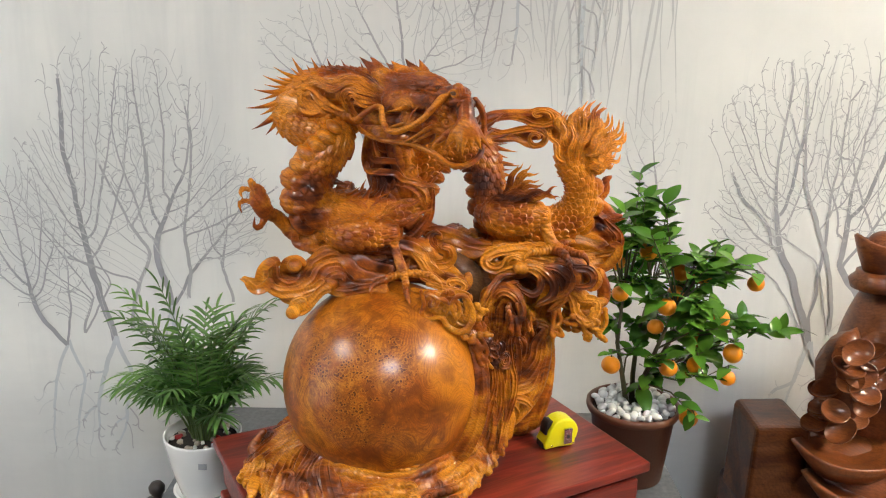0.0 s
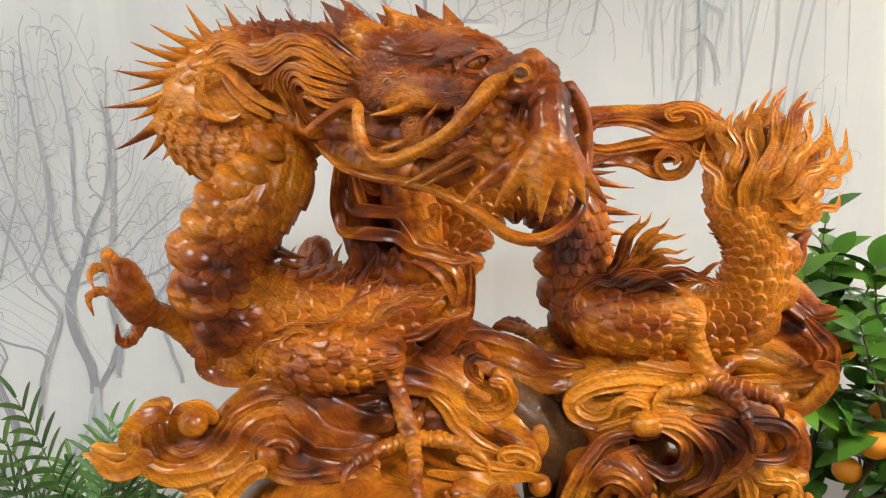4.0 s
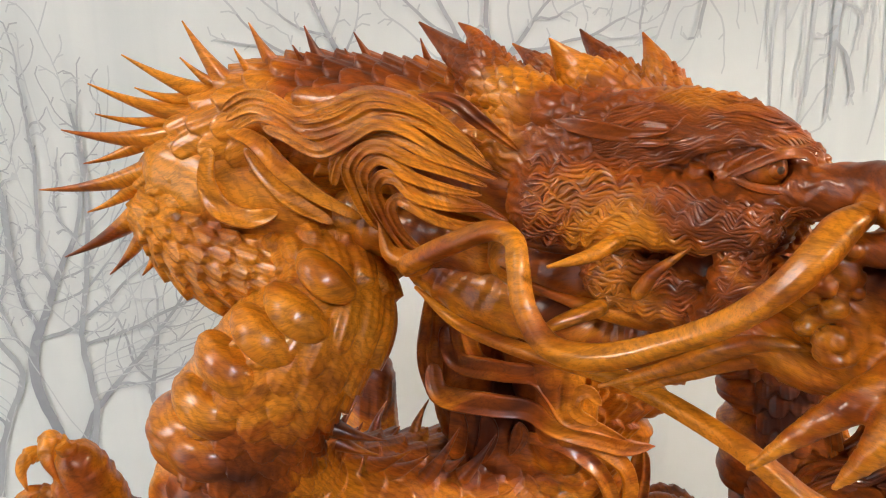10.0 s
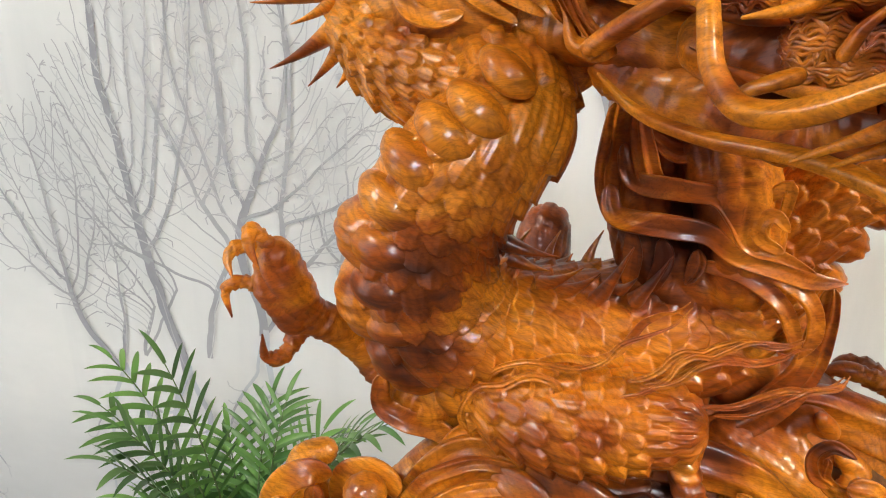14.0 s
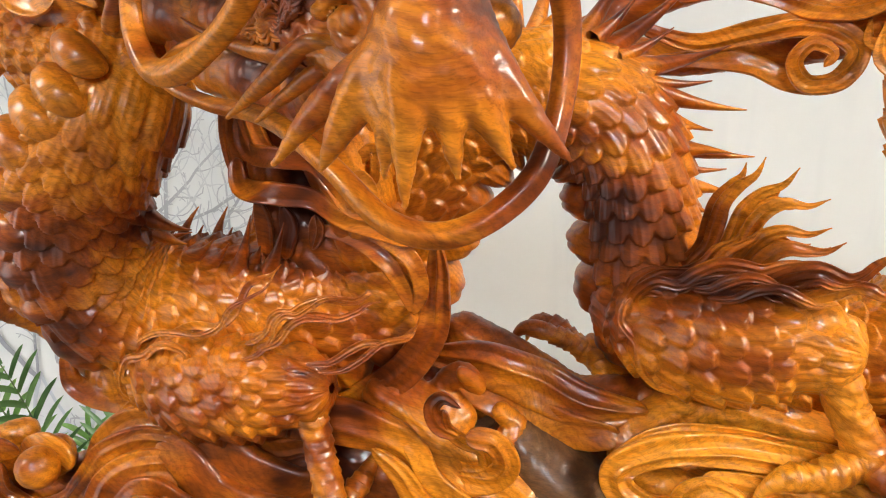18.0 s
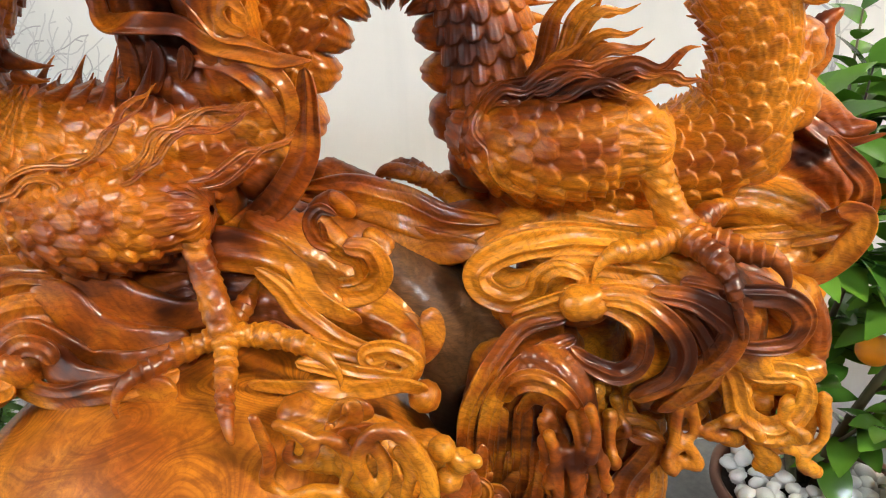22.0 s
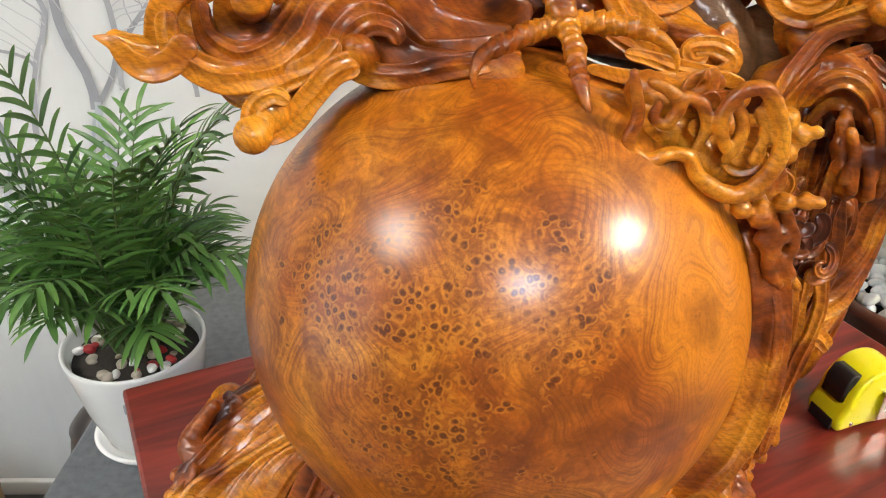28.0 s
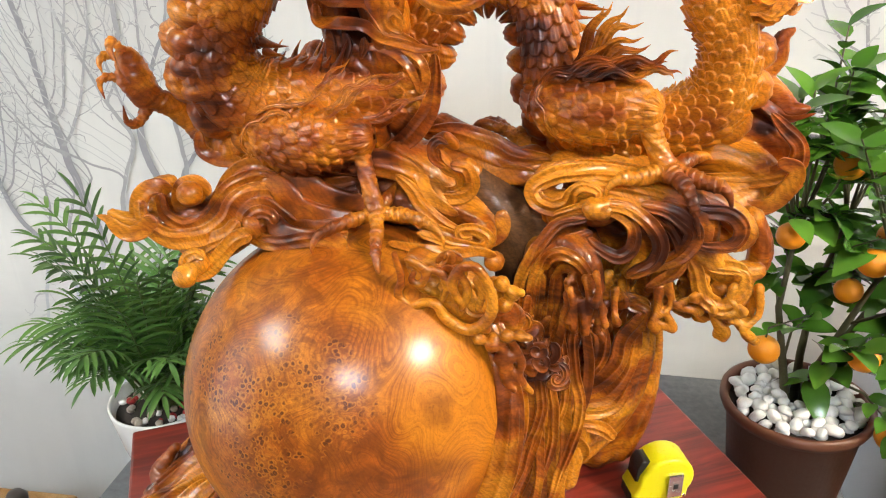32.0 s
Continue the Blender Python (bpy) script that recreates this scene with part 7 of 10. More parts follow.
ribbon(3, [(-0.1476, 1.2050, 1.0850, 0.0033), (-0.1328, 1.2025, 1.0725, 0.0057), (-0.1067, 1.2000, 1.0715, 0.0064), (-0.0849, 1.2000, 1.0679, 0.0060), (-0.0699, 1.2000, 1.0595, 0.0051)])
ribbon(3, [(-0.0430, 1.2250, 1.0769, 0.0039), (-0.0241, 1.2250, 1.0615, 0.0049), (-0.0047, 1.2250, 1.0484, 0.0060), (0.0183, 1.2256, 1.0402, 0.0064), (0.0364, 1.2268, 1.0431, 0.0067), (0.0416, 1.2280, 1.0537, 0.0060), (0.0334, 1.2256, 1.0643, 0.0053), (0.0205, 1.2232, 1.0646, 0.0047), (0.0161, 1.2206, 1.0568, 0.0043), (0.0231, 1.2178, 1.0516, 0.0034), (0.0312, 1.2150, 1.0553, 0.0026)])
ribbon(3, [(-0.0276, 1.2350, 1.0752, 0.0053), (-0.0048, 1.2375, 1.0637, 0.0069), (0.0183, 1.2400, 1.0660, 0.0078), (0.0418, 1.2425, 1.0579, 0.0075), (0.0593, 1.2450, 1.0443, 0.0056)])
ribbon(3, [(-0.0207, 1.1650, 1.0577, 0.0029), (-0.0034, 1.1661, 1.0533, 0.0036), (0.0169, 1.1672, 1.0479, 0.0043), (0.0344, 1.1685, 1.0450, 0.0047), (0.0406, 1.1700, 1.0539, 0.0047), (0.0298, 1.1715, 1.0608, 0.0047), (0.0169, 1.1715, 1.0591, 0.0045), (0.0184, 1.1708, 1.0537, 0.0042), (0.0270, 1.1700, 1.0552, 0.0038)])
ribbon(2, [(-0.0427, 1.1514, 1.0533, 0.0023), (-0.0234, 1.1568, 1.0475, 0.0033), (-0.0034, 1.1600, 1.0440, 0.0041), (0.0168, 1.1610, 1.0435, 0.0041), (0.0341, 1.1630, 1.0450, 0.0036), (0.0488, 1.1650, 1.0402, 0.0030)])
ribbon(2, [(0.0219, 1.2620, 1.0919, 0.0056), (0.0371, 1.2600, 1.0819, 0.0093), (0.0521, 1.2580, 1.0788, 0.0105), (0.0696, 1.2550, 1.0861, 0.0090), (0.0801, 1.2520, 1.0918, 0.0048)])
ribbon(2, [(0.0017, 1.2700, 1.1004, 0.0070), (0.0290, 1.2687, 1.0831, 0.0121), (0.0566, 1.2660, 1.0711, 0.0107), (0.0767, 1.2620, 1.0674, 0.0071)])
ribbon(3, [(0.2097, 1.2250, 1.0811, 0.0071), (0.1653, 1.2238, 1.0956, 0.0078), (0.1172, 1.2225, 1.0999, 0.0086), (0.0889, 1.2202, 1.0948, 0.0084), (0.0746, 1.2173, 1.0847, 0.0084), (0.0777, 1.2144, 1.0741, 0.0081), (0.0913, 1.2115, 1.0691, 0.0078), (0.1036, 1.2086, 1.0754, 0.0068), (0.1085, 1.2053, 1.0866, 0.0057), (0.1176, 1.2020, 1.0935, 0.0047), (0.1297, 1.1997, 1.0901, 0.0038), (0.1287, 1.1988, 1.0835, 0.0032), (0.1199, 1.1980, 1.0833, 0.0025)])
ribbon(2, [(0.2050, 1.2320, 1.0885, 0.0057), (0.1608, 1.2300, 1.0989, 0.0065), (0.1180, 1.2280, 1.1033, 0.0063), (0.0908, 1.2250, 1.1003, 0.0052), (0.0731, 1.2220, 1.0890, 0.0032)])
ribbon(2, [(0.2077, 1.2150, 1.0718, 0.0049), (0.1718, 1.2117, 1.0858, 0.0067), (0.1381, 1.2083, 1.0919, 0.0059), (0.1136, 1.2050, 1.0963, 0.0032)])
ribbon(3, [(0.0928, 1.2000, 1.0642, 0.0044), (0.1092, 1.1983, 1.0725, 0.0051), (0.1310, 1.1967, 1.0790, 0.0057), (0.1529, 1.1950, 1.0813, 0.0058), (0.1745, 1.1967, 1.0738, 0.0059), (0.1921, 1.1983, 1.0599, 0.0047), (0.2019, 1.2000, 1.0437, 0.0035)])
ribbon(3, [(0.1322, 1.1900, 1.0782, 0.0038), (0.1476, 1.1883, 1.0755, 0.0048), (0.1601, 1.1867, 1.0647, 0.0058), (0.1612, 1.1850, 1.0472, 0.0062), (0.1504, 1.1867, 1.0368, 0.0065), (0.1340, 1.1883, 1.0427, 0.0052), (0.1244, 1.1900, 1.0518, 0.0038)])
ribbon(3, [(0.1344, 1.1900, 1.0827, 0.0044), (0.1565, 1.1880, 1.0800, 0.0057), (0.1745, 1.1860, 1.0685, 0.0067), (0.1847, 1.1880, 1.0489, 0.0073), (0.1801, 1.1900, 1.0318, 0.0070), (0.1654, 1.1925, 1.0198, 0.0059), (0.1594, 1.1950, 1.0151, 0.0041)])
ribbon(3, [(0.1634, 1.2000, 1.0789, 0.0039), (0.1875, 1.1976, 1.0671, 0.0056), (0.2030, 1.1964, 1.0452, 0.0066), (0.2020, 1.1976, 1.0248, 0.0065), (0.1873, 1.1988, 1.0104, 0.0051), (0.1768, 1.2000, 1.0026, 0.0028)])
ribbon(3, [(0.1654, 1.1950, 1.0830, 0.0047), (0.1914, 1.1932, 1.0770, 0.0069), (0.2102, 1.1926, 1.0619, 0.0081), (0.2047, 1.1944, 1.0406, 0.0079), (0.1848, 1.1970, 1.0268, 0.0060), (0.1574, 1.2000, 1.0118, 0.0029)])
ribbon(2, [(0.1832, 1.2050, 1.0833, 0.0047), (0.2135, 1.2025, 1.0772, 0.0060), (0.2384, 1.2000, 1.0757, 0.0067), (0.2492, 1.1990, 1.0640, 0.0068), (0.2442, 1.1980, 1.0499, 0.0061), (0.2259, 1.1990, 1.0459, 0.0047), (0.2084, 1.2000, 1.0493, 0.0024)])
ribbon(2, [(0.1966, 1.2150, 1.0862, 0.0039), (0.2228, 1.2117, 1.0792, 0.0058), (0.2452, 1.2083, 1.0674, 0.0068), (0.2523, 1.2050, 1.0586, 0.0049)])
ribbon(2, [(0.2014, 1.2100, 1.0449, 0.0049), (0.2173, 1.2075, 1.0219, 0.0063), (0.2256, 1.2050, 0.9980, 0.0074), (0.2442, 1.2050, 0.9859, 0.0081), (0.2595, 1.2050, 1.0007, 0.0067), (0.2598, 1.2075, 1.0174, 0.0049), (0.2464, 1.2100, 1.0203, 0.0025)])
ribbon(2, [(0.2115, 1.2150, 1.0385, 0.0040), (0.2308, 1.2117, 1.0236, 0.0065), (0.2526, 1.2100, 1.0223, 0.0065), (0.2626, 1.2100, 1.0139, 0.0030)])
ribbon(3, [(0.2211, 1.2700, 1.0820, 0.0052), (0.2527, 1.2690, 1.0821, 0.0074), (0.2786, 1.2680, 1.0865, 0.0088), (0.2976, 1.2650, 1.0987, 0.0095), (0.2974, 1.2620, 1.1183, 0.0080), (0.2806, 1.2585, 1.1369, 0.0056), (0.2694, 1.2550, 1.1486, 0.0025)])
ribbon(2, [(0.2123, 1.2620, 1.0716, 0.0052), (0.2452, 1.2604, 1.0636, 0.0068), (0.2767, 1.2588, 1.0617, 0.0080), (0.2947, 1.2574, 1.0817, 0.0083), (0.2977, 1.2562, 1.0989, 0.0071), (0.2812, 1.2550, 1.1057, 0.0052)])
ribbon(2, [(0.2616, 1.2850, 1.1535, 0.0042), (0.2758, 1.2817, 1.1430, 0.0060), (0.2888, 1.2773, 1.1374, 0.0032), (0.3094, 1.2720, 1.1445, 0.0011)])
ribbon(3, [(0.1234, 1.1950, 1.0689, 0.0045), (0.0987, 1.1915, 1.0626, 0.0052), (0.0863, 1.1880, 1.0481, 0.0056), (0.0757, 1.1840, 1.0317, 0.0057), (0.0680, 1.1800, 1.0132, 0.0053), (0.0665, 1.1775, 0.9896, 0.0047), (0.0712, 1.1750, 0.9610, 0.0040)])
ribbon(3, [(0.1282, 1.1950, 1.0545, 0.0045), (0.1073, 1.1900, 1.0480, 0.0053), (0.0926, 1.1850, 1.0379, 0.0057), (0.0829, 1.1815, 1.0228, 0.0057), (0.0782, 1.1780, 1.0002, 0.0053), (0.0779, 1.1750, 0.9688, 0.0051), (0.0836, 1.1720, 0.9396, 0.0048)])
ribbon(3, [(0.1205, 1.2000, 1.0309, 0.0040), (0.1017, 1.1950, 1.0257, 0.0049), (0.0929, 1.1900, 1.0115, 0.0059), (0.0919, 1.1875, 0.9837, 0.0064), (0.0964, 1.1850, 0.9466, 0.0070), (0.1040, 1.1825, 0.8980, 0.0070), (0.1054, 1.1800, 0.8347, 0.0072)])
ribbon(3, [(0.1158, 1.1950, 1.0349, 0.0033), (0.1060, 1.1900, 1.0185, 0.0047), (0.1047, 1.1850, 0.9926, 0.0056), (0.1038, 1.1815, 0.9648, 0.0058), (0.1058, 1.1780, 0.9314, 0.0049)])
ribbon(3, [(0.0867, 1.1780, 1.0245, 0.0044), (0.0931, 1.1720, 1.0389, 0.0058), (0.1045, 1.1680, 1.0449, 0.0061), (0.1179, 1.1680, 1.0384, 0.0054), (0.1282, 1.1688, 1.0224, 0.0042), (0.1301, 1.1700, 1.0048, 0.0032)])
ribbon(2, [(0.0965, 1.1840, 1.0111, 0.0032), (0.1033, 1.1800, 1.0251, 0.0041), (0.1127, 1.1760, 1.0261, 0.0044), (0.1218, 1.1760, 1.0118, 0.0040), (0.1251, 1.1760, 0.9978, 0.0026)])
ribbon(3, [(0.0860, 1.1820, 1.0189, 0.0057), (0.0832, 1.1780, 0.9840, 0.0061), (0.0828, 1.1723, 0.9487, 0.0064), (0.0873, 1.1650, 0.9139, 0.0065), (0.0896, 1.1550, 0.8796, 0.0066), (0.0800, 1.1400, 0.8407, 0.0064), (0.0608, 1.1200, 0.8037, 0.0057)])
ribbon(3, [(0.0997, 1.1850, 1.0186, 0.0057), (0.0975, 1.1817, 0.9779, 0.0062), (0.0952, 1.1767, 0.9362, 0.0065), (0.0974, 1.1700, 0.9001, 0.0066), (0.0959, 1.1600, 0.8647, 0.0067), (0.0852, 1.1467, 0.8234, 0.0065), (0.0702, 1.1300, 0.7897, 0.0059)])
ribbon(2, [(0.1121, 1.1880, 1.0025, 0.0048), (0.1075, 1.1850, 0.9662, 0.0057), (0.1041, 1.1820, 0.9341, 0.0060), (0.1031, 1.1785, 0.9012, 0.0059), (0.1028, 1.1750, 0.8672, 0.0052)])
ribbon(2, [(0.0762, 1.1650, 1.0056, 0.0037), (0.0735, 1.1608, 0.9654, 0.0041), (0.0750, 1.1414, 0.9332, 0.0043), (0.0786, 1.1337, 0.8935, 0.0044), (0.0696, 1.1149, 0.8592, 0.0042), (0.0440, 1.1350, 0.7876, 0.0043)])
ribbon(3, [(0.0949, 1.2000, 0.8674, 0.0059), (0.1117, 1.1983, 0.8958, 0.0070), (0.1307, 1.1966, 0.9105, 0.0079), (0.1417, 1.1971, 0.9304, 0.0081), (0.1410, 1.1989, 0.9520, 0.0078), (0.1294, 1.2014, 0.9614, 0.0072), (0.1160, 1.2057, 0.9530, 0.0058), (0.1139, 1.2100, 0.9365, 0.0041)])
ribbon(3, [(0.0942, 1.2050, 0.8445, 0.0061), (0.1179, 1.2040, 0.8795, 0.0077), (0.1405, 1.2030, 0.8960, 0.0088), (0.1568, 1.2055, 0.9159, 0.0094), (0.1634, 1.2080, 0.9442, 0.0086), (0.1807, 1.2115, 0.9696, 0.0071), (0.1637, 1.2150, 0.9763, 0.0051)])
ribbon(3, [(0.0938, 1.2050, 0.8314, 0.0061), (0.1222, 1.2050, 0.8683, 0.0081), (0.1487, 1.2064, 0.8804, 0.0093), (0.1650, 1.2106, 0.9033, 0.0092), (0.1726, 1.2160, 0.9323, 0.0078), (0.1730, 1.2220, 0.9604, 0.0052)])
ribbon(3, [(0.0935, 1.2000, 0.8217, 0.0056), (0.1210, 1.2025, 0.8559, 0.0071), (0.1463, 1.2050, 0.8629, 0.0082), (0.1621, 1.2100, 0.8715, 0.0079), (0.1712, 1.2150, 0.8943, 0.0054)])
ribbon(3, [(0.0901, 1.1900, 0.8156, 0.0050), (0.1106, 1.1925, 0.8433, 0.0065), (0.1305, 1.1950, 0.8515, 0.0073), (0.1492, 1.2000, 0.8448, 0.0071), (0.1631, 1.2050, 0.8308, 0.0056)])
ribbon(2, [(0.0884, 1.1800, 0.8099, 0.0044), (0.1038, 1.1825, 0.8353, 0.0055), (0.1201, 1.1850, 0.8410, 0.0062), (0.1336, 1.1875, 0.8287, 0.0059), (0.1310, 1.1900, 0.8098, 0.0039)])
ribbon(3, [(0.1188, 1.2250, 0.9636, 0.0041), (0.1494, 1.2230, 0.9778, 0.0062), (0.1786, 1.2230, 0.9735, 0.0062), (0.1721, 1.2250, 0.9530, 0.0042)])
ribbon(2, [(0.1123, 1.2150, 0.9157, 0.0042), (0.1219, 1.2150, 0.9406, 0.0053), (0.1339, 1.2150, 0.9467, 0.0057), (0.1351, 1.2150, 0.9278, 0.0052), (0.1271, 1.2150, 0.9118, 0.0037)])
# folds of the cloud trunk under the head
ribbon(2, [(-0.1180, 1.2280, 1.2380, 0.0039), (-0.1130, 1.2220, 1.2240, 0.0055), (-0.0890, 1.2140, 1.2240, 0.0058), (-0.0710, 1.2140, 1.2220, 0.0052), (-0.0580, 1.2140, 1.2130, 0.0047), (-0.0400, 1.2140, 1.2080, 0.0047), (-0.0230, 1.2140, 1.2040, 0.0042), (-0.0080, 1.2180, 1.2030, 0.0008)])
ribbon(2, [(-0.1120, 1.2280, 1.2590, 0.0044), (-0.1060, 1.2220, 1.2430, 0.0054), (-0.0850, 1.2140, 1.2420, 0.0052), (-0.0690, 1.2140, 1.2400, 0.0046), (-0.0600, 1.2140, 1.2300, 0.0047), (-0.0520, 1.2140, 1.2180, 0.0042), (-0.0380, 1.2140, 1.2140, 0.0031), (-0.0230, 1.2140, 1.2080, 0.0010)])
ribbon(1, [(-0.0380, 1.2120, 1.2170, 0.0026), (-0.0480, 1.2120, 1.2220, 0.0033), (-0.0500, 1.2120, 1.2300, 0.0036), (-0.0440, 1.2120, 1.2340, 0.0033), (-0.0370, 1.2120, 1.2270, 0.0020)])
ribbon(1, [(-0.0400, 1.2180, 1.2290, 0.0023), (-0.0390, 1.2180, 1.2460, 0.0031), (-0.0490, 1.2180, 1.2410, 0.0034), (-0.0620, 1.2180, 1.2450, 0.0036), (-0.0630, 1.2180, 1.2550, 0.0034), (-0.0540, 1.2180, 1.2640, 0.0033), (-0.0430, 1.2180, 1.2640, 0.0031), (-0.0390, 1.2180, 1.2540, 0.0020)])
ribbon(2, [(-0.1020, 1.2240, 1.2650, 0.0032), (-0.0870, 1.2240, 1.2560, 0.0048), (-0.0750, 1.2240, 1.2630, 0.0047), (-0.0670, 1.2240, 1.2750, 0.0042)])
ribbon(1, [(-0.0750, 1.2220, 1.2040, 0.0027), (-0.0520, 1.2160, 1.2020, 0.0042), (-0.0360, 1.2120, 1.1920, 0.0042), (-0.0280, 1.2120, 1.1780, 0.0037), (-0.0250, 1.2120, 1.1660, 0.0013)])
ribbon(1, [(-0.0590, 1.2220, 1.2070, 0.0027), (-0.0370, 1.2140, 1.2040, 0.0042), (-0.0230, 1.2120, 1.1940, 0.0042), (-0.0190, 1.2120, 1.1780, 0.0037), (-0.0240, 1.2120, 1.1650, 0.0013)])
ribbon(2, [(-0.0130, 1.2220, 1.1990, 0.0037), (-0.0140, 1.2220, 1.1780, 0.0065), (-0.0190, 1.2220, 1.1510, 0.0084), (-0.0350, 1.2220, 1.1270, 0.0092), (-0.0560, 1.2220, 1.1110, 0.0083), (-0.0790, 1.2220, 1.1000, 0.0042)])
ribbon(2, [(-0.1060, 1.2220, 1.2190, 0.0027), (-0.1040, 1.2220, 1.2050, 0.0049), (-0.1050, 1.2220, 1.1880, 0.0039)])
ribbon(2, [(-0.0910, 1.2200, 1.2160, 0.0032), (-0.0890, 1.2200, 1.2040, 0.0049), (-0.0940, 1.2200, 1.1870, 0.0033)])
ribbon(2, [(-0.0740, 1.2200, 1.2120, 0.0032), (-0.0740, 1.2200, 1.2030, 0.0043), (-0.0780, 1.2200, 1.1930, 0.0022)])
ribbon(2, [(-0.1170, 1.2300, 1.2780, 0.0038), (-0.1190, 1.2300, 1.2550, 0.0061), (-0.1190, 1.2300, 1.2370, 0.0062), (-0.1150, 1.2300, 1.2190, 0.0046)])
ribbon(2, [(-0.1070, 1.2220, 1.2750, 0.0038), (-0.1030, 1.2220, 1.2560, 0.0060), (-0.0970, 1.2220, 1.2420, 0.0056), (-0.0830, 1.2220, 1.2380, 0.0039)])
ribbon(3, [(0.0915, 1.3180, 1.2991, 0.0035), (0.1154, 1.3156, 1.3032, 0.0044), (0.1369, 1.3132, 1.3000, 0.0054), (0.1548, 1.3106, 1.2929, 0.0054), (0.1737, 1.3078, 1.2928, 0.0053), (0.1855, 1.3050, 1.3009, 0.0051), (0.1789, 1.3030, 1.3130, 0.0049), (0.1638, 1.3010, 1.3170, 0.0043), (0.1519, 1.2996, 1.3132, 0.0036), (0.1552, 1.2988, 1.3073, 0.0029), (0.1657, 1.2980, 1.3089, 0.0023)])
ribbon(2, [(0.1442, 1.3180, 1.3126, 0.0027), (0.1600, 1.3156, 1.3170, 0.0039), (0.1786, 1.3132, 1.3159, 0.0047), (0.1942, 1.3112, 1.3077, 0.0047), (0.2022, 1.3096, 1.2987, 0.0039), (0.1949, 1.3080, 1.2938, 0.0027)])
ribbon(3, [(0.0743, 1.3160, 1.2853, 0.0035), (0.1021, 1.3138, 1.2782, 0.0047), (0.1291, 1.3116, 1.2834, 0.0059), (0.1487, 1.3095, 1.2858, 0.0060), (0.1663, 1.3073, 1.2823, 0.0060), (0.1746, 1.3051, 1.2731, 0.0057), (0.1673, 1.3029, 1.2607, 0.0053), (0.1532, 1.3007, 1.2594, 0.0047), (0.1462, 1.2985, 1.2703, 0.0041), (0.1530, 1.2975, 1.2790, 0.0035), (0.1625, 1.2967, 1.2745, 0.0029), (0.1590, 1.2960, 1.2683, 0.0023)])
ribbon(2, [(0.0804, 1.3180, 1.2691, 0.0028), (0.1085, 1.3160, 1.2695, 0.0048), (0.1290, 1.3140, 1.2666, 0.0055), (0.1459, 1.3120, 1.2588, 0.0051), (0.1624, 1.3100, 1.2554, 0.0041)])
ribbon(2, [(0.1798, 1.3100, 1.2928, 0.0027), (0.1888, 1.3073, 1.2960, 0.0040), (0.1975, 1.3047, 1.2992, 0.0040), (0.2022, 1.3020, 1.2935, 0.0026)])
# broad bands of the ledge that sweep in to the knobs
ribbon(1, [(-0.1620, 1.1800, 1.0960, 0.0040), (-0.1440, 1.1790, 1.0850, 0.0090), (-0.1320, 1.1780, 1.0690, 0.0105), (-0.1080, 1.1770, 1.0610, 0.0095), (-0.0800, 1.1800, 1.0600, 0.0060)], depth=0.26)
ribbon(1, [(-0.1480, 1.1880, 1.1030, 0.0040), (-0.1290, 1.1870, 1.0930, 0.0090), (-0.1120, 1.1860, 1.0800, 0.0100), (-0.0900, 1.1880, 1.0740, 0.0080), (-0.0700, 1.1920, 1.0720, 0.0050)], depth=0.26)
ribbon(1, [(-0.1560, 1.1660, 1.0740, 0.0040), (-0.1500, 1.1640, 1.0600, 0.0075), (-0.1340, 1.1560, 1.0510, 0.0085), (-0.1050, 1.1460, 1.0520, 0.0080), (-0.0760, 1.1430, 1.0540, 0.0060)], depth=0.26)
ribbon(2, [(-0.0436, 1.1900, 1.1003, 0.0024), (-0.0294, 1.1890, 1.0878, 0.0048), (-0.0198, 1.1880, 1.0725, 0.0051), (-0.0002, 1.1890, 1.0565, 0.0043), (0.0242, 1.1900, 1.0454, 0.0025)])
ribbon(2, [(-0.0375, 1.1820, 1.0724, 0.0024), (-0.0216, 1.1810, 1.0600, 0.0042), (-0.0013, 1.1800, 1.0531, 0.0045), (0.0172, 1.1810, 1.0467, 0.0036), (0.0339, 1.1820, 1.0412, 0.0025)])
ribbon(2, [(-0.0404, 1.2000, 1.1079, 0.0024), (-0.0244, 1.1990, 1.0974, 0.0046), (-0.0174, 1.1980, 1.0806, 0.0049), (-0.0039, 1.1990, 1.0689, 0.0043), (0.0098, 1.2000, 1.0613, 0.0025)])
ribbon(3, [(-0.0337, 1.2520, 1.1198, 0.0044), (-0.0027, 1.2510, 1.1191, 0.0122), (0.0267, 1.2500, 1.1105, 0.0142), (0.0557, 1.2480, 1.1000, 0.0119), (0.0880, 1.2460, 1.1015, 0.0055)])
ribbon(2, [(-0.0244, 1.2460, 1.1098, 0.0037), (0.0128, 1.2447, 1.0983, 0.0100), (0.0494, 1.2427, 1.0882, 0.0106), (0.0750, 1.2400, 1.0873, 0.0056)])
ribbon(2, [(-0.1388, 1.2050, 1.1016, 0.0031), (-0.0968, 1.2025, 1.1056, 0.0096), (-0.0610, 1.2000, 1.1072, 0.0099), (-0.0331, 1.2000, 1.0989, 0.0083), (-0.0245, 1.2000, 1.0826, 0.0035)])
ribbon(3, [(-0.1011, 1.1600, 1.3566, 0.0012), (-0.1163, 1.1660, 1.3669, 0.0022), (-0.1310, 1.1720, 1.3725, 0.0029), (-0.1447, 1.1800, 1.3721, 0.0033), (-0.1589, 1.1880, 1.3656, 0.0034), (-0.1729, 1.1930, 1.3618, 0.0035), (-0.1861, 1.1980, 1.3671, 0.0034), (-0.1968, 1.2015, 1.3669, 0.0029), (-0.2072, 1.2050, 1.3606, 0.0020)])
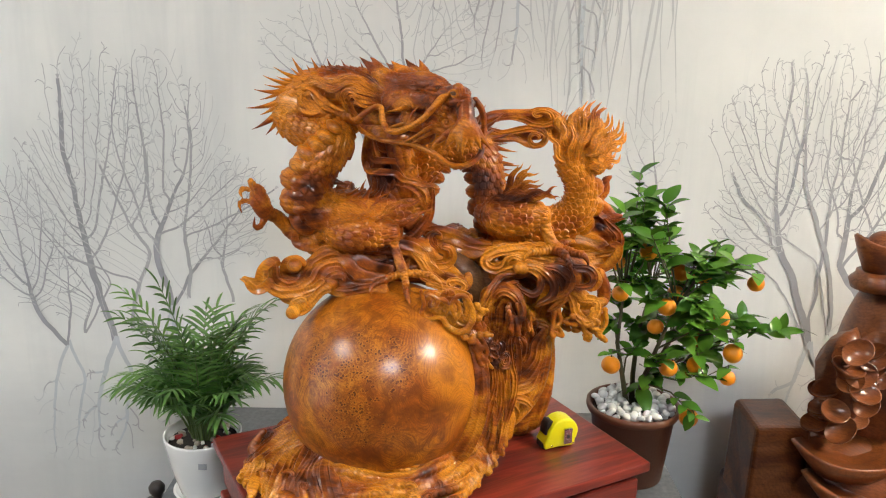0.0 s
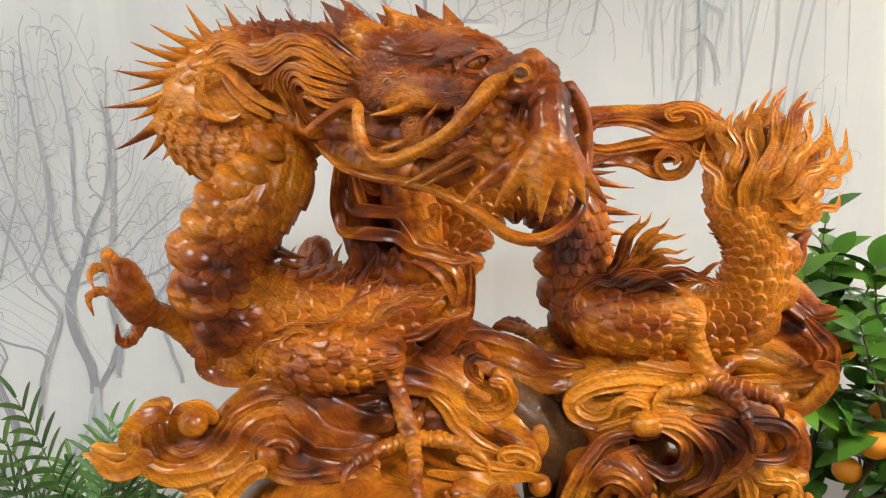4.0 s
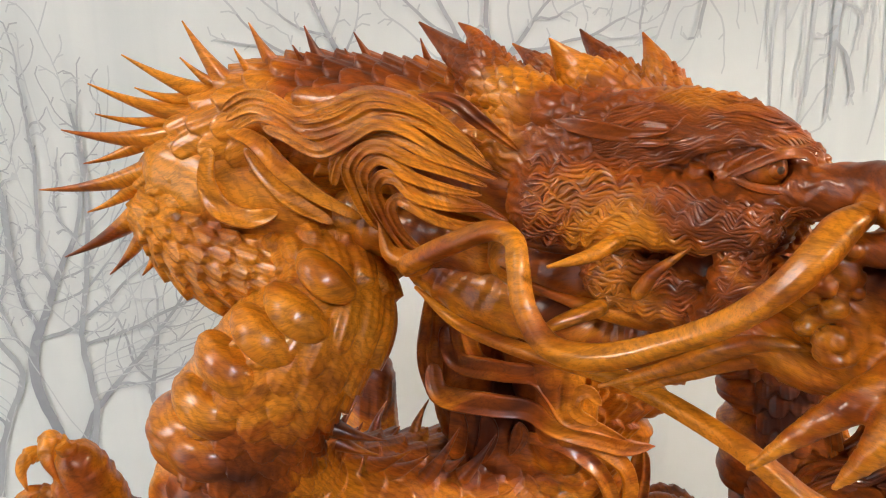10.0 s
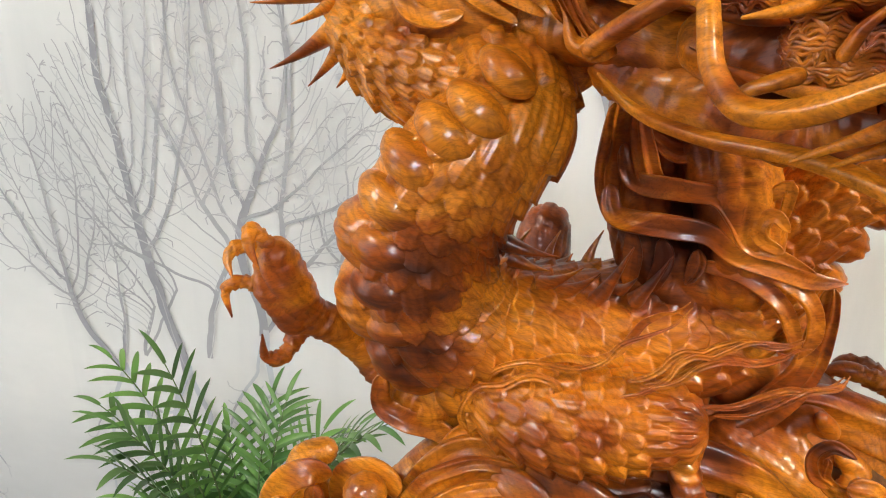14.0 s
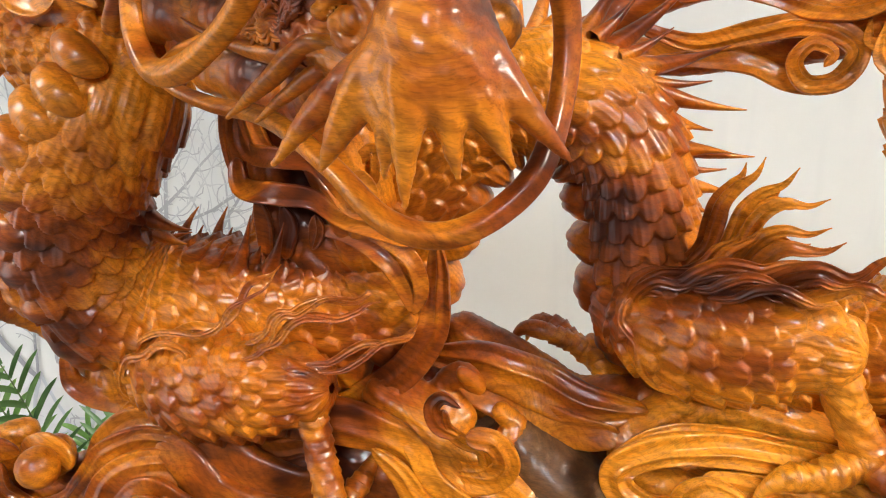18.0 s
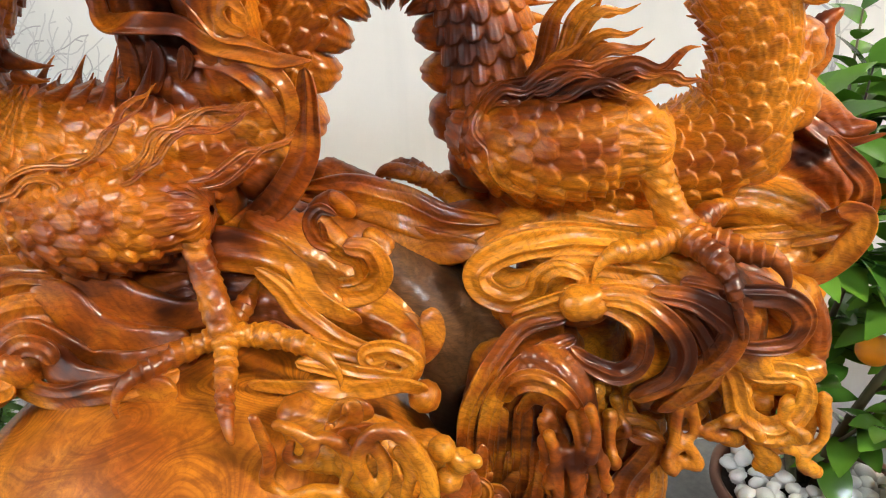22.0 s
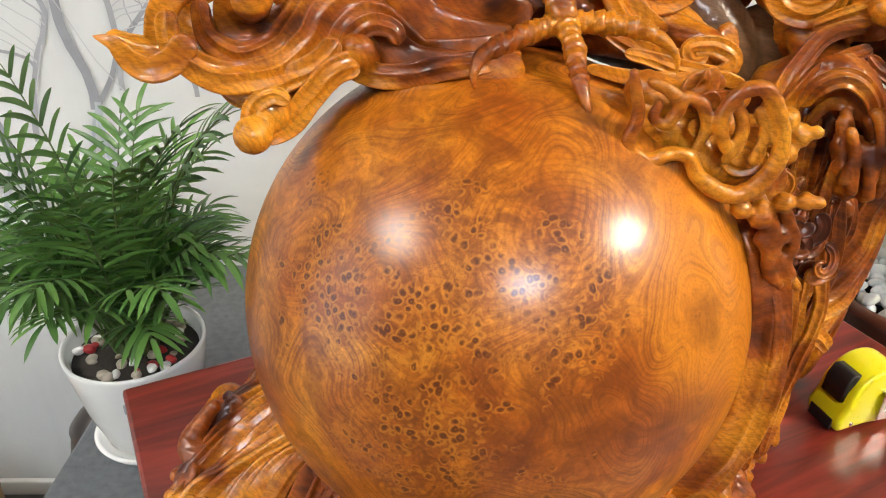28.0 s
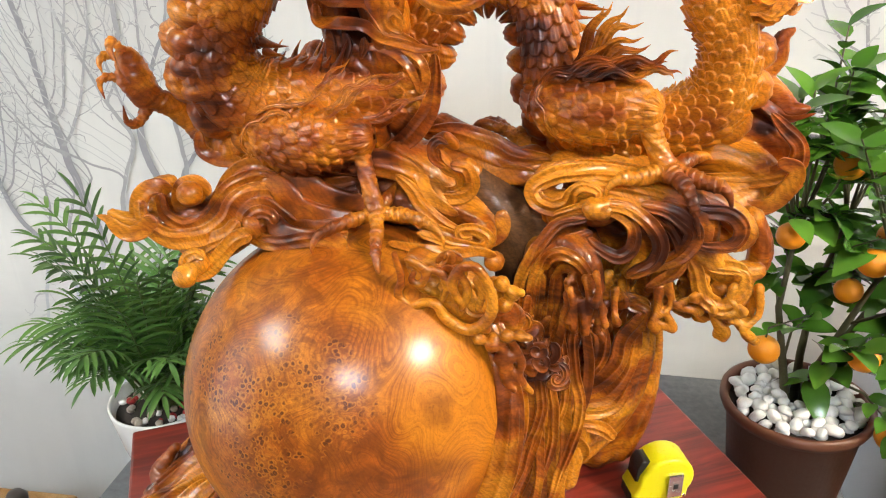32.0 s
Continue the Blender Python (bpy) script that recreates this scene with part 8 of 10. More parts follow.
ribbon(3, [(-0.0972, 1.1600, 1.3522, 0.0012), (-0.1116, 1.1650, 1.3629, 0.0022), (-0.1262, 1.1700, 1.3696, 0.0029), (-0.1419, 1.1780, 1.3694, 0.0032), (-0.1563, 1.1860, 1.3619, 0.0034), (-0.1709, 1.1910, 1.3581, 0.0035), (-0.1834, 1.1960, 1.3629, 0.0034), (-0.1941, 1.1995, 1.3635, 0.0028), (-0.2049, 1.2030, 1.3576, 0.0020)])
ribbon(2, [(-0.0943, 1.1590, 1.3492, 0.0012), (-0.1094, 1.1635, 1.3578, 0.0020), (-0.1222, 1.1680, 1.3646, 0.0026), (-0.1373, 1.1760, 1.3660, 0.0030), (-0.1538, 1.1840, 1.3574, 0.0032), (-0.1677, 1.1890, 1.3535, 0.0032), (-0.1808, 1.1940, 1.3592, 0.0031), (-0.1910, 1.1980, 1.3601, 0.0027), (-0.2019, 1.2020, 1.3546, 0.0020)])
ribbon(2, [(-0.0987, 1.1590, 1.3478, 0.0010), (-0.1165, 1.1629, 1.3561, 0.0019), (-0.1279, 1.1667, 1.3617, 0.0026), (-0.1390, 1.1720, 1.3623, 0.0029), (-0.1507, 1.1780, 1.3550, 0.0031), (-0.1629, 1.1837, 1.3496, 0.0032), (-0.1768, 1.1889, 1.3542, 0.0027), (-0.1871, 1.1940, 1.3562, 0.0019)])
ribbon(2, [(-0.0961, 1.1580, 1.3431, 0.0010), (-0.1132, 1.1617, 1.3476, 0.0018), (-0.1256, 1.1655, 1.3507, 0.0025), (-0.1349, 1.1695, 1.3539, 0.0027), (-0.1436, 1.1740, 1.3520, 0.0028), (-0.1500, 1.1785, 1.3434, 0.0029), (-0.1472, 1.1825, 1.3330, 0.0030), (-0.1432, 1.1862, 1.3224, 0.0021), (-0.1391, 1.1900, 1.3157, 0.0012)])
ribbon(2, [(-0.0980, 1.1570, 1.3399, 0.0010), (-0.1126, 1.1604, 1.3416, 0.0018), (-0.1254, 1.1637, 1.3447, 0.0025), (-0.1325, 1.1675, 1.3492, 0.0027), (-0.1390, 1.1720, 1.3486, 0.0028), (-0.1440, 1.1765, 1.3413, 0.0029), (-0.1414, 1.1800, 1.3315, 0.0029), (-0.1359, 1.1830, 1.3202, 0.0021), (-0.1316, 1.1860, 1.3089, 0.0012)])
ribbon(2, [(-0.0937, 1.1560, 1.3348, 0.0010), (-0.1103, 1.1590, 1.3347, 0.0018), (-0.1231, 1.1620, 1.3379, 0.0025), (-0.1297, 1.1655, 1.3429, 0.0027), (-0.1358, 1.1700, 1.3425, 0.0028), (-0.1394, 1.1745, 1.3361, 0.0028), (-0.1353, 1.1770, 1.3251, 0.0027), (-0.1286, 1.1785, 1.3137, 0.0018), (-0.1213, 1.1800, 1.3054, 0.0009)])
ribbon(2, [(-0.0873, 1.1560, 1.3286, 0.0010), (-0.1017, 1.1586, 1.3274, 0.0019), (-0.1144, 1.1611, 1.3293, 0.0025), (-0.1245, 1.1649, 1.3336, 0.0026), (-0.1300, 1.1691, 1.3341, 0.0025), (-0.1326, 1.1726, 1.3287, 0.0024), (-0.1282, 1.1743, 1.3192, 0.0018), (-0.1189, 1.1760, 1.3111, 0.0009)])
ribbon(2, [(-0.0874, 1.1560, 1.3308, 0.0010), (-0.0978, 1.1580, 1.3350, 0.0018), (-0.1083, 1.1600, 1.3376, 0.0025), (-0.1191, 1.1660, 1.3401, 0.0025), (-0.1274, 1.1720, 1.3450, 0.0026), (-0.1335, 1.1770, 1.3526, 0.0024), (-0.1416, 1.1820, 1.3559, 0.0022)])
ribbon(2, [(-0.0925, 1.1570, 1.3459, 0.0010), (-0.1049, 1.1600, 1.3495, 0.0017), (-0.1175, 1.1630, 1.3531, 0.0023), (-0.1271, 1.1680, 1.3569, 0.0025), (-0.1354, 1.1740, 1.3578, 0.0026), (-0.1448, 1.1794, 1.3545, 0.0026), (-0.1545, 1.1837, 1.3444, 0.0025), (-0.1577, 1.1880, 1.3342, 0.0023)])
ribbon(2, [(-0.0848, 1.1600, 1.3555, 0.0012), (-0.0995, 1.1533, 1.3672, 0.0028), (-0.1094, 1.1500, 1.3741, 0.0028), (-0.1210, 1.1500, 1.3761, 0.0008)])
ribbon(1, [(-0.2149, 1.2105, 1.3441, 0.0026), (-0.2174, 1.2092, 1.3304, 0.0041), (-0.2118, 1.2080, 1.3182, 0.0049), (-0.1985, 1.2060, 1.3141, 0.0045), (-0.1849, 1.2040, 1.3181, 0.0025)])
ribbon(1, [(-0.2076, 1.2105, 1.3517, 0.0020), (-0.1951, 1.2090, 1.3479, 0.0040), (-0.1826, 1.2057, 1.3367, 0.0045), (-0.1676, 1.2022, 1.3269, 0.0034), (-0.1480, 1.2000, 1.3175, 0.0019)])
ribbon(1, [(-0.1998, 1.2095, 1.3448, 0.0020), (-0.1912, 1.2082, 1.3340, 0.0035), (-0.1783, 1.2060, 1.3229, 0.0040), (-0.1607, 1.2030, 1.3142, 0.0020)])
ribbon(3, [(-0.0728, 1.1580, 1.3663, 0.0007), (-0.0600, 1.1527, 1.3666, 0.0031), (-0.0472, 1.1467, 1.3669, 0.0035), (-0.0369, 1.1400, 1.3682, 0.0021)])
ribbon(3, [(-0.0736, 1.1580, 1.3605, 0.0007), (-0.0603, 1.1527, 1.3617, 0.0027), (-0.0473, 1.1467, 1.3635, 0.0031), (-0.0371, 1.1400, 1.3636, 0.0021)])


# pierced lacework: small loops and curled ends between ball and trunk
BALL = np.array([-0.085, 1.172, 0.892])
rc = random.Random(19)
for i in range(64):
    t = rc.random()
    base = np.array([0.000 + 0.085 * t + rc.uniform(-0.012, 0.012), 1.116 + 0.040 * t + rc.uniform(-0.010, 0.016), 1.048 - 0.070 * t * t - 0.035 * t + rc.uniform(-0.018, 0.018)])
    if i > 44:
        t = rc.random()
        base = np.array([0.075 + 0.030 * t + rc.uniform(-0.008, 0.010), 1.150 + rc.uniform(-0.012, 0.010), 0.985 - 0.055 * t])
    off = base - BALL
    if np.linalg.norm(off) < 0.172:
        base = BALL + off / np.linalg.norm(off) * 0.173
    q = curl(base, rc.uniform(0.006, 0.012), rc.uniform(0.0034, 0.0058), rc.uniform(0.7, 1.25), rc.uniform(0, 6.28), (rc.uniform(-0.3, 0.5), -1, rc.uniform(-0.1, 0.7)), rc.choice((-1, 1)), 0.5)
    q[:, 2] += np.linspace(0, -0.006, len(q))
    ribbon(rc.choice((1, 2)), q[::3], 0.0013)

# strands that fall along trunk and ball
for k in range(15):
    t = k / 14
    x0, y0 = 0.072 + 0.055 * t, 1.150 + 0.035 * rc.random() + 0.020 * t
    w = rc.uniform(0.0030, 0.0052)
    rows = []
    for u in np.linspace(0, 1, 7):
        x = x0 - 0.018 * math.sin(u * 2.4) * (1 - t) - 0.030 * max(0, u - 0.55) + 0.006 * math.sin(u * 8 + k * 1.7)
        z = 1.000 - 0.050 * rc.random() * (u == 0) - 0.215 * u
        p = np.array([x, y0 - 0.018 * u - 0.06 * max(0, u - 0.7), z])
        d = p - BALL
        if np.linalg.norm(d) < 0.168:
            p = BALL + d / np.linalg.norm(d) * 0.169
        rows.append((*p, w * (0.7 + 0.5 * math.sin(u * 3.1))))
    ribbon(2, rows, 0.002)

# the wave-cut foot round the ball
bl = Block((-0.330, 0.960, 0.746), (0.125, 1.345, 0.850), 0.0015)
BC = np.array([-0.085, 1.172])
for i in range(6):
    # folds that run round the ball and climb to the rim
    row = []
    for t in np.linspace(0, 1, 40):
        a = radians(196 + 150 * t)
        rr = 0.135 + 0.0085 * i + 0.004 * math.sin(5 * a + i * 1.3)
        z = 0.806 - 0.0085 * i + 0.004 * math.sin(7 * a + i * 2.1) + 0.012 * max(0, t - 0.75) * 4
        row.append((BC[0] + rr * math.cos(a), BC[1] + rr * math.sin(a), z, 0.0068 + 0.0015 * (i % 2)))
    bl.chain(np.array(row), 0.0016)
    ribbon(2, [(x + 0.002 * math.cos(k), y, z + 0.0025 + 0.0015 * math.sin(k * 0.9 + i), r * 0.95) for k, (x, y, z, r) in enumerate(row)][::2], 0.0026)
for i in range(24):
    # the fan of wave crests on one side
    a0 = radians(158 + 88 * i / 23)
    ro = 0.178 + 0.050 * math.exp(-((math.degrees(a0) - 202) / 26) ** 2) + 0.006 * math.sin(i * 2.1)
    pts = []
    for t in np.linspace(0, 1, 6):
        rr = 0.126 + (ro - 0.126) * t
        aa = a0 - 0.10 + 0.22 * t * t + 0.03 * math.sin(t * 6 + i)
        z = 0.812 - 0.050 * t ** 1.5 + 0.010 * math.exp(-((t - 0.88) / 0.14) ** 2) * (1 + math.sin(i * 1.7)) * 0.6
        pts.append((BC[0] + rr * math.cos(aa), BC[1] + rr * math.sin(aa), z + 0.004, 0.0042 + 0.0030 * t))
    end = pts[-1]
    pts.append((end[0] + 0.010 * math.cos(a0 + 0.8), end[1] + 0.010 * math.sin(a0 + 0.8), end[2] + rl.uniform(-0.012, 0.010), 0.0045))
    ribbon(2, pts, 0.0022)
    bl.chain(spline([(p[0], p[1], p[2] - 0.006, p[3]) for p in pts], 0.0028)[0], 0.0012)
ring = np.array([(BC[0] + 0.146 * math.cos(a), BC[1] + 0.146 * math.sin(a), 0.772, 0.022) for a in np.linspace(0, 2 * math.pi, 110)])
bl.chain(ring, 0.003)
fill = np.array([(BC[0] + r * math.cos(a), BC[1] + r * math.sin(a), 0.764, 0.015) for r in (0.165, 0.185, 0.205) for a in np.radians(np.arange(172, 238, 3))])
bl.chain(fill, 0.003)
for i in range(70):
    g = rl.uniform(170, 235) if i < 40 else rl.uniform(235, 345)
    a = radians(g)
    ro = 0.166 + 0.048 * math.exp(-((g - 204) / 24) ** 2) + rl.uniform(-0.012, 0.008)
    c = (BC[0] + ro * math.cos(a), BC[1] + ro * math.sin(a), 0.764 + rl.uniform(0, 0.020))
    bl.chain(curl(c, rl.uniform(0.005, 0.011), rl.uniform(0.0028, 0.0048), rl.uniform(0.6, 1.3), rl.uniform(0, 6.3), (math.cos(a), math.sin(a), 0.6), rl.choice((-1, 1)), 0.9), 0.0016)
for i in range(44):
    g = rl.uniform(165, 240) if i < 32 else rl.uniform(240, 340)
    a = radians(g)
    ro = 0.170 + 0.046 * math.exp(-((g - 204) / 24) ** 2) + rl.uniform(-0.014, 0.010)
    c = (BC[0] + ro * math.cos(a), BC[1] + ro * math.sin(a), 0.766 + rl.uniform(0, 0.026))
    ribbon(2, curl(c, rl.uniform(0.007, 0.013), rl.uniform(0.0034, 0.0055), rl.uniform(0.6, 1.1), rl.uniform(0, 6.3), (math.cos(a) * 0.7, math.sin(a) * 0.7 - 0.3, 0.7), rl.choice((-1, 1)), 0.5)[::3], 0.0016)
bl.chain(spline([(-0.270, 1.12, 0.775, 0.016), (-0.292, 1.130, 0.785, 0.010), (-0.285, 1.142, 0.800, 0.006), (-0.278, 1.146, 0.808, 0.005)], 0.003)[0], 0.003)
bl.skin(0, gouge)
# the rim that rises from the foot along the ball
for rr, dz, rad in ((0.168, 0.0, 0.011), (0.177, -0.004, 0.008)):
    pts = []
    for t in np.linspace(0, 1, 9):
        e = radians(-38 + 78 * t)
        az = radians(-38 + 24 * t)
        pts.append((-0.085 + rr * math.cos(e) * math.cos(az), 1.172 + rr * math.cos(e) * math.sin(az), 0.892 + rr * math.sin(e) + dz, rad * (1 - 0.35 * t)))
    ribbon(2, pts, 0.002)

# the ball
nu, nv = 150, 100
th = np.linspace(0, 2 * math.pi, nu, endpoint=False)
ph = np.linspace(0.02, math.pi - 0.55, nv)
S = np.stack([np.sin(ph)[:, None] * np.cos(th), np.sin(ph)[:, None] * np.sin(th), np.repeat(np.cos(ph)[:, None], nu, 1)], -1)
i = np.arange(nv - 1)[:, None] * nu
j = np.arange(nu)[None]
F = np.stack([i + j, i + nu + j, i + nu + (j + 1) % nu, i + (j + 1) % nu], -1).reshape(-1, 4)
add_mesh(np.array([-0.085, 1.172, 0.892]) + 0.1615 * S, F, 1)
tapered([(-0.085, 1.172, 1.045, 0.012), (-0.085, 1.172, 1.049, 0.010)], 20, 0.001, mat=1)

# dark root in the hollow between the clouds, the hollow's shade put into its colour
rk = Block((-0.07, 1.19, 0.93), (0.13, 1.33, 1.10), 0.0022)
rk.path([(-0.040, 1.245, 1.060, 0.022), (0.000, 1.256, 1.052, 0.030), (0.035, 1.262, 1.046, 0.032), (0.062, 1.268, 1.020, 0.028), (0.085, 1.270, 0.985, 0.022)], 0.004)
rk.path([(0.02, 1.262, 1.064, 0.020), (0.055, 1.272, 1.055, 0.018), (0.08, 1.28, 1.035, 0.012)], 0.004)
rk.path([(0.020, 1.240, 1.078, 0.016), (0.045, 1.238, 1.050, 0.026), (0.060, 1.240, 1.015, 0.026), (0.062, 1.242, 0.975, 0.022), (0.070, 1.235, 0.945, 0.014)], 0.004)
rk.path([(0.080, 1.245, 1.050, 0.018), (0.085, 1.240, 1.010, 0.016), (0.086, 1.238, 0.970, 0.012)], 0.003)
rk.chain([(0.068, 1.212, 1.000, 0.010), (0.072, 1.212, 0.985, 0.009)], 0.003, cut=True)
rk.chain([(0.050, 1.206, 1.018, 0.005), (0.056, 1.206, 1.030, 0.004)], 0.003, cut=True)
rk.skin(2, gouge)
ribbon(1, [tuple(p[:3]) + (p[3],) for p in curl((0.033, 1.208, 1.049), 0.017, 0.0058, 1.5, 2.2)], depth=0.3)

# -- the head --
HA = np.array([0.0, 1.13, 1.335])
HF, HU0 = np.array([0.8, -0.6, 0.0]), np.array([0, 0, 1.0])
HS0 = np.array([-0.6, -0.8, 0.0])
RO = radians(24)
HS = math.cos(RO) * HS0 + math.sin(RO) * HU0
HU = math.cos(RO) * HU0 - math.sin(RO) * HS0


def head(f, s, u):
    return HA + f * HF + s * HS + u * HU


def hp(rows):
    return [(*head(f, s, u), r) for f, s, u, r in rows]


hd = Block((-0.140, 1.040, 1.255), (0.095, 1.255, 1.412), 0.00095)
FAR = np.array([0.6, 0.8, -0.25])


def deep(rows, by, k=0.005, ridges=1):
    """A chain and its copies towards the far cheek, so that the head has its breadth."""
    for t in by:
        q = np.array(rows, float)
        q[:, :3] += FAR * t
        hd.path(q, k, ridges if t == by[0] else 1)


deep([(-0.1007, 1.1968, 1.3464, 0.0236), (-0.0666, 1.1737, 1.3565, 0.0208), (-0.0394, 1.1608, 1.3615, 0.0163), (-0.0196, 1.1502, 1.3624, 0.0125), (-0.0031, 1.1362, 1.3584, 0.0084)], (0, 0.010, 0.018), 0.006)
deep([(-0.0727, 1.1579, 1.3381, 0.0160), (-0.0505, 1.1459, 1.3399, 0.0147), (-0.0297, 1.1318, 1.3412, 0.0123), (-0.0134, 1.1208, 1.3420, 0.0092)], (0, 0.016, 0.034), 0.006)
deep([(-0.0485, 1.1519, 1.3152, 0.0128), (-0.0250, 1.1369, 1.3102, 0.0117), (-0.0062, 1.1251, 1.3072, 0.0108), (0.0089, 1.1153, 1.3081, 0.0100), (0.0207, 1.1098, 1.3158, 0.0093)], (0, 0.014, 0.028), 0.005)
deep([(-0.0108, 1.1316, 1.3520, 0.0098), (0.0003, 1.1225, 1.3528, 0.0087), (0.0105, 1.1143, 1.3555, 0.0084), (0.0200, 1.1043, 1.3584, 0.0084)], (0, 0.010, 0.022), 0.005)
deep([(-0.0584, 1.1637, 1.3672, 0.0059), (-0.0427, 1.1568, 1.3724, 0.0070), (-0.0255, 1.1480, 1.3743, 0.0071), (-0.0106, 1.1394, 1.3717, 0.0065), (0.0003, 1.1323, 1.3664, 0.0044), (0.0066, 1.1283, 1.3623, 0.0024)], (0, 0.012), 0.003, 3)
deep([(-0.0493, 1.1538, 1.3607, 0.0040), (-0.0343, 1.1471, 1.3635, 0.0043), (-0.0197, 1.1376, 1.3648, 0.0037), (-0.0084, 1.1297, 1.3652, 0.0028), (0.0009, 1.1259, 1.3626, 0.0020)], (0, 0.012), 0.0025, 2)
hd.chain([(0.0222, 1.0963, 1.3605, 0.0085), (0.0253, 1.0971, 1.3590, 0.0072)], 0.004)
hd.chain([(0.0342, 1.1084, 1.3541, 0.0065), (0.0305, 1.1063, 1.3572, 0.0064)], 0.003)
hd.path([(0.0178, 1.0935, 1.3535, 0.0051), (0.0222, 1.0923, 1.3520, 0.0044), (0.0114, 1.1001, 1.3537, 0.0042)], 0.003)
hd.path([(0.0081, 1.0984, 1.3422, 0.0046), (0.0180, 1.0935, 1.3428, 0.0052), (0.0283, 1.0920, 1.3452, 0.0051), (0.0376, 1.0947, 1.3447, 0.0049), (0.0432, 1.1018, 1.3411, 0.0040)], 0.003)
hd.path([(0.0226, 1.0900, 1.3357, 0.0021), (0.0267, 1.0881, 1.3414, 0.0022), (0.0332, 1.0881, 1.3450, 0.0022), (0.0400, 1.0920, 1.3442, 0.0021), (0.0450, 1.0997, 1.3372, 0.0018)], 0.0015)
hd.path([(0.0080, 1.1004, 1.3264, 0.0026), (0.0138, 1.0967, 1.3182, 0.0029), (0.0211, 1.0951, 1.3143, 0.0033), (0.0299, 1.0944, 1.3178, 0.0025)], 0.002)
hd.path([(-0.0839, 1.1433, 1.3139, 0.0037), (-0.0621, 1.1335, 1.3134, 0.0039), (-0.0426, 1.1275, 1.3138, 0.0038), (-0.0240, 1.1206, 1.3189, 0.0028)], 0.003, cut=True)
hd.chain([(-0.0095, 1.1226, 1.3596, 0.0058)], 0.002, cut=True)
hd.chain([(-0.0389, 1.1469, 1.3548, 0.0051), (-0.0273, 1.1374, 1.3538, 0.0045), (-0.0216, 1.1356, 1.3590, 0.0037)], 0.002)
hd.chain([(-0.0106, 1.1307, 1.3586, 0.0054)], 0.0008)
hd.chain([(-0.0084, 1.1237, 1.3606, 0.0018)], 0.0006, cut=True)
hd.path([(-0.0221, 1.1324, 1.3548, 0.0014), (-0.0173, 1.1286, 1.3610, 0.0016), (-0.0098, 1.1255, 1.3644, 0.0016), (-0.0027, 1.1233, 1.3630, 0.0014), (-0.0002, 1.1231, 1.3576, 0.0012)], 0.001)
hd.path([(-0.0221, 1.1322, 1.3548, 0.0012), (-0.0151, 1.1264, 1.3525, 0.0014), (-0.0075, 1.1223, 1.3534, 0.0014), (-0.0008, 1.1231, 1.3566, 0.0012)], 0.001)
hd.chain([(0.0145, 1.0885, 1.3550, 0.0025), (0.0158, 1.0900, 1.3540, 0.0021)], 0.0012, cut=True)
hd.path([(0.0012, 1.1225, 1.3568, 0.0016), (0.0062, 1.1207, 1.3616, 0.0017), (0.0111, 1.1183, 1.3639, 0.0013)], 0.001, cut=True)
hd.path([(0.0076, 1.1145, 1.3564, 0.0015), (0.0123, 1.1137, 1.3616, 0.0017), (0.0168, 1.1133, 1.3647, 0.0013)], 0.001, cut=True)
# beard: a smooth bell that parts into pointed locks
hd.path([(0.0330, 1.0960, 1.3480, 0.0075), (0.0335, 1.0890, 1.3380, 0.0106), (0.0340, 1.0830, 1.3250, 0.0120), (0.0345, 1.0780, 1.3130, 0.0132), (0.0345, 1.0760, 1.3060, 0.0120)], 0.003, 5, depth=0.05)
for rows in (
    [(0.0330, 1.0730, 1.3160, 0.0075), (0.0312, 1.0680, 1.3020, 0.0062), (0.0300, 1.0660, 1.2880, 0.0036), (0.0290, 1.0650, 1.2730, 0.0011)],
    [(0.0370, 1.0740, 1.3140, 0.0070), (0.0398, 1.0700, 1.2990, 0.0050), (0.0412, 1.0680, 1.2890, 0.0030), (0.0425, 1.0670, 1.2800, 0.0011)],
    [(0.0390, 1.0770, 1.3160, 0.0075), (0.0465, 1.0730, 1.3000, 0.0056), (0.0510, 1.0720, 1.2905, 0.0033), (0.0550, 1.0730, 1.2815, 0.0011)],
    [(0.0410, 1.0830, 1.3160, 0.0075), (0.0505, 1.0790, 1.3030, 0.0056), (0.0585, 1.0780, 1.2930, 0.0036), (0.0680, 1.0790, 1.2815, 0.0011)],
    [(0.0300, 1.0750, 1.3150, 0.0075), (0.0250, 1.0710, 1.2990, 0.0054), (0.0234, 1.0700, 1.2890, 0.0028), (0.0225, 1.0700, 1.2790, 0.0011)],
    [(0.0270, 1.0780, 1.3130, 0.0075), (0.0170, 1.0740, 1.3000, 0.0062), (0.0100, 1.0730, 1.2900, 0.0040), (0.0030, 1.0740, 1.2790, 0.0011)],
    [(0.0240, 1.0850, 1.3100, 0.0070), (0.0090, 1.0840, 1.3000, 0.0056), (-0.0040, 1.0840, 1.2900, 0.0036), (-0.0170, 1.0850, 1.2770, 0.0011)],
):
    hd.path(rows, 0.004, 2, depth=0.09)
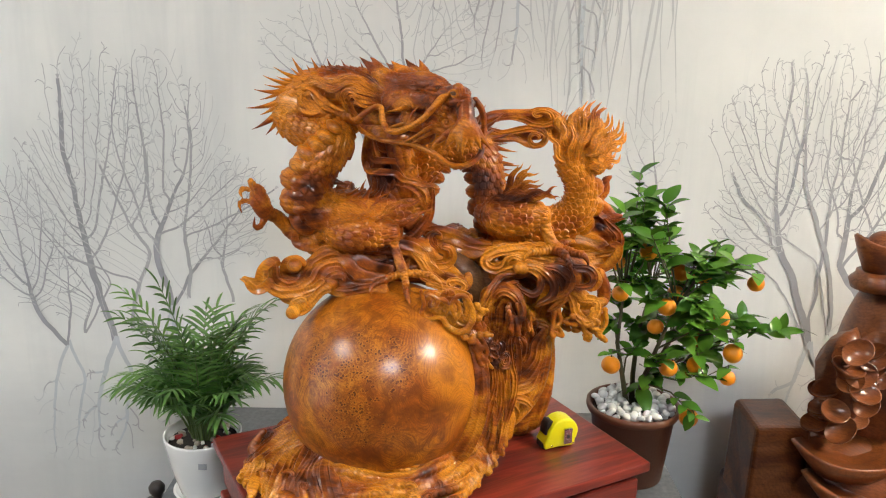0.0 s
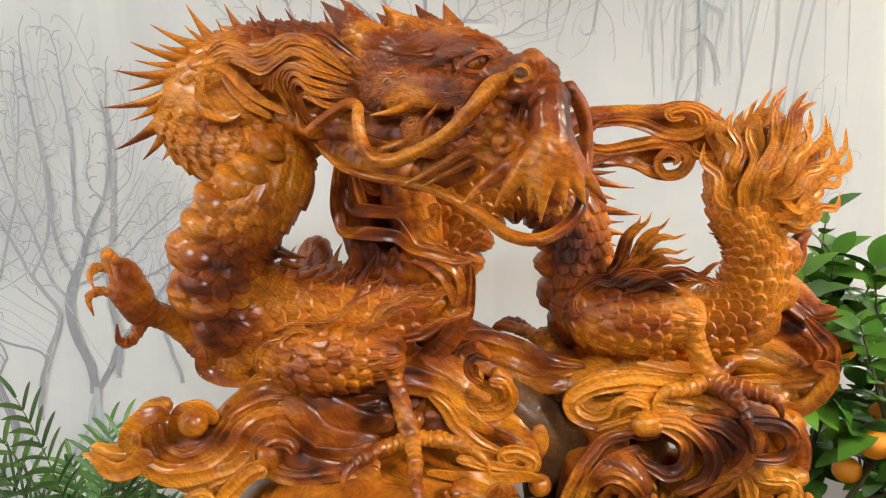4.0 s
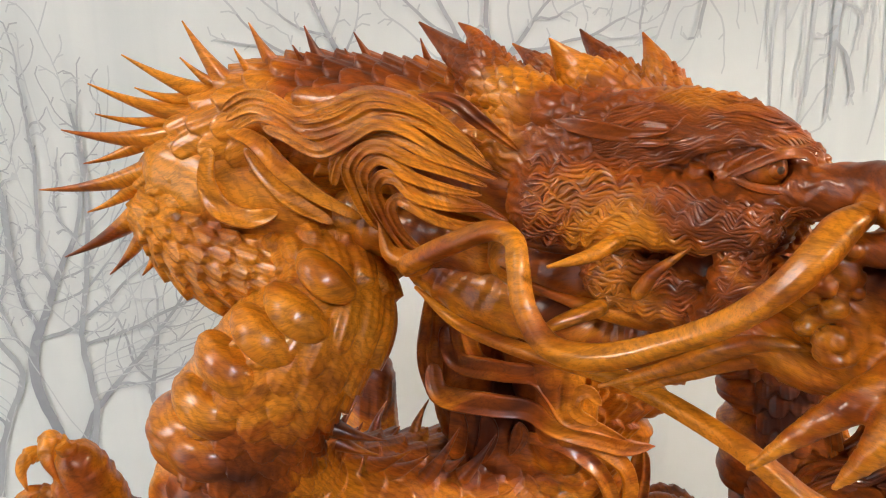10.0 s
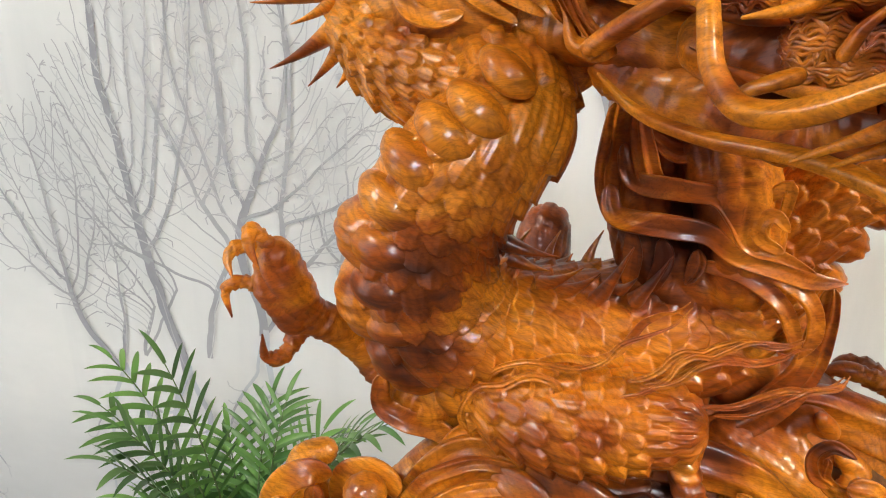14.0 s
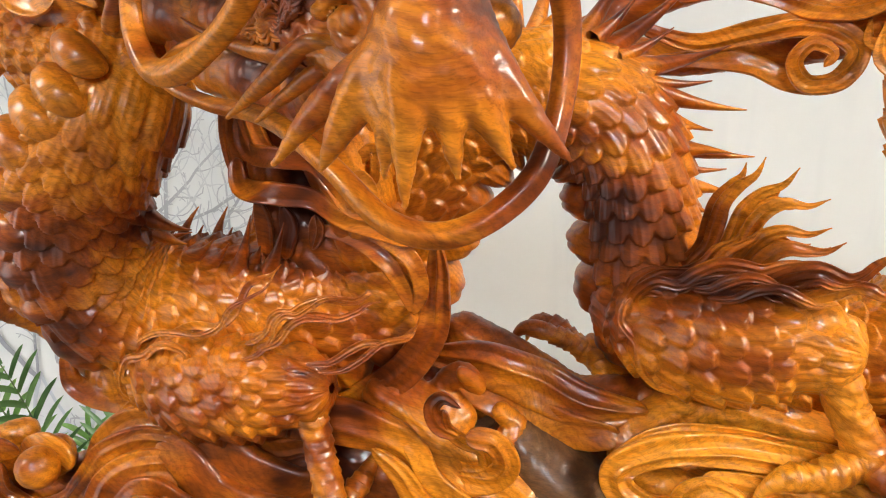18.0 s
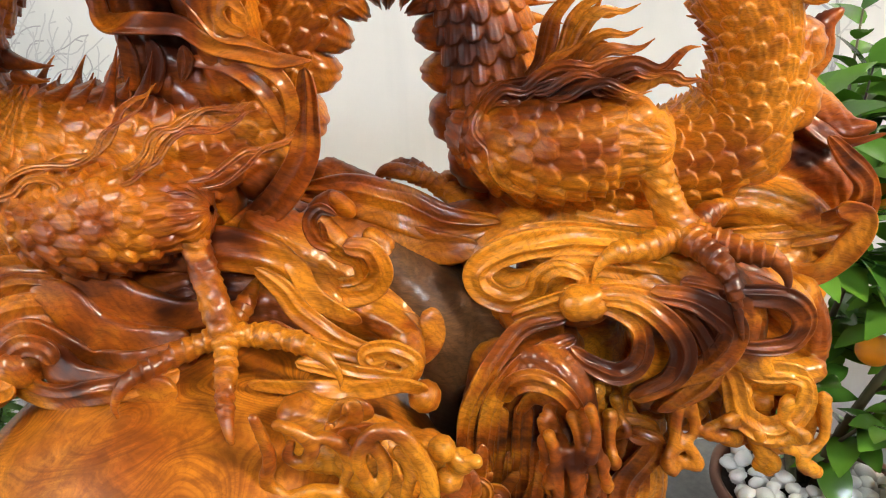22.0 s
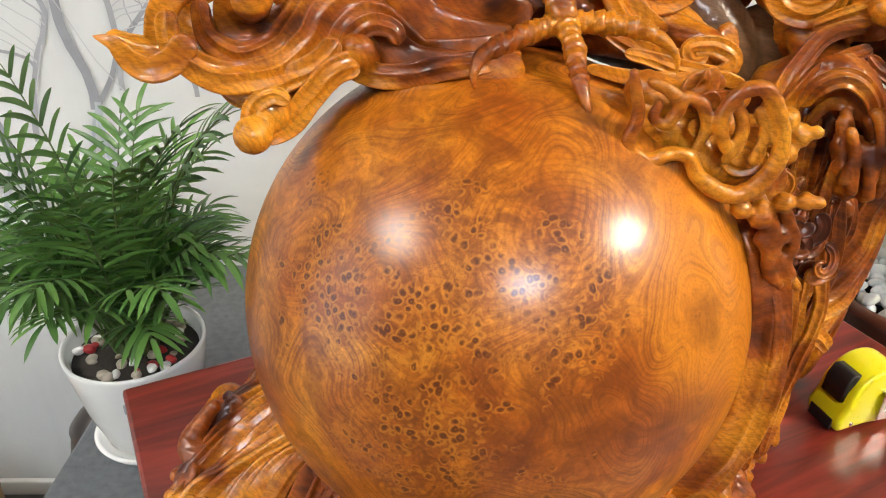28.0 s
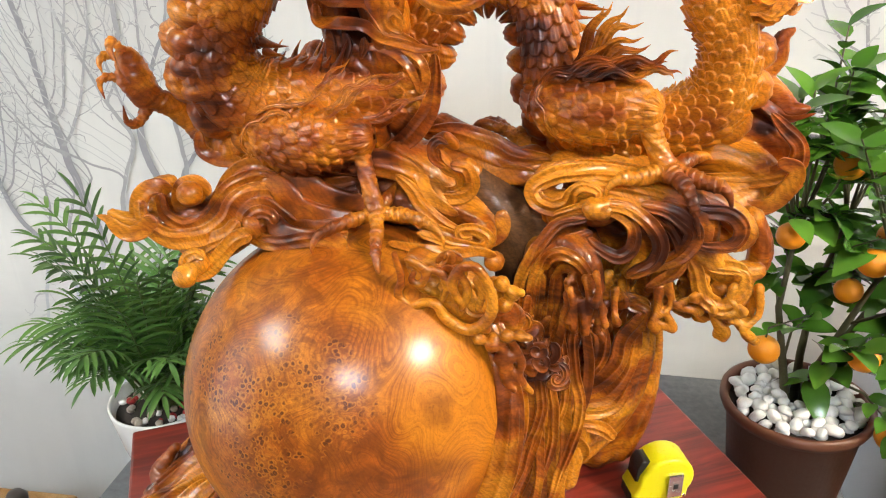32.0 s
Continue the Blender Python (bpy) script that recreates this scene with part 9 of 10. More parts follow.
# chin with its scroll, and the solid mouth behind lip and beard
hd.path([(0.0230, 1.1000, 1.3080, 0.0090), (0.0080, 1.1060, 1.3020, 0.0095), (-0.0060, 1.1120, 1.3060, 0.0085), (-0.0200, 1.1200, 1.3100, 0.0080)], 0.004, 3)
hd.path([(0.0260, 1.1010, 1.3280, 0.0100), (0.0140, 1.1070, 1.3260, 0.0105), (0.0020, 1.1120, 1.3240, 0.0100), (-0.0160, 1.1200, 1.3240, 0.0090)], 0.004)
hd.chain(curl((0.0060, 1.0960, 1.3140), 0.0095, 0.0030, 1.4, 0.4, (-0.1, -1, 0.1), 1, 1.2), 0.0016)
rw = random.Random(5)
for i in range(22):
    a, rr = rw.uniform(0, 6.28), 0.0085 * math.sqrt(rw.random())
    hd.chain([(0.0005 + rr * math.cos(a) + 0.002, 1.0955 + rw.uniform(-0.002, 0.002), 0.0 + 1.3340 + rr * 1.15 * math.sin(a), rw.uniform(0.0018, 0.0034))], 0.0008)


def face_curls(V, N):
    """Wavy locks cut into cheek and brow."""
    d = V - HA
    f, s, u = d @ HF, d @ HS, d @ HU
    eye = np.linalg.norm(V - np.array([-0.0100, 1.1260, 1.3590]), axis=1)
    hair = np.clip((0.016 - f) / 0.012, 0, 1) * np.clip((f + 0.115) / 0.02, 0, 1)
    hair *= np.clip((eye - 0.010) / 0.003, 0, 1)
    x, z = V[:, 0] - 0.4 * V[:, 1], V[:, 2]
    ph = 1500 * z + 350 * x + 2.4 * np.sin(x * 520 + 2 * np.sin(z * 210)) + 1.8 * np.sin(x * 260 + z * 190)
    return hair * (0.0005 * np.sin(ph) + 0.0003 * np.sin(ph * 2.1 + 1)) + (1 - hair) * 0.00015 * np.sin(900 * f + 3 * np.sin(u * 400))


hd.skin(0, face_curls)

ribbon(1, [(0.0211, 1.0840, 1.3321, 0.0010), (0.0226, 1.0825, 1.3406, 0.0017), (0.0291, 1.0830, 1.3459, 0.0019), (0.0365, 1.0865, 1.3445, 0.0017), (0.0422, 1.0940, 1.3351, 0.0011)])
ribbon(1, [(0.0167, 1.0900, 1.3245, 0.0011), (0.0183, 1.0885, 1.3378, 0.0021), (0.0241, 1.0890, 1.3458, 0.0021), (0.0341, 1.0925, 1.3471, 0.0018), (0.0431, 1.1000, 1.3416, 0.0011)])

# solid wood behind jaw and mane
tapered([(-0.1180, 1.2080, 1.2960, 0.0120), (-0.0950, 1.1950, 1.2890, 0.0150), (-0.0680, 1.1830, 1.2870, 0.0165), (-0.0420, 1.1720, 1.2820, 0.0150), (-0.0200, 1.1560, 1.2900, 0.0120)], 60, 0.0014, rings=0.0010, freq=420)
tapered([(-0.0808, 1.1780, 1.3118, 0.0140), (-0.0565, 1.1640, 1.3101, 0.0139), (-0.0341, 1.1500, 1.3150, 0.0117), (-0.0162, 1.1380, 1.3225, 0.0081)], 40, 0.0016, rings=0.0008, freq=420)
tapered([(-0.1512, 1.2220, 1.3135, 0.0155), (-0.1296, 1.2120, 1.3105, 0.0155), (-0.1093, 1.2020, 1.3090, 0.0146), (-0.0901, 1.1920, 1.3090, 0.0130)], 40, 0.0016, rings=0.0008, freq=420)
# eye and nostril
tapered([(-0.0104, 1.1262, 1.3586, 0.0066), (-0.0098, 1.1256, 1.3590, 0.0066)], 40, 0.0004)
tapered([(-0.0086, 1.1206, 1.3597, 0.0030), (-0.0084, 1.1202, 1.3598, 0.0030)], 30, 0.0003)
tapered([(-0.0082, 1.1180, 1.3600, 0.0013), (-0.0081, 1.1178, 1.3601, 0.0013)], 14, 0.0003, mat=2)
# nostril: a dark plug, its colour stands for the shade inside the hole
tapered([(0.0136, 1.0858, 1.3558, 0.0024), (0.0164, 1.0850, 1.3549, 0.0025)], 20, 0.0006, mat=2)
ribbon(1, [(0.0096, 1.0880, 1.3537, 0.0009), (0.0113, 1.0860, 1.3579, 0.0014), (0.0157, 1.0840, 1.3597, 0.0015), (0.0200, 1.0830, 1.3573, 0.0015), (0.0207, 1.0830, 1.3533, 0.0013), (0.0166, 1.0840, 1.3509, 0.0013), (0.0120, 1.0860, 1.3514, 0.0009)], 0.001)
# eyelids and ear
ribbon(1, [(-0.0210, 1.1260, 1.3560, 0.0009), (-0.0150, 1.1210, 1.3610, 0.0015), (-0.0080, 1.1180, 1.3650, 0.0017), (-0.0010, 1.1180, 1.3650, 0.0015), (0.0030, 1.1180, 1.3610, 0.0008)])
ribbon(1, [(-0.0210, 1.1260, 1.3560, 0.0009), (-0.0140, 1.1200, 1.3540, 0.0015), (-0.0060, 1.1180, 1.3540, 0.0015), (0.0010, 1.1160, 1.3570, 0.0010), (0.0040, 1.1170, 1.3610, 0.0006)])
ribbon(1, [(-0.0170, 1.1240, 1.3520, 0.0009), (-0.0090, 1.1200, 1.3510, 0.0013), (0.0000, 1.1160, 1.3530, 0.0012), (0.0070, 1.1150, 1.3580, 0.0006)])
ribbon(1, [(-0.0380, 1.1460, 1.3650, 0.0009), (-0.0480, 1.1460, 1.3650, 0.0024), (-0.0580, 1.1480, 1.3660, 0.0031), (-0.0680, 1.1520, 1.3670, 0.0025), (-0.0750, 1.1560, 1.3680, 0.0005)])
ribbon(1, [(-0.0400, 1.1500, 1.3700, 0.0010), (-0.0520, 1.1500, 1.3670, 0.0019), (-0.0630, 1.1530, 1.3680, 0.0020), (-0.0710, 1.1580, 1.3700, 0.0005)])
# horns, ear, fangs, side spikes


def horn(pts):
    """A horn with small cracked scales at its root and a smooth bent tip."""
    q, sq = spline(pts, 0.0007)
    end = sq[-1]
    def rel(ss, th, r):
        k = np.clip((0.86 - ss / end) / 0.35, 0, 1)
        return k * (0.0036 * scale_lift(ss / 0.0058, th / (2 * math.pi) * 11 + 40, 11) - 0.0006) + 0.03 * r * np.cos(th * 4 + ss * 200)
    sweep(q[:, :3], q[:, 3], (0, -1, 0.3), 110, rel, sq)


for pts in (
    [(-0.0500, 1.1640, 1.3650, 0.0080), (-0.0740, 1.1700, 1.3670, 0.0112), (-0.0890, 1.1850, 1.3735, 0.0104), (-0.1020, 1.1990, 1.3810, 0.0074), (-0.1130, 1.2110, 1.3885, 0.0045), (-0.1260, 1.2222, 1.3980, 0.0005)],
    [(-0.0860, 1.1820, 1.3730, 0.0080), (-0.0960, 1.1950, 1.3830, 0.0066), (-0.1010, 1.2030, 1.3900, 0.0046), (-0.1035, 1.2060, 1.3945, 0.0028), (-0.1090, 1.2090, 1.3985, 0.0005)],
    [(-0.0320, 1.1660, 1.3660, 0.0085), (-0.0500, 1.1760, 1.3730, 0.0104), (-0.0620, 1.1830, 1.3810, 0.0080), (-0.0690, 1.1820, 1.3880, 0.0044), (-0.0750, 1.1770, 1.3945, 0.0005)],
    [(-0.0280, 1.1930, 1.3640, 0.0090), (-0.0430, 1.2180, 1.3800, 0.0062), (-0.0520, 1.2290, 1.3900, 0.0034), (-0.0570, 1.2340, 1.3965, 0.0005)],
    [(-0.0220, 1.1830, 1.3650, 0.0084), (-0.0280, 1.1990, 1.3800, 0.0060), (-0.0315, 1.2050, 1.3890, 0.0034), (-0.0350, 1.2090, 1.3965, 0.0005)],
    [(-0.0550, 1.1960, 1.3680, 0.0076), (-0.0720, 1.2130, 1.3800, 0.0050), (-0.0860, 1.2280, 1.3900, 0.0005)],
):
    horn(pts)
tapered([(-0.0414, 1.1497, 1.3652, 0.0017), (-0.0519, 1.1557, 1.3640, 0.0049), (-0.0620, 1.1591, 1.3644, 0.0054), (-0.0719, 1.1610, 1.3660, 0.0032), (-0.0765, 1.1609, 1.3669, 0.0009)], 22, 0.0015, ref=(0.2, -0.4, 1), flat=0.6)
for pts in ([(-0.0526, 1.1315, 1.3322, 0.0038), (-0.0628, 1.1247, 1.3284, 0.0029), (-0.0762, 1.1188, 1.3264, 0.0008)], [(0.0023, 1.1018, 1.3089, 0.0019), (-0.0140, 1.1076, 1.3069, 0.0039), (-0.0320, 1.1153, 1.2954, 0.0037), (-0.0549, 1.1258, 1.2812, 0.0009)], [(0.0077, 1.1061, 1.3002, 0.0023), (-0.0086, 1.1113, 1.3004, 0.0036), (-0.0265, 1.1186, 1.2910, 0.0029), (-0.0434, 1.1248, 1.2804, 0.0009)], [(-0.0446, 1.1271, 1.3161, 0.0033), (-0.0412, 1.1235, 1.3239, 0.0027), (-0.0330, 1.1166, 1.3345, 0.0006)], [(-0.0573, 1.1315, 1.3074, 0.0039), (-0.0699, 1.1277, 1.3036, 0.0031), (-0.0806, 1.1246, 1.2985, 0.0007)]):
    tapered(pts, 20, 0.0014, rings=0.0002, freq=300, flat=0.8)
for b, t, r in (((-0.060, 1.148, 1.327), (-0.100, 1.158, 1.330), 0.0050), ((-0.050, 1.150, 1.345), (-0.098, 1.165, 1.349), 0.0045), ((-0.03, 1.14, 1.302), (-0.09, 1.16, 1.312), 0.006), ((-0.06, 1.155, 1.352), (-0.105, 1.172, 1.36), 0.0045)):
    spike(b, t, r, (0, 0, -0.004), 14)

# whiskers and other loose locks


def lock(pts, m=30, cuts=6, depth=0.08):
    q, s = spline(pts, 0.0013)
    def rel(ss, th, r):
        return depth * r * np.cos(th * cuts)
    sweep(q[:, :3], q[:, 3], (0, -1, 0.2), m, rel, s)


# whiskers
lock([(0.0090, 1.0974, 1.3525, 0.0035), (0.0013, 1.0940, 1.3482, 0.0052), (-0.0053, 1.0899, 1.3419, 0.0052), (-0.0143, 1.0891, 1.3316, 0.0044), (-0.0256, 1.0937, 1.3197, 0.0040), (-0.0403, 1.1005, 1.3095, 0.0038), (-0.0583, 1.1077, 1.3005, 0.0043), (-0.0736, 1.1147, 1.2997, 0.0042), (-0.0826, 1.1214, 1.3099, 0.0039), (-0.0855, 1.1273, 1.3237, 0.0037), (-0.0871, 1.1342, 1.3303, 0.0035), (-0.0952, 1.1423, 1.3308, 0.0036), (-0.1129, 1.1554, 1.3193, 0.0039), (-0.1257, 1.1653, 1.3090, 0.0038)] + [(-0.1200, 1.1700, 1.3090, 0.0040), (-0.1330, 1.1790, 1.3090, 0.0034), (-0.1380, 1.1810, 1.3210, 0.0008)], 26, 4, 0.08)
lock([(0.046, 1.108, 1.345, 0.0050), (0.056, 1.120, 1.332, 0.0045), (0.061, 1.127, 1.312, 0.0040), (0.0605, 1.119, 1.288, 0.0037), (0.054, 1.103, 1.268, 0.0039), (0.034, 1.094, 1.255, 0.0039), (0.012, 1.097, 1.256, 0.0039), (-0.012, 1.110, 1.270, 0.0036), (-0.045, 1.135, 1.279, 0.0033), (-0.080, 1.155, 1.280, 0.0030), (-0.105, 1.165, 1.286, 0.0024), (-0.122, 1.166, 1.300, 0.0007)], 26, 4, 0.08)

# fur: wavy strands laid over cheek and brow


def on_head(P, lift):
    """Lays points on the head's skin, straight back from the front; None past its edge."""
    deep_y = np.arange(1.060, 1.215, 0.0005)
    iy = np.clip(np.rint((deep_y - hd.o[1]) / hd.h).astype(int), 0, hd.n[1] - 1)
    out = []
    for x, y, z in P:
        ix, iz = int(round((x - hd.o[0]) / hd.h)), int(round((z - hd.o[2]) / hd.h))
        if not (0 <= ix < hd.n[0] and 0 <= iz < hd.n[2]):
            out.append(None)
            continue
        hit = np.flatnonzero(hd.F[ix, iy, iz] < 0)
        out.append((x, deep_y[hit[0]] - lift, z) if len(hit) else None)
    return out


def fur(rows, count, wave, w, turns, lift=0.0006):
    """Wavy strands laid on the head over a patch of three rows of four places (x, z)."""
    g = np.array(rows).reshape(3, 4, 2)
    for k in range(count):
        u = k / (count - 1) * 2
        a = int(min(u, 1))
        lay = g[a] * (1 - (u - a)) + g[a + 1] * (u - a)
        line = spline(np.column_stack([lay[:, 0], np.zeros(4), lay[:, 1], np.ones(4)]), 0.0011)[0][:, :3]
        t = np.linspace(0, 1, len(line))
        line[:, 2] += wave * (0.75 + 0.45 * np.sin(t * 13 + k * 0.9)) * np.sin(t * turns + 0.9 * math.sin(k * 0.37) + 2.6 * np.sin(t * 8 + k * 0.31) + 1.3 * np.sin(t * 17 - k * 0.23))
        line[:, 0] += 0.4 * wave * np.cos(t * turns * 0.7 + k * 0.4)
        run = []
        for q in on_head(line, lift) + [None]:
            if q is not None and (not run or abs(q[1] - run[-1][1]) < 0.0035):
                run.append(q)
                continue
            if len(run) > 7:
                y = np.convolve([run[0][1]] * 2 + [r[1] for r in run] + [run[-1][1]] * 2, np.ones(5) / 5, "valid")
                m = len(run) - 1
                ribbon(1, [(r[0], yy, r[2], w * (0.25 + 0.75 * math.sin(math.pi * (0.06 + 0.9 * i / m)))) for i, (r, yy) in enumerate(zip(run, y))][::2], 0.0008, 0.9, 0.0)
            run = [] if q is None else [q]


fur(((-0.084, 1.353), (-0.048, 1.357), (-0.022, 1.350), (0.004, 1.348), (-0.084, 1.329), (-0.049, 1.332), (-0.027, 1.331), (-0.004, 1.338), (-0.078, 1.303), (-0.052, 1.303), (-0.034, 1.306), (-0.014, 1.318)), 38, 0.0018, 0.00090, 72, 0.0010)
fur(((-0.062, 1.368), (-0.036, 1.379), (-0.015, 1.383), (0.006, 1.373), (-0.060, 1.359), (-0.037, 1.367), (-0.016, 1.373), (0.008, 1.367), (-0.052, 1.352), (-0.034, 1.357), (-0.020, 1.364), (0.004, 1.363)), 26, 0.0009, 0.00090, 34, 0.0010)

mane_bed = [(-0.060, 1.165, 1.346, 0.018), (-0.090, 1.186, 1.342, 0.020), (-0.115, 1.200, 1.350, 0.018), (-0.145, 1.210, 1.362, 0.012), (-0.175, 1.216, 1.364, 0.007)]
tapered(mane_bed, 30, 0.002, rings=0.0003, freq=200)

# the tail's flame and the flame locks on legs and hip
rt = random.Random(31)
TIPS = np.array(((0.1795, 1.3000, 1.2894), (0.1938, 1.3000, 1.3101), (0.2021, 1.3000, 1.3163), (0.2112, 1.3000, 1.3098), (0.2200, 1.3000, 1.3136), (0.2298, 1.3000, 1.3236), (0.2426, 1.3000, 1.3329), (0.2586, 1.3000, 1.3338), (0.2704, 1.3000, 1.3239), (0.2795, 1.3000, 1.3141), (0.3001, 1.3000, 1.3022), (0.2876, 1.3000, 1.2930), (0.3068, 1.3000, 1.2844), (0.3011, 1.3000, 1.2669), (0.2854, 1.3000, 1.2683), (0.2962, 1.3000, 1.2495), (0.2774, 1.3000, 1.2433), (0.2881, 1.3000, 1.2322), (0.2753, 1.3000, 1.2249)))
for k in range(72):
    # strands sweep up the tail and flick out at the tips
    main = k < len(TIPS) * 2
    u = (k % len(TIPS)) if main else rt.uniform(0, len(TIPS) - 1)
    a = int(min(u, len(TIPS) - 2))
    tip = TIPS[a] + (TIPS[a + 1] - TIPS[a]) * (u - a)
    g = u / (len(TIPS) - 1)
    front = k % 2 == 0
    y1 = (1.276 if front else 1.306) + rt.uniform(-0.008, 0.010)
    reach = 1.0 if main else rt.uniform(0.55, 0.85)
    root = np.array([0.206 + 0.046 * g, y1 + 0.008, 1.232 + 0.030 * rt.random() - 0.016 * g])
    tip = root + (tip - root) * reach
    tip[1] = y1 + 0.010 + 0.012 * rt.random()
    d = tip - root
    side = unit(np.array([-d[2], 0, d[0]]))
    bow = (0.011 if g < 0.45 else -0.010)
    m1, m2, m3 = root + d * 0.30 + side * bow * 0.8, root + d * 0.58 + side * bow * 0.2, root + d * 0.82 + side * bow * 0.75
    m1[1], m2[1], m3[1] = y1 - 0.006, y1 - 0.003, y1 + 0.002
    w = rt.uniform(0.0032, 0.0050)
    ribbon(2, [(*root, w * 0.7), (*m1, w * 1.15), (*m2, w), (*m3, w * 0.75), (*tip, 0.0005)], 0.0024)
tapered([(0.232, 1.296, 1.235, 0.022), (0.238, 1.298, 1.270, 0.022), (0.250, 1.300, 1.295, 0.014)], 30, 0.002, rings=0.0006, freq=180)
ribbon(2, [(0.1025, 1.2500, 1.1826, 0.0032), (0.1110, 1.2473, 1.1937, 0.0036), (0.1140, 1.2447, 1.2068, 0.0040), (0.1159, 1.2420, 1.2176, 0.0033), (0.1217, 1.2413, 1.2257, 0.0027), (0.1282, 1.2407, 1.2314, 0.0015), (0.1314, 1.2400, 1.2395, 0.0003)])
ribbon(2, [(0.1073, 1.2450, 1.1839, 0.0031), (0.1166, 1.2420, 1.1935, 0.0035), (0.1210, 1.2390, 1.2059, 0.0039), (0.1239, 1.2360, 1.2170, 0.0033), (0.1306, 1.2347, 1.2250, 0.0026), (0.1389, 1.2333, 1.2295, 0.0015), (0.1441, 1.2320, 1.2374, 0.0003)])
ribbon(2, [(0.1114, 1.2400, 1.1848, 0.0031), (0.1226, 1.2367, 1.1961, 0.0035), (0.1279, 1.2333, 1.2108, 0.0039), (0.1330, 1.2300, 1.2187, 0.0032), (0.1400, 1.2293, 1.2225, 0.0026), (0.1486, 1.2287, 1.2217, 0.0014), (0.1566, 1.2280, 1.2254, 0.0003)])
ribbon(2, [(0.1090, 1.2360, 1.1849, 0.0031), (0.1207, 1.2327, 1.1919, 0.0035), (0.1285, 1.2293, 1.2035, 0.0038), (0.1340, 1.2260, 1.2097, 0.0032), (0.1407, 1.2247, 1.2120, 0.0026), (0.1493, 1.2233, 1.2112, 0.0014), (0.1573, 1.2220, 1.2149, 0.0003)])
ribbon(2, [(0.1159, 1.2320, 1.1857, 0.0030), (0.1269, 1.2287, 1.1907, 0.0034), (0.1349, 1.2253, 1.2003, 0.0038), (0.1417, 1.2220, 1.2047, 0.0032), (0.1486, 1.2213, 1.2044, 0.0026), (0.1564, 1.2207, 1.2050, 0.0014), (0.1631, 1.2200, 1.2096, 0.0003)])
ribbon(2, [(0.1220, 1.2280, 1.1845, 0.0027), (0.1327, 1.2235, 1.1873, 0.0034), (0.1415, 1.2190, 1.1951, 0.0041), (0.1532, 1.2157, 1.1987, 0.0037), (0.1639, 1.2150, 1.1950, 0.0034), (0.1695, 1.2142, 1.1973, 0.0028), (0.1736, 1.2140, 1.2021, 0.0023), (0.1784, 1.2140, 1.2057, 0.0013), (0.1842, 1.2140, 1.2062, 0.0003)])
ribbon(2, [(0.1378, 1.2220, 1.1854, 0.0024), (0.1484, 1.2195, 1.1836, 0.0029), (0.1589, 1.2170, 1.1877, 0.0035), (0.1657, 1.2145, 1.1922, 0.0031), (0.1729, 1.2120, 1.1926, 0.0028), (0.1765, 1.2120, 1.1902, 0.0023), (0.1806, 1.2120, 1.1901, 0.0017), (0.1849, 1.2120, 1.1907, 0.0010), (0.1888, 1.2120, 1.1889, 0.0003)])
ribbon(2, [(0.0912, 1.2280, 1.1818, 0.0024), (0.0992, 1.2255, 1.1849, 0.0028), (0.1055, 1.2230, 1.1913, 0.0030), (0.1147, 1.2205, 1.1969, 0.0031), (0.1243, 1.2180, 1.1976, 0.0029), (0.1316, 1.2180, 1.1963, 0.0027), (0.1387, 1.2180, 1.1990, 0.0020), (0.1464, 1.2180, 1.2003, 0.0011), (0.1535, 1.2180, 1.1975, 0.0003)])
ribbon(2, [(0.0776, 1.2400, 1.1683, 0.0026), (0.0813, 1.2376, 1.1732, 0.0028), (0.0831, 1.2352, 1.1789, 0.0031), (0.0900, 1.2328, 1.1845, 0.0033), (0.0977, 1.2304, 1.1865, 0.0032), (0.1066, 1.2280, 1.1885, 0.0030), (0.1137, 1.2276, 1.1938, 0.0028), (0.1178, 1.2272, 1.2004, 0.0024), (0.1241, 1.2268, 1.2042, 0.0017), (0.1292, 1.2264, 1.2085, 0.0010), (0.1319, 1.2260, 1.2147, 0.0003)])
ribbon(2, [(0.0737, 1.2400, 1.1546, 0.0023), (0.0782, 1.2362, 1.1637, 0.0026), (0.0790, 1.2325, 1.1730, 0.0029), (0.0834, 1.2288, 1.1801, 0.0030), (0.0895, 1.2250, 1.1849, 0.0027), (0.0989, 1.2250, 1.1836, 0.0025), (0.1081, 1.2250, 1.1874, 0.0019), (0.1163, 1.2250, 1.1892, 0.0011), (0.1240, 1.2250, 1.1865, 0.0003)])
ribbon(2, [(0.0804, 1.2350, 1.1748, 0.0022), (0.0757, 1.2318, 1.1685, 0.0026), (0.0750, 1.2285, 1.1608, 0.0029), (0.0825, 1.2252, 1.1527, 0.0031), (0.0843, 1.2220, 1.1418, 0.0030), (0.0910, 1.2228, 1.1332, 0.0029), (0.1009, 1.2235, 1.1299, 0.0024), (0.1087, 1.2242, 1.1314, 0.0017), (0.1159, 1.2250, 1.1284, 0.0010)])
ribbon(2, [(0.1343, 1.2260, 1.1861, 0.0018), (0.1415, 1.2220, 1.1870, 0.0022), (0.1482, 1.2180, 1.1916, 0.0026), (0.1537, 1.2140, 1.1944, 0.0023), (0.1585, 1.2133, 1.1929, 0.0020), (0.1643, 1.2127, 1.1929, 0.0011), (0.1695, 1.2120, 1.1960, 0.0003)])
ribbon(2, [(0.1109, 1.2220, 1.1798, 0.0018), (0.1211, 1.2183, 1.1815, 0.0022), (0.1300, 1.2147, 1.1880, 0.0026), (0.1395, 1.2110, 1.1908, 0.0023), (0.1477, 1.2107, 1.1872, 0.0020), (0.1545, 1.2103, 1.1846, 0.0011), (0.1617, 1.2100, 1.1860, 0.0003)])
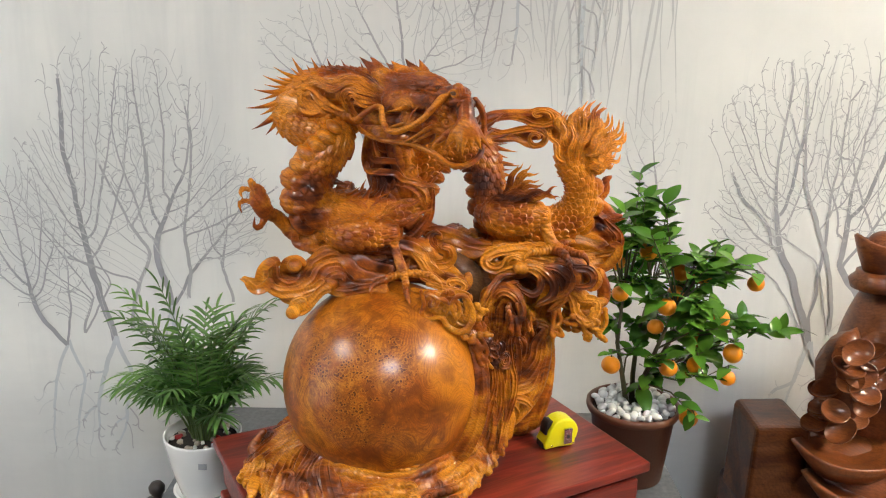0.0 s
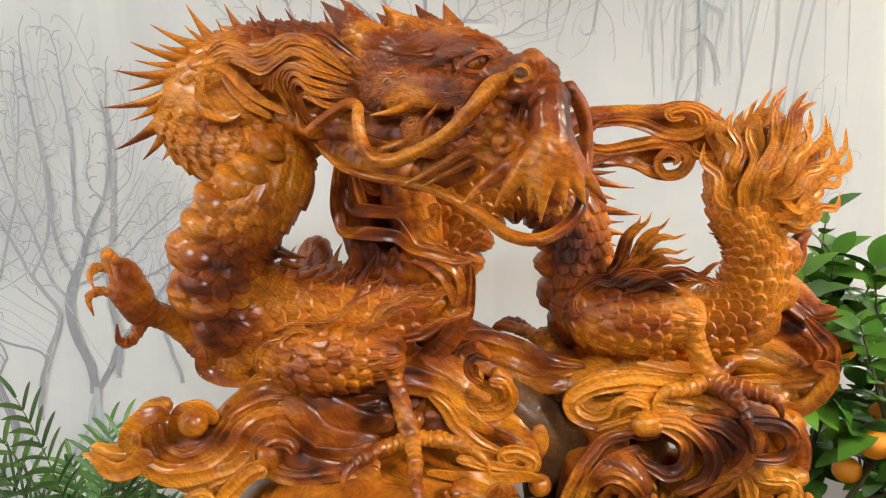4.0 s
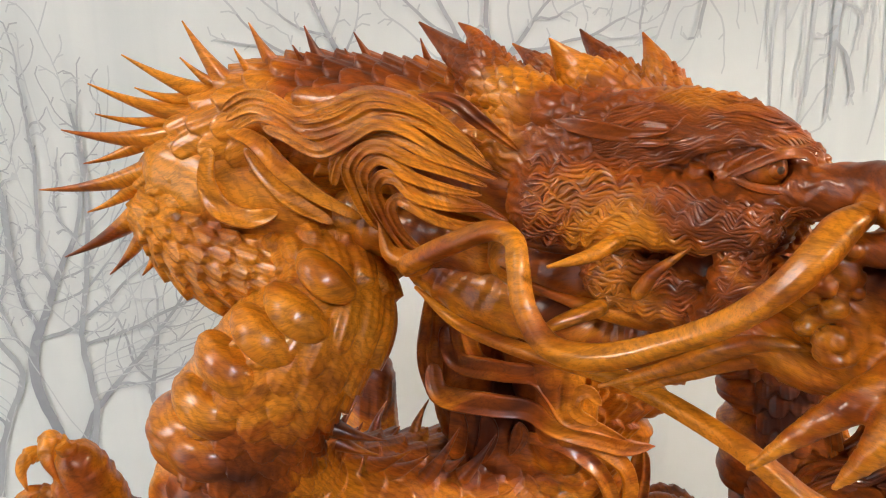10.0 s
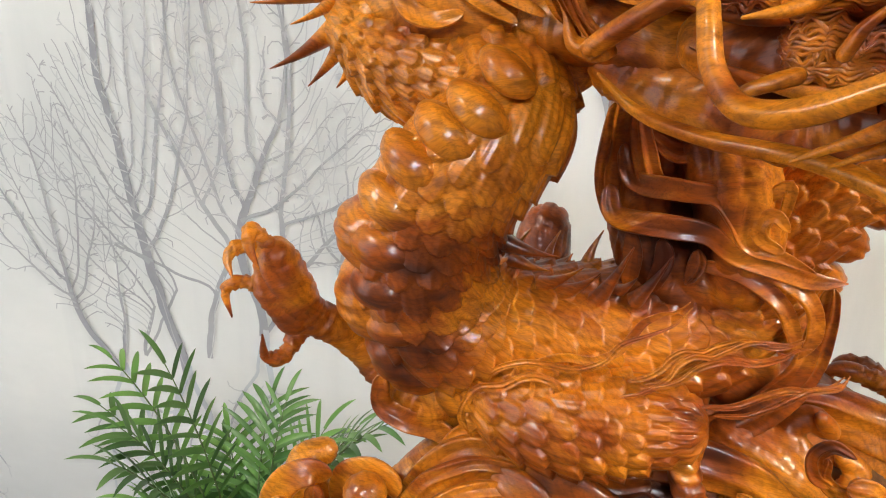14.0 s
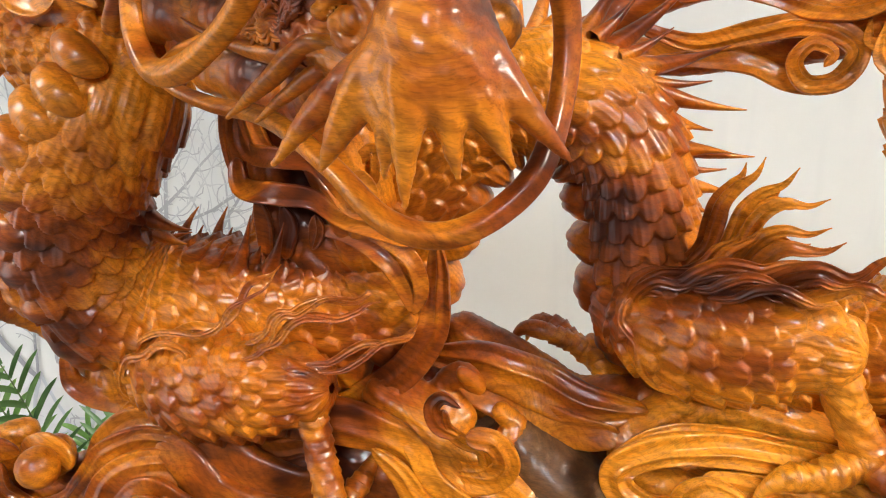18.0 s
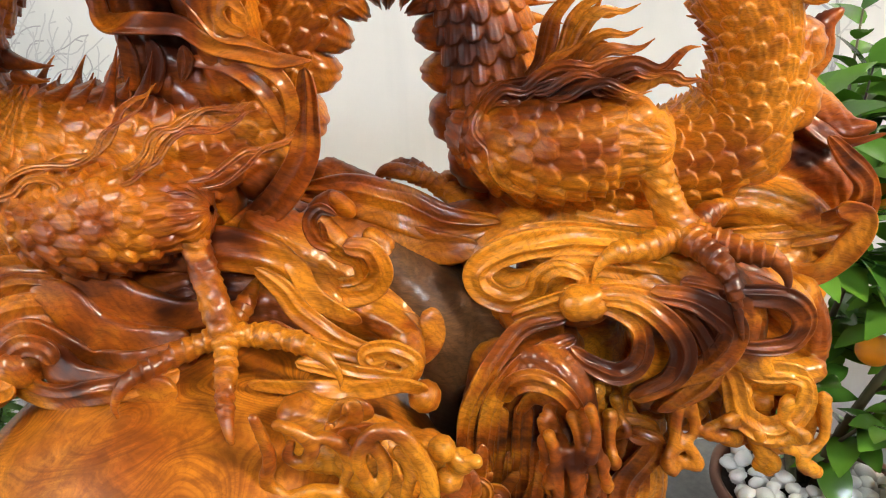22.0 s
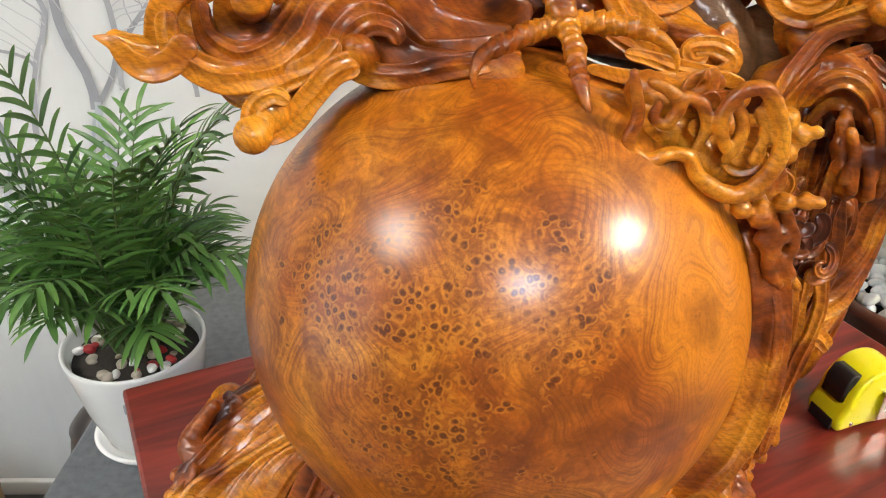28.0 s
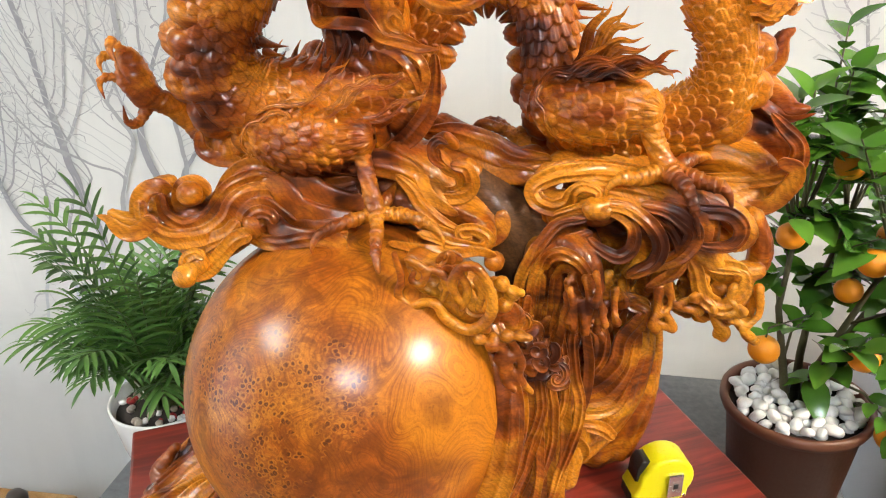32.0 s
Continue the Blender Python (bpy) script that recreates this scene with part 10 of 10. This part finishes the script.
ribbon(2, [(0.1045, 1.2240, 1.1824, 0.0018), (0.1117, 1.2207, 1.1845, 0.0022), (0.1179, 1.2173, 1.1899, 0.0026), (0.1256, 1.2140, 1.1944, 0.0023), (0.1331, 1.2133, 1.1938, 0.0020), (0.1392, 1.2127, 1.1911, 0.0011), (0.1460, 1.2120, 1.1921, 0.0003)])
ribbon(1, [(-0.1730, 1.1900, 1.1544, 0.0014), (-0.1608, 1.1886, 1.1523, 0.0017), (-0.1469, 1.1872, 1.1560, 0.0019), (-0.1313, 1.1858, 1.1636, 0.0021), (-0.1163, 1.1844, 1.1647, 0.0021), (-0.1051, 1.1830, 1.1723, 0.0021), (-0.0991, 1.1834, 1.1815, 0.0020), (-0.0950, 1.1838, 1.1880, 0.0018), (-0.0885, 1.1842, 1.1925, 0.0013), (-0.0818, 1.1846, 1.1950, 0.0008), (-0.0765, 1.1850, 1.2001, 0.0002)])
ribbon(2, [(-0.0999, 1.1810, 1.1587, 0.0013), (-0.0918, 1.1798, 1.1624, 0.0015), (-0.0854, 1.1786, 1.1685, 0.0017), (-0.0821, 1.1774, 1.1747, 0.0019), (-0.0766, 1.1762, 1.1797, 0.0019), (-0.0688, 1.1750, 1.1812, 0.0019), (-0.0628, 1.1754, 1.1849, 0.0019), (-0.0526, 1.1758, 1.1886, 0.0017), (-0.0430, 1.1762, 1.1872, 0.0012), (-0.0360, 1.1766, 1.1881, 0.0007), (-0.0297, 1.1770, 1.1922, 0.0002)])
ribbon(2, [(-0.0938, 1.1810, 1.1571, 0.0013), (-0.0824, 1.1795, 1.1631, 0.0015), (-0.0738, 1.1780, 1.1724, 0.0018), (-0.0656, 1.1765, 1.1781, 0.0019), (-0.0567, 1.1750, 1.1804, 0.0019), (-0.0470, 1.1755, 1.1793, 0.0019), (-0.0371, 1.1760, 1.1833, 0.0014), (-0.0322, 1.1765, 1.1873, 0.0008), (-0.0264, 1.1770, 1.1887, 0.0002)])
ribbon(2, [(-0.0665, 1.1770, 1.1532, 0.0012), (-0.0539, 1.1757, 1.1561, 0.0016), (-0.0426, 1.1743, 1.1641, 0.0019), (-0.0332, 1.1730, 1.1697, 0.0019), (-0.0253, 1.1743, 1.1695, 0.0018), (-0.0178, 1.1757, 1.1719, 0.0010), (-0.0120, 1.1770, 1.1776, 0.0002)])
ribbon(2, [(-0.0610, 1.1770, 1.1496, 0.0012), (-0.0481, 1.1757, 1.1525, 0.0014), (-0.0365, 1.1743, 1.1606, 0.0016), (-0.0258, 1.1730, 1.1700, 0.0016), (-0.0151, 1.1743, 1.1729, 0.0016), (-0.0119, 1.1757, 1.1750, 0.0009), (-0.0100, 1.1770, 1.1784, 0.0002)])
ribbon(2, [(-0.1748, 1.1850, 1.1033, 0.0015), (-0.1741, 1.1837, 1.1146, 0.0018), (-0.1790, 1.1823, 1.1223, 0.0020), (-0.1765, 1.1810, 1.1333, 0.0022), (-0.1691, 1.1797, 1.1438, 0.0024), (-0.1574, 1.1783, 1.1475, 0.0023), (-0.1471, 1.1770, 1.1551, 0.0022), (-0.1380, 1.1770, 1.1560, 0.0021), (-0.1310, 1.1770, 1.1525, 0.0021), (-0.1314, 1.1770, 1.1453, 0.0018), (-0.1280, 1.1770, 1.1398, 0.0015), (-0.1292, 1.1770, 1.1352, 0.0012), (-0.1325, 1.1770, 1.1310, 0.0009)])
ribbon(2, [(-0.1797, 1.1870, 1.1318, 0.0013), (-0.1692, 1.1854, 1.1413, 0.0015), (-0.1632, 1.1838, 1.1522, 0.0016), (-0.1498, 1.1822, 1.1596, 0.0018), (-0.1366, 1.1806, 1.1613, 0.0018), (-0.1234, 1.1790, 1.1621, 0.0017), (-0.1114, 1.1790, 1.1676, 0.0016), (-0.1037, 1.1790, 1.1779, 0.0014), (-0.0927, 1.1790, 1.1843, 0.0010), (-0.0823, 1.1790, 1.1909, 0.0006), (-0.0756, 1.1790, 1.2007, 0.0002)])
ribbon(2, [(-0.1053, 1.1790, 1.1493, 0.0011), (-0.0924, 1.1778, 1.1552, 0.0013), (-0.0823, 1.1766, 1.1654, 0.0014), (-0.0789, 1.1754, 1.1731, 0.0016), (-0.0727, 1.1742, 1.1794, 0.0016), (-0.0655, 1.1730, 1.1808, 0.0015), (-0.0599, 1.1734, 1.1843, 0.0014), (-0.0514, 1.1738, 1.1896, 0.0013), (-0.0424, 1.1742, 1.1905, 0.0009), (-0.0366, 1.1746, 1.1907, 0.0005), (-0.0313, 1.1750, 1.1938, 0.0002)])
ribbon(2, [(-0.0899, 1.1770, 1.1583, 0.0011), (-0.0786, 1.1753, 1.1644, 0.0014), (-0.0703, 1.1737, 1.1740, 0.0016), (-0.0618, 1.1720, 1.1795, 0.0015), (-0.0549, 1.1737, 1.1794, 0.0014), (-0.0469, 1.1753, 1.1785, 0.0008), (-0.0391, 1.1770, 1.1821, 0.0002)])
ribbon(2, [(0.0998, 1.2570, 1.1804, 0.0032), (0.1084, 1.2543, 1.1916, 0.0037), (0.1115, 1.2517, 1.2050, 0.0041), (0.1134, 1.2490, 1.2159, 0.0034), (0.1193, 1.2483, 1.2241, 0.0027), (0.1232, 1.2477, 1.2290, 0.0015), (0.1244, 1.2470, 1.2350, 0.0003)])
ribbon(2, [(0.1065, 1.2520, 1.1762, 0.0032), (0.1160, 1.2490, 1.1861, 0.0036), (0.1205, 1.2460, 1.1989, 0.0040), (0.1234, 1.2430, 1.2102, 0.0033), (0.1303, 1.2417, 1.2184, 0.0027), (0.1360, 1.2403, 1.2221, 0.0015), (0.1394, 1.2390, 1.2280, 0.0003)])
ribbon(2, [(0.1069, 1.2470, 1.1824, 0.0032), (0.1184, 1.2437, 1.1939, 0.0036), (0.1239, 1.2403, 1.2088, 0.0039), (0.1291, 1.2370, 1.2168, 0.0033), (0.1363, 1.2363, 1.2207, 0.0027), (0.1424, 1.2357, 1.2189, 0.0015), (0.1487, 1.2350, 1.2204, 0.0003)])
ribbon(2, [(0.1063, 1.2430, 1.1772, 0.0031), (0.1183, 1.2397, 1.1844, 0.0035), (0.1262, 1.2363, 1.1963, 0.0039), (0.1319, 1.2330, 1.2027, 0.0033), (0.1388, 1.2317, 1.2050, 0.0027), (0.1448, 1.2303, 1.2032, 0.0015), (0.1513, 1.2290, 1.2048, 0.0003)])
ribbon(2, [(0.1153, 1.2390, 1.1834, 0.0031), (0.1265, 1.2357, 1.1885, 0.0035), (0.1346, 1.2323, 1.1983, 0.0039), (0.1415, 1.2290, 1.2027, 0.0032), (0.1485, 1.2283, 1.2024, 0.0026), (0.1538, 1.2277, 1.2020, 0.0015), (0.1589, 1.2270, 1.2044, 0.0003)])
ribbon(2, [(0.1178, 1.2350, 1.1766, 0.0028), (0.1287, 1.2305, 1.1796, 0.0035), (0.1378, 1.2260, 1.1876, 0.0042), (0.1499, 1.2228, 1.1913, 0.0038), (0.1608, 1.2220, 1.1876, 0.0035), (0.1666, 1.2213, 1.1899, 0.0029), (0.1708, 1.2210, 1.1948, 0.0023), (0.1740, 1.2210, 1.1963, 0.0013), (0.1774, 1.2210, 1.1959, 0.0003)])
ribbon(2, [(0.1357, 1.2290, 1.1830, 0.0024), (0.1465, 1.2265, 1.1811, 0.0030), (0.1573, 1.2240, 1.1853, 0.0035), (0.1642, 1.2215, 1.1897, 0.0032), (0.1716, 1.2190, 1.1902, 0.0029), (0.1752, 1.2190, 1.1878, 0.0023), (0.1794, 1.2190, 1.1876, 0.0017), (0.1820, 1.2190, 1.1859, 0.0010), (0.1835, 1.2190, 1.1830, 0.0003)])
ribbon(2, [(0.0900, 1.2350, 1.1741, 0.0025), (0.0981, 1.2325, 1.1772, 0.0028), (0.1046, 1.2300, 1.1838, 0.0031), (0.1139, 1.2275, 1.1896, 0.0032), (0.1237, 1.2250, 1.1903, 0.0030), (0.1312, 1.2250, 1.1890, 0.0027), (0.1385, 1.2250, 1.1919, 0.0021), (0.1444, 1.2250, 1.1909, 0.0012), (0.1491, 1.2250, 1.1868, 0.0003)])
ribbon(2, [(0.0723, 1.2470, 1.1656, 0.0026), (0.0762, 1.2446, 1.1705, 0.0029), (0.0780, 1.2422, 1.1764, 0.0031), (0.0850, 1.2398, 1.1821, 0.0034), (0.0930, 1.2374, 1.1840, 0.0033), (0.1021, 1.2350, 1.1861, 0.0031), (0.1094, 1.2346, 1.1914, 0.0029), (0.1136, 1.2342, 1.1981, 0.0025), (0.1200, 1.2338, 1.2020, 0.0017), (0.1225, 1.2334, 1.2054, 0.0010), (0.1232, 1.2330, 1.2094, 0.0003)])
ribbon(2, [(0.0701, 1.2470, 1.1459, 0.0023), (0.0747, 1.2433, 1.1553, 0.0026), (0.0756, 1.2395, 1.1649, 0.0030), (0.0801, 1.2357, 1.1722, 0.0031), (0.0863, 1.2320, 1.1771, 0.0028), (0.0960, 1.2320, 1.1758, 0.0025), (0.1053, 1.2320, 1.1797, 0.0019), (0.1117, 1.2320, 1.1791, 0.0011), (0.1167, 1.2320, 1.1752, 0.0003)])
ribbon(2, [(0.0792, 1.2420, 1.1724, 0.0022), (0.0744, 1.2388, 1.1660, 0.0026), (0.0737, 1.2355, 1.1581, 0.0030), (0.0813, 1.2322, 1.1499, 0.0032), (0.0831, 1.2290, 1.1388, 0.0030), (0.0899, 1.2298, 1.1300, 0.0029), (0.1000, 1.2305, 1.1266, 0.0024), (0.1057, 1.2312, 1.1254, 0.0017), (0.1100, 1.2320, 1.1209, 0.0010)])
ribbon(2, [(0.1304, 1.2330, 1.1783, 0.0018), (0.1378, 1.2290, 1.1793, 0.0023), (0.1447, 1.2250, 1.1840, 0.0027), (0.1503, 1.2210, 1.1869, 0.0023), (0.1553, 1.2203, 1.1854, 0.0020), (0.1586, 1.2197, 1.1843, 0.0012), (0.1622, 1.2190, 1.1852, 0.0003)])
ribbon(2, [(0.1083, 1.2290, 1.1772, 0.0018), (0.1187, 1.2253, 1.1789, 0.0023), (0.1278, 1.2217, 1.1856, 0.0027), (0.1375, 1.2180, 1.1883, 0.0023), (0.1458, 1.2177, 1.1847, 0.0020), (0.1501, 1.2173, 1.1809, 0.0012), (0.1557, 1.2170, 1.1800, 0.0003)])
ribbon(2, [(0.1035, 1.2310, 1.1747, 0.0018), (0.1109, 1.2277, 1.1769, 0.0023), (0.1172, 1.2243, 1.1824, 0.0027), (0.1251, 1.2210, 1.1871, 0.0024), (0.1327, 1.2203, 1.1865, 0.0021), (0.1363, 1.2197, 1.1826, 0.0012), (0.1414, 1.2190, 1.1813, 0.0003)])

V, F, MI = np.vstack(GV), np.vstack(GF), np.concatenate(GM)
me = bpy.data.meshes.new("dragon_carving")
me.vertices.add(len(V))
me.vertices.foreach_set("co", V.ravel())
me.loops.add(F.size)
me.loops.foreach_set("vertex_index", F.ravel().astype(np.int32))
me.polygons.add(len(F))
me.polygons.foreach_set("loop_start", np.arange(0, F.size, 4, dtype=np.int32))
me.polygons.foreach_set("loop_total", np.full(len(F), 4, np.int32))
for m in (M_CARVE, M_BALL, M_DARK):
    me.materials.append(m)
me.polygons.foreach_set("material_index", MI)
me.update(calc_edges=True)
me.shade_smooth()
carving = new("dragon_carving", me)
tagged(carving, "glossy golden-brown wooden carving of a coiled dragon on a ball", "sculpture")
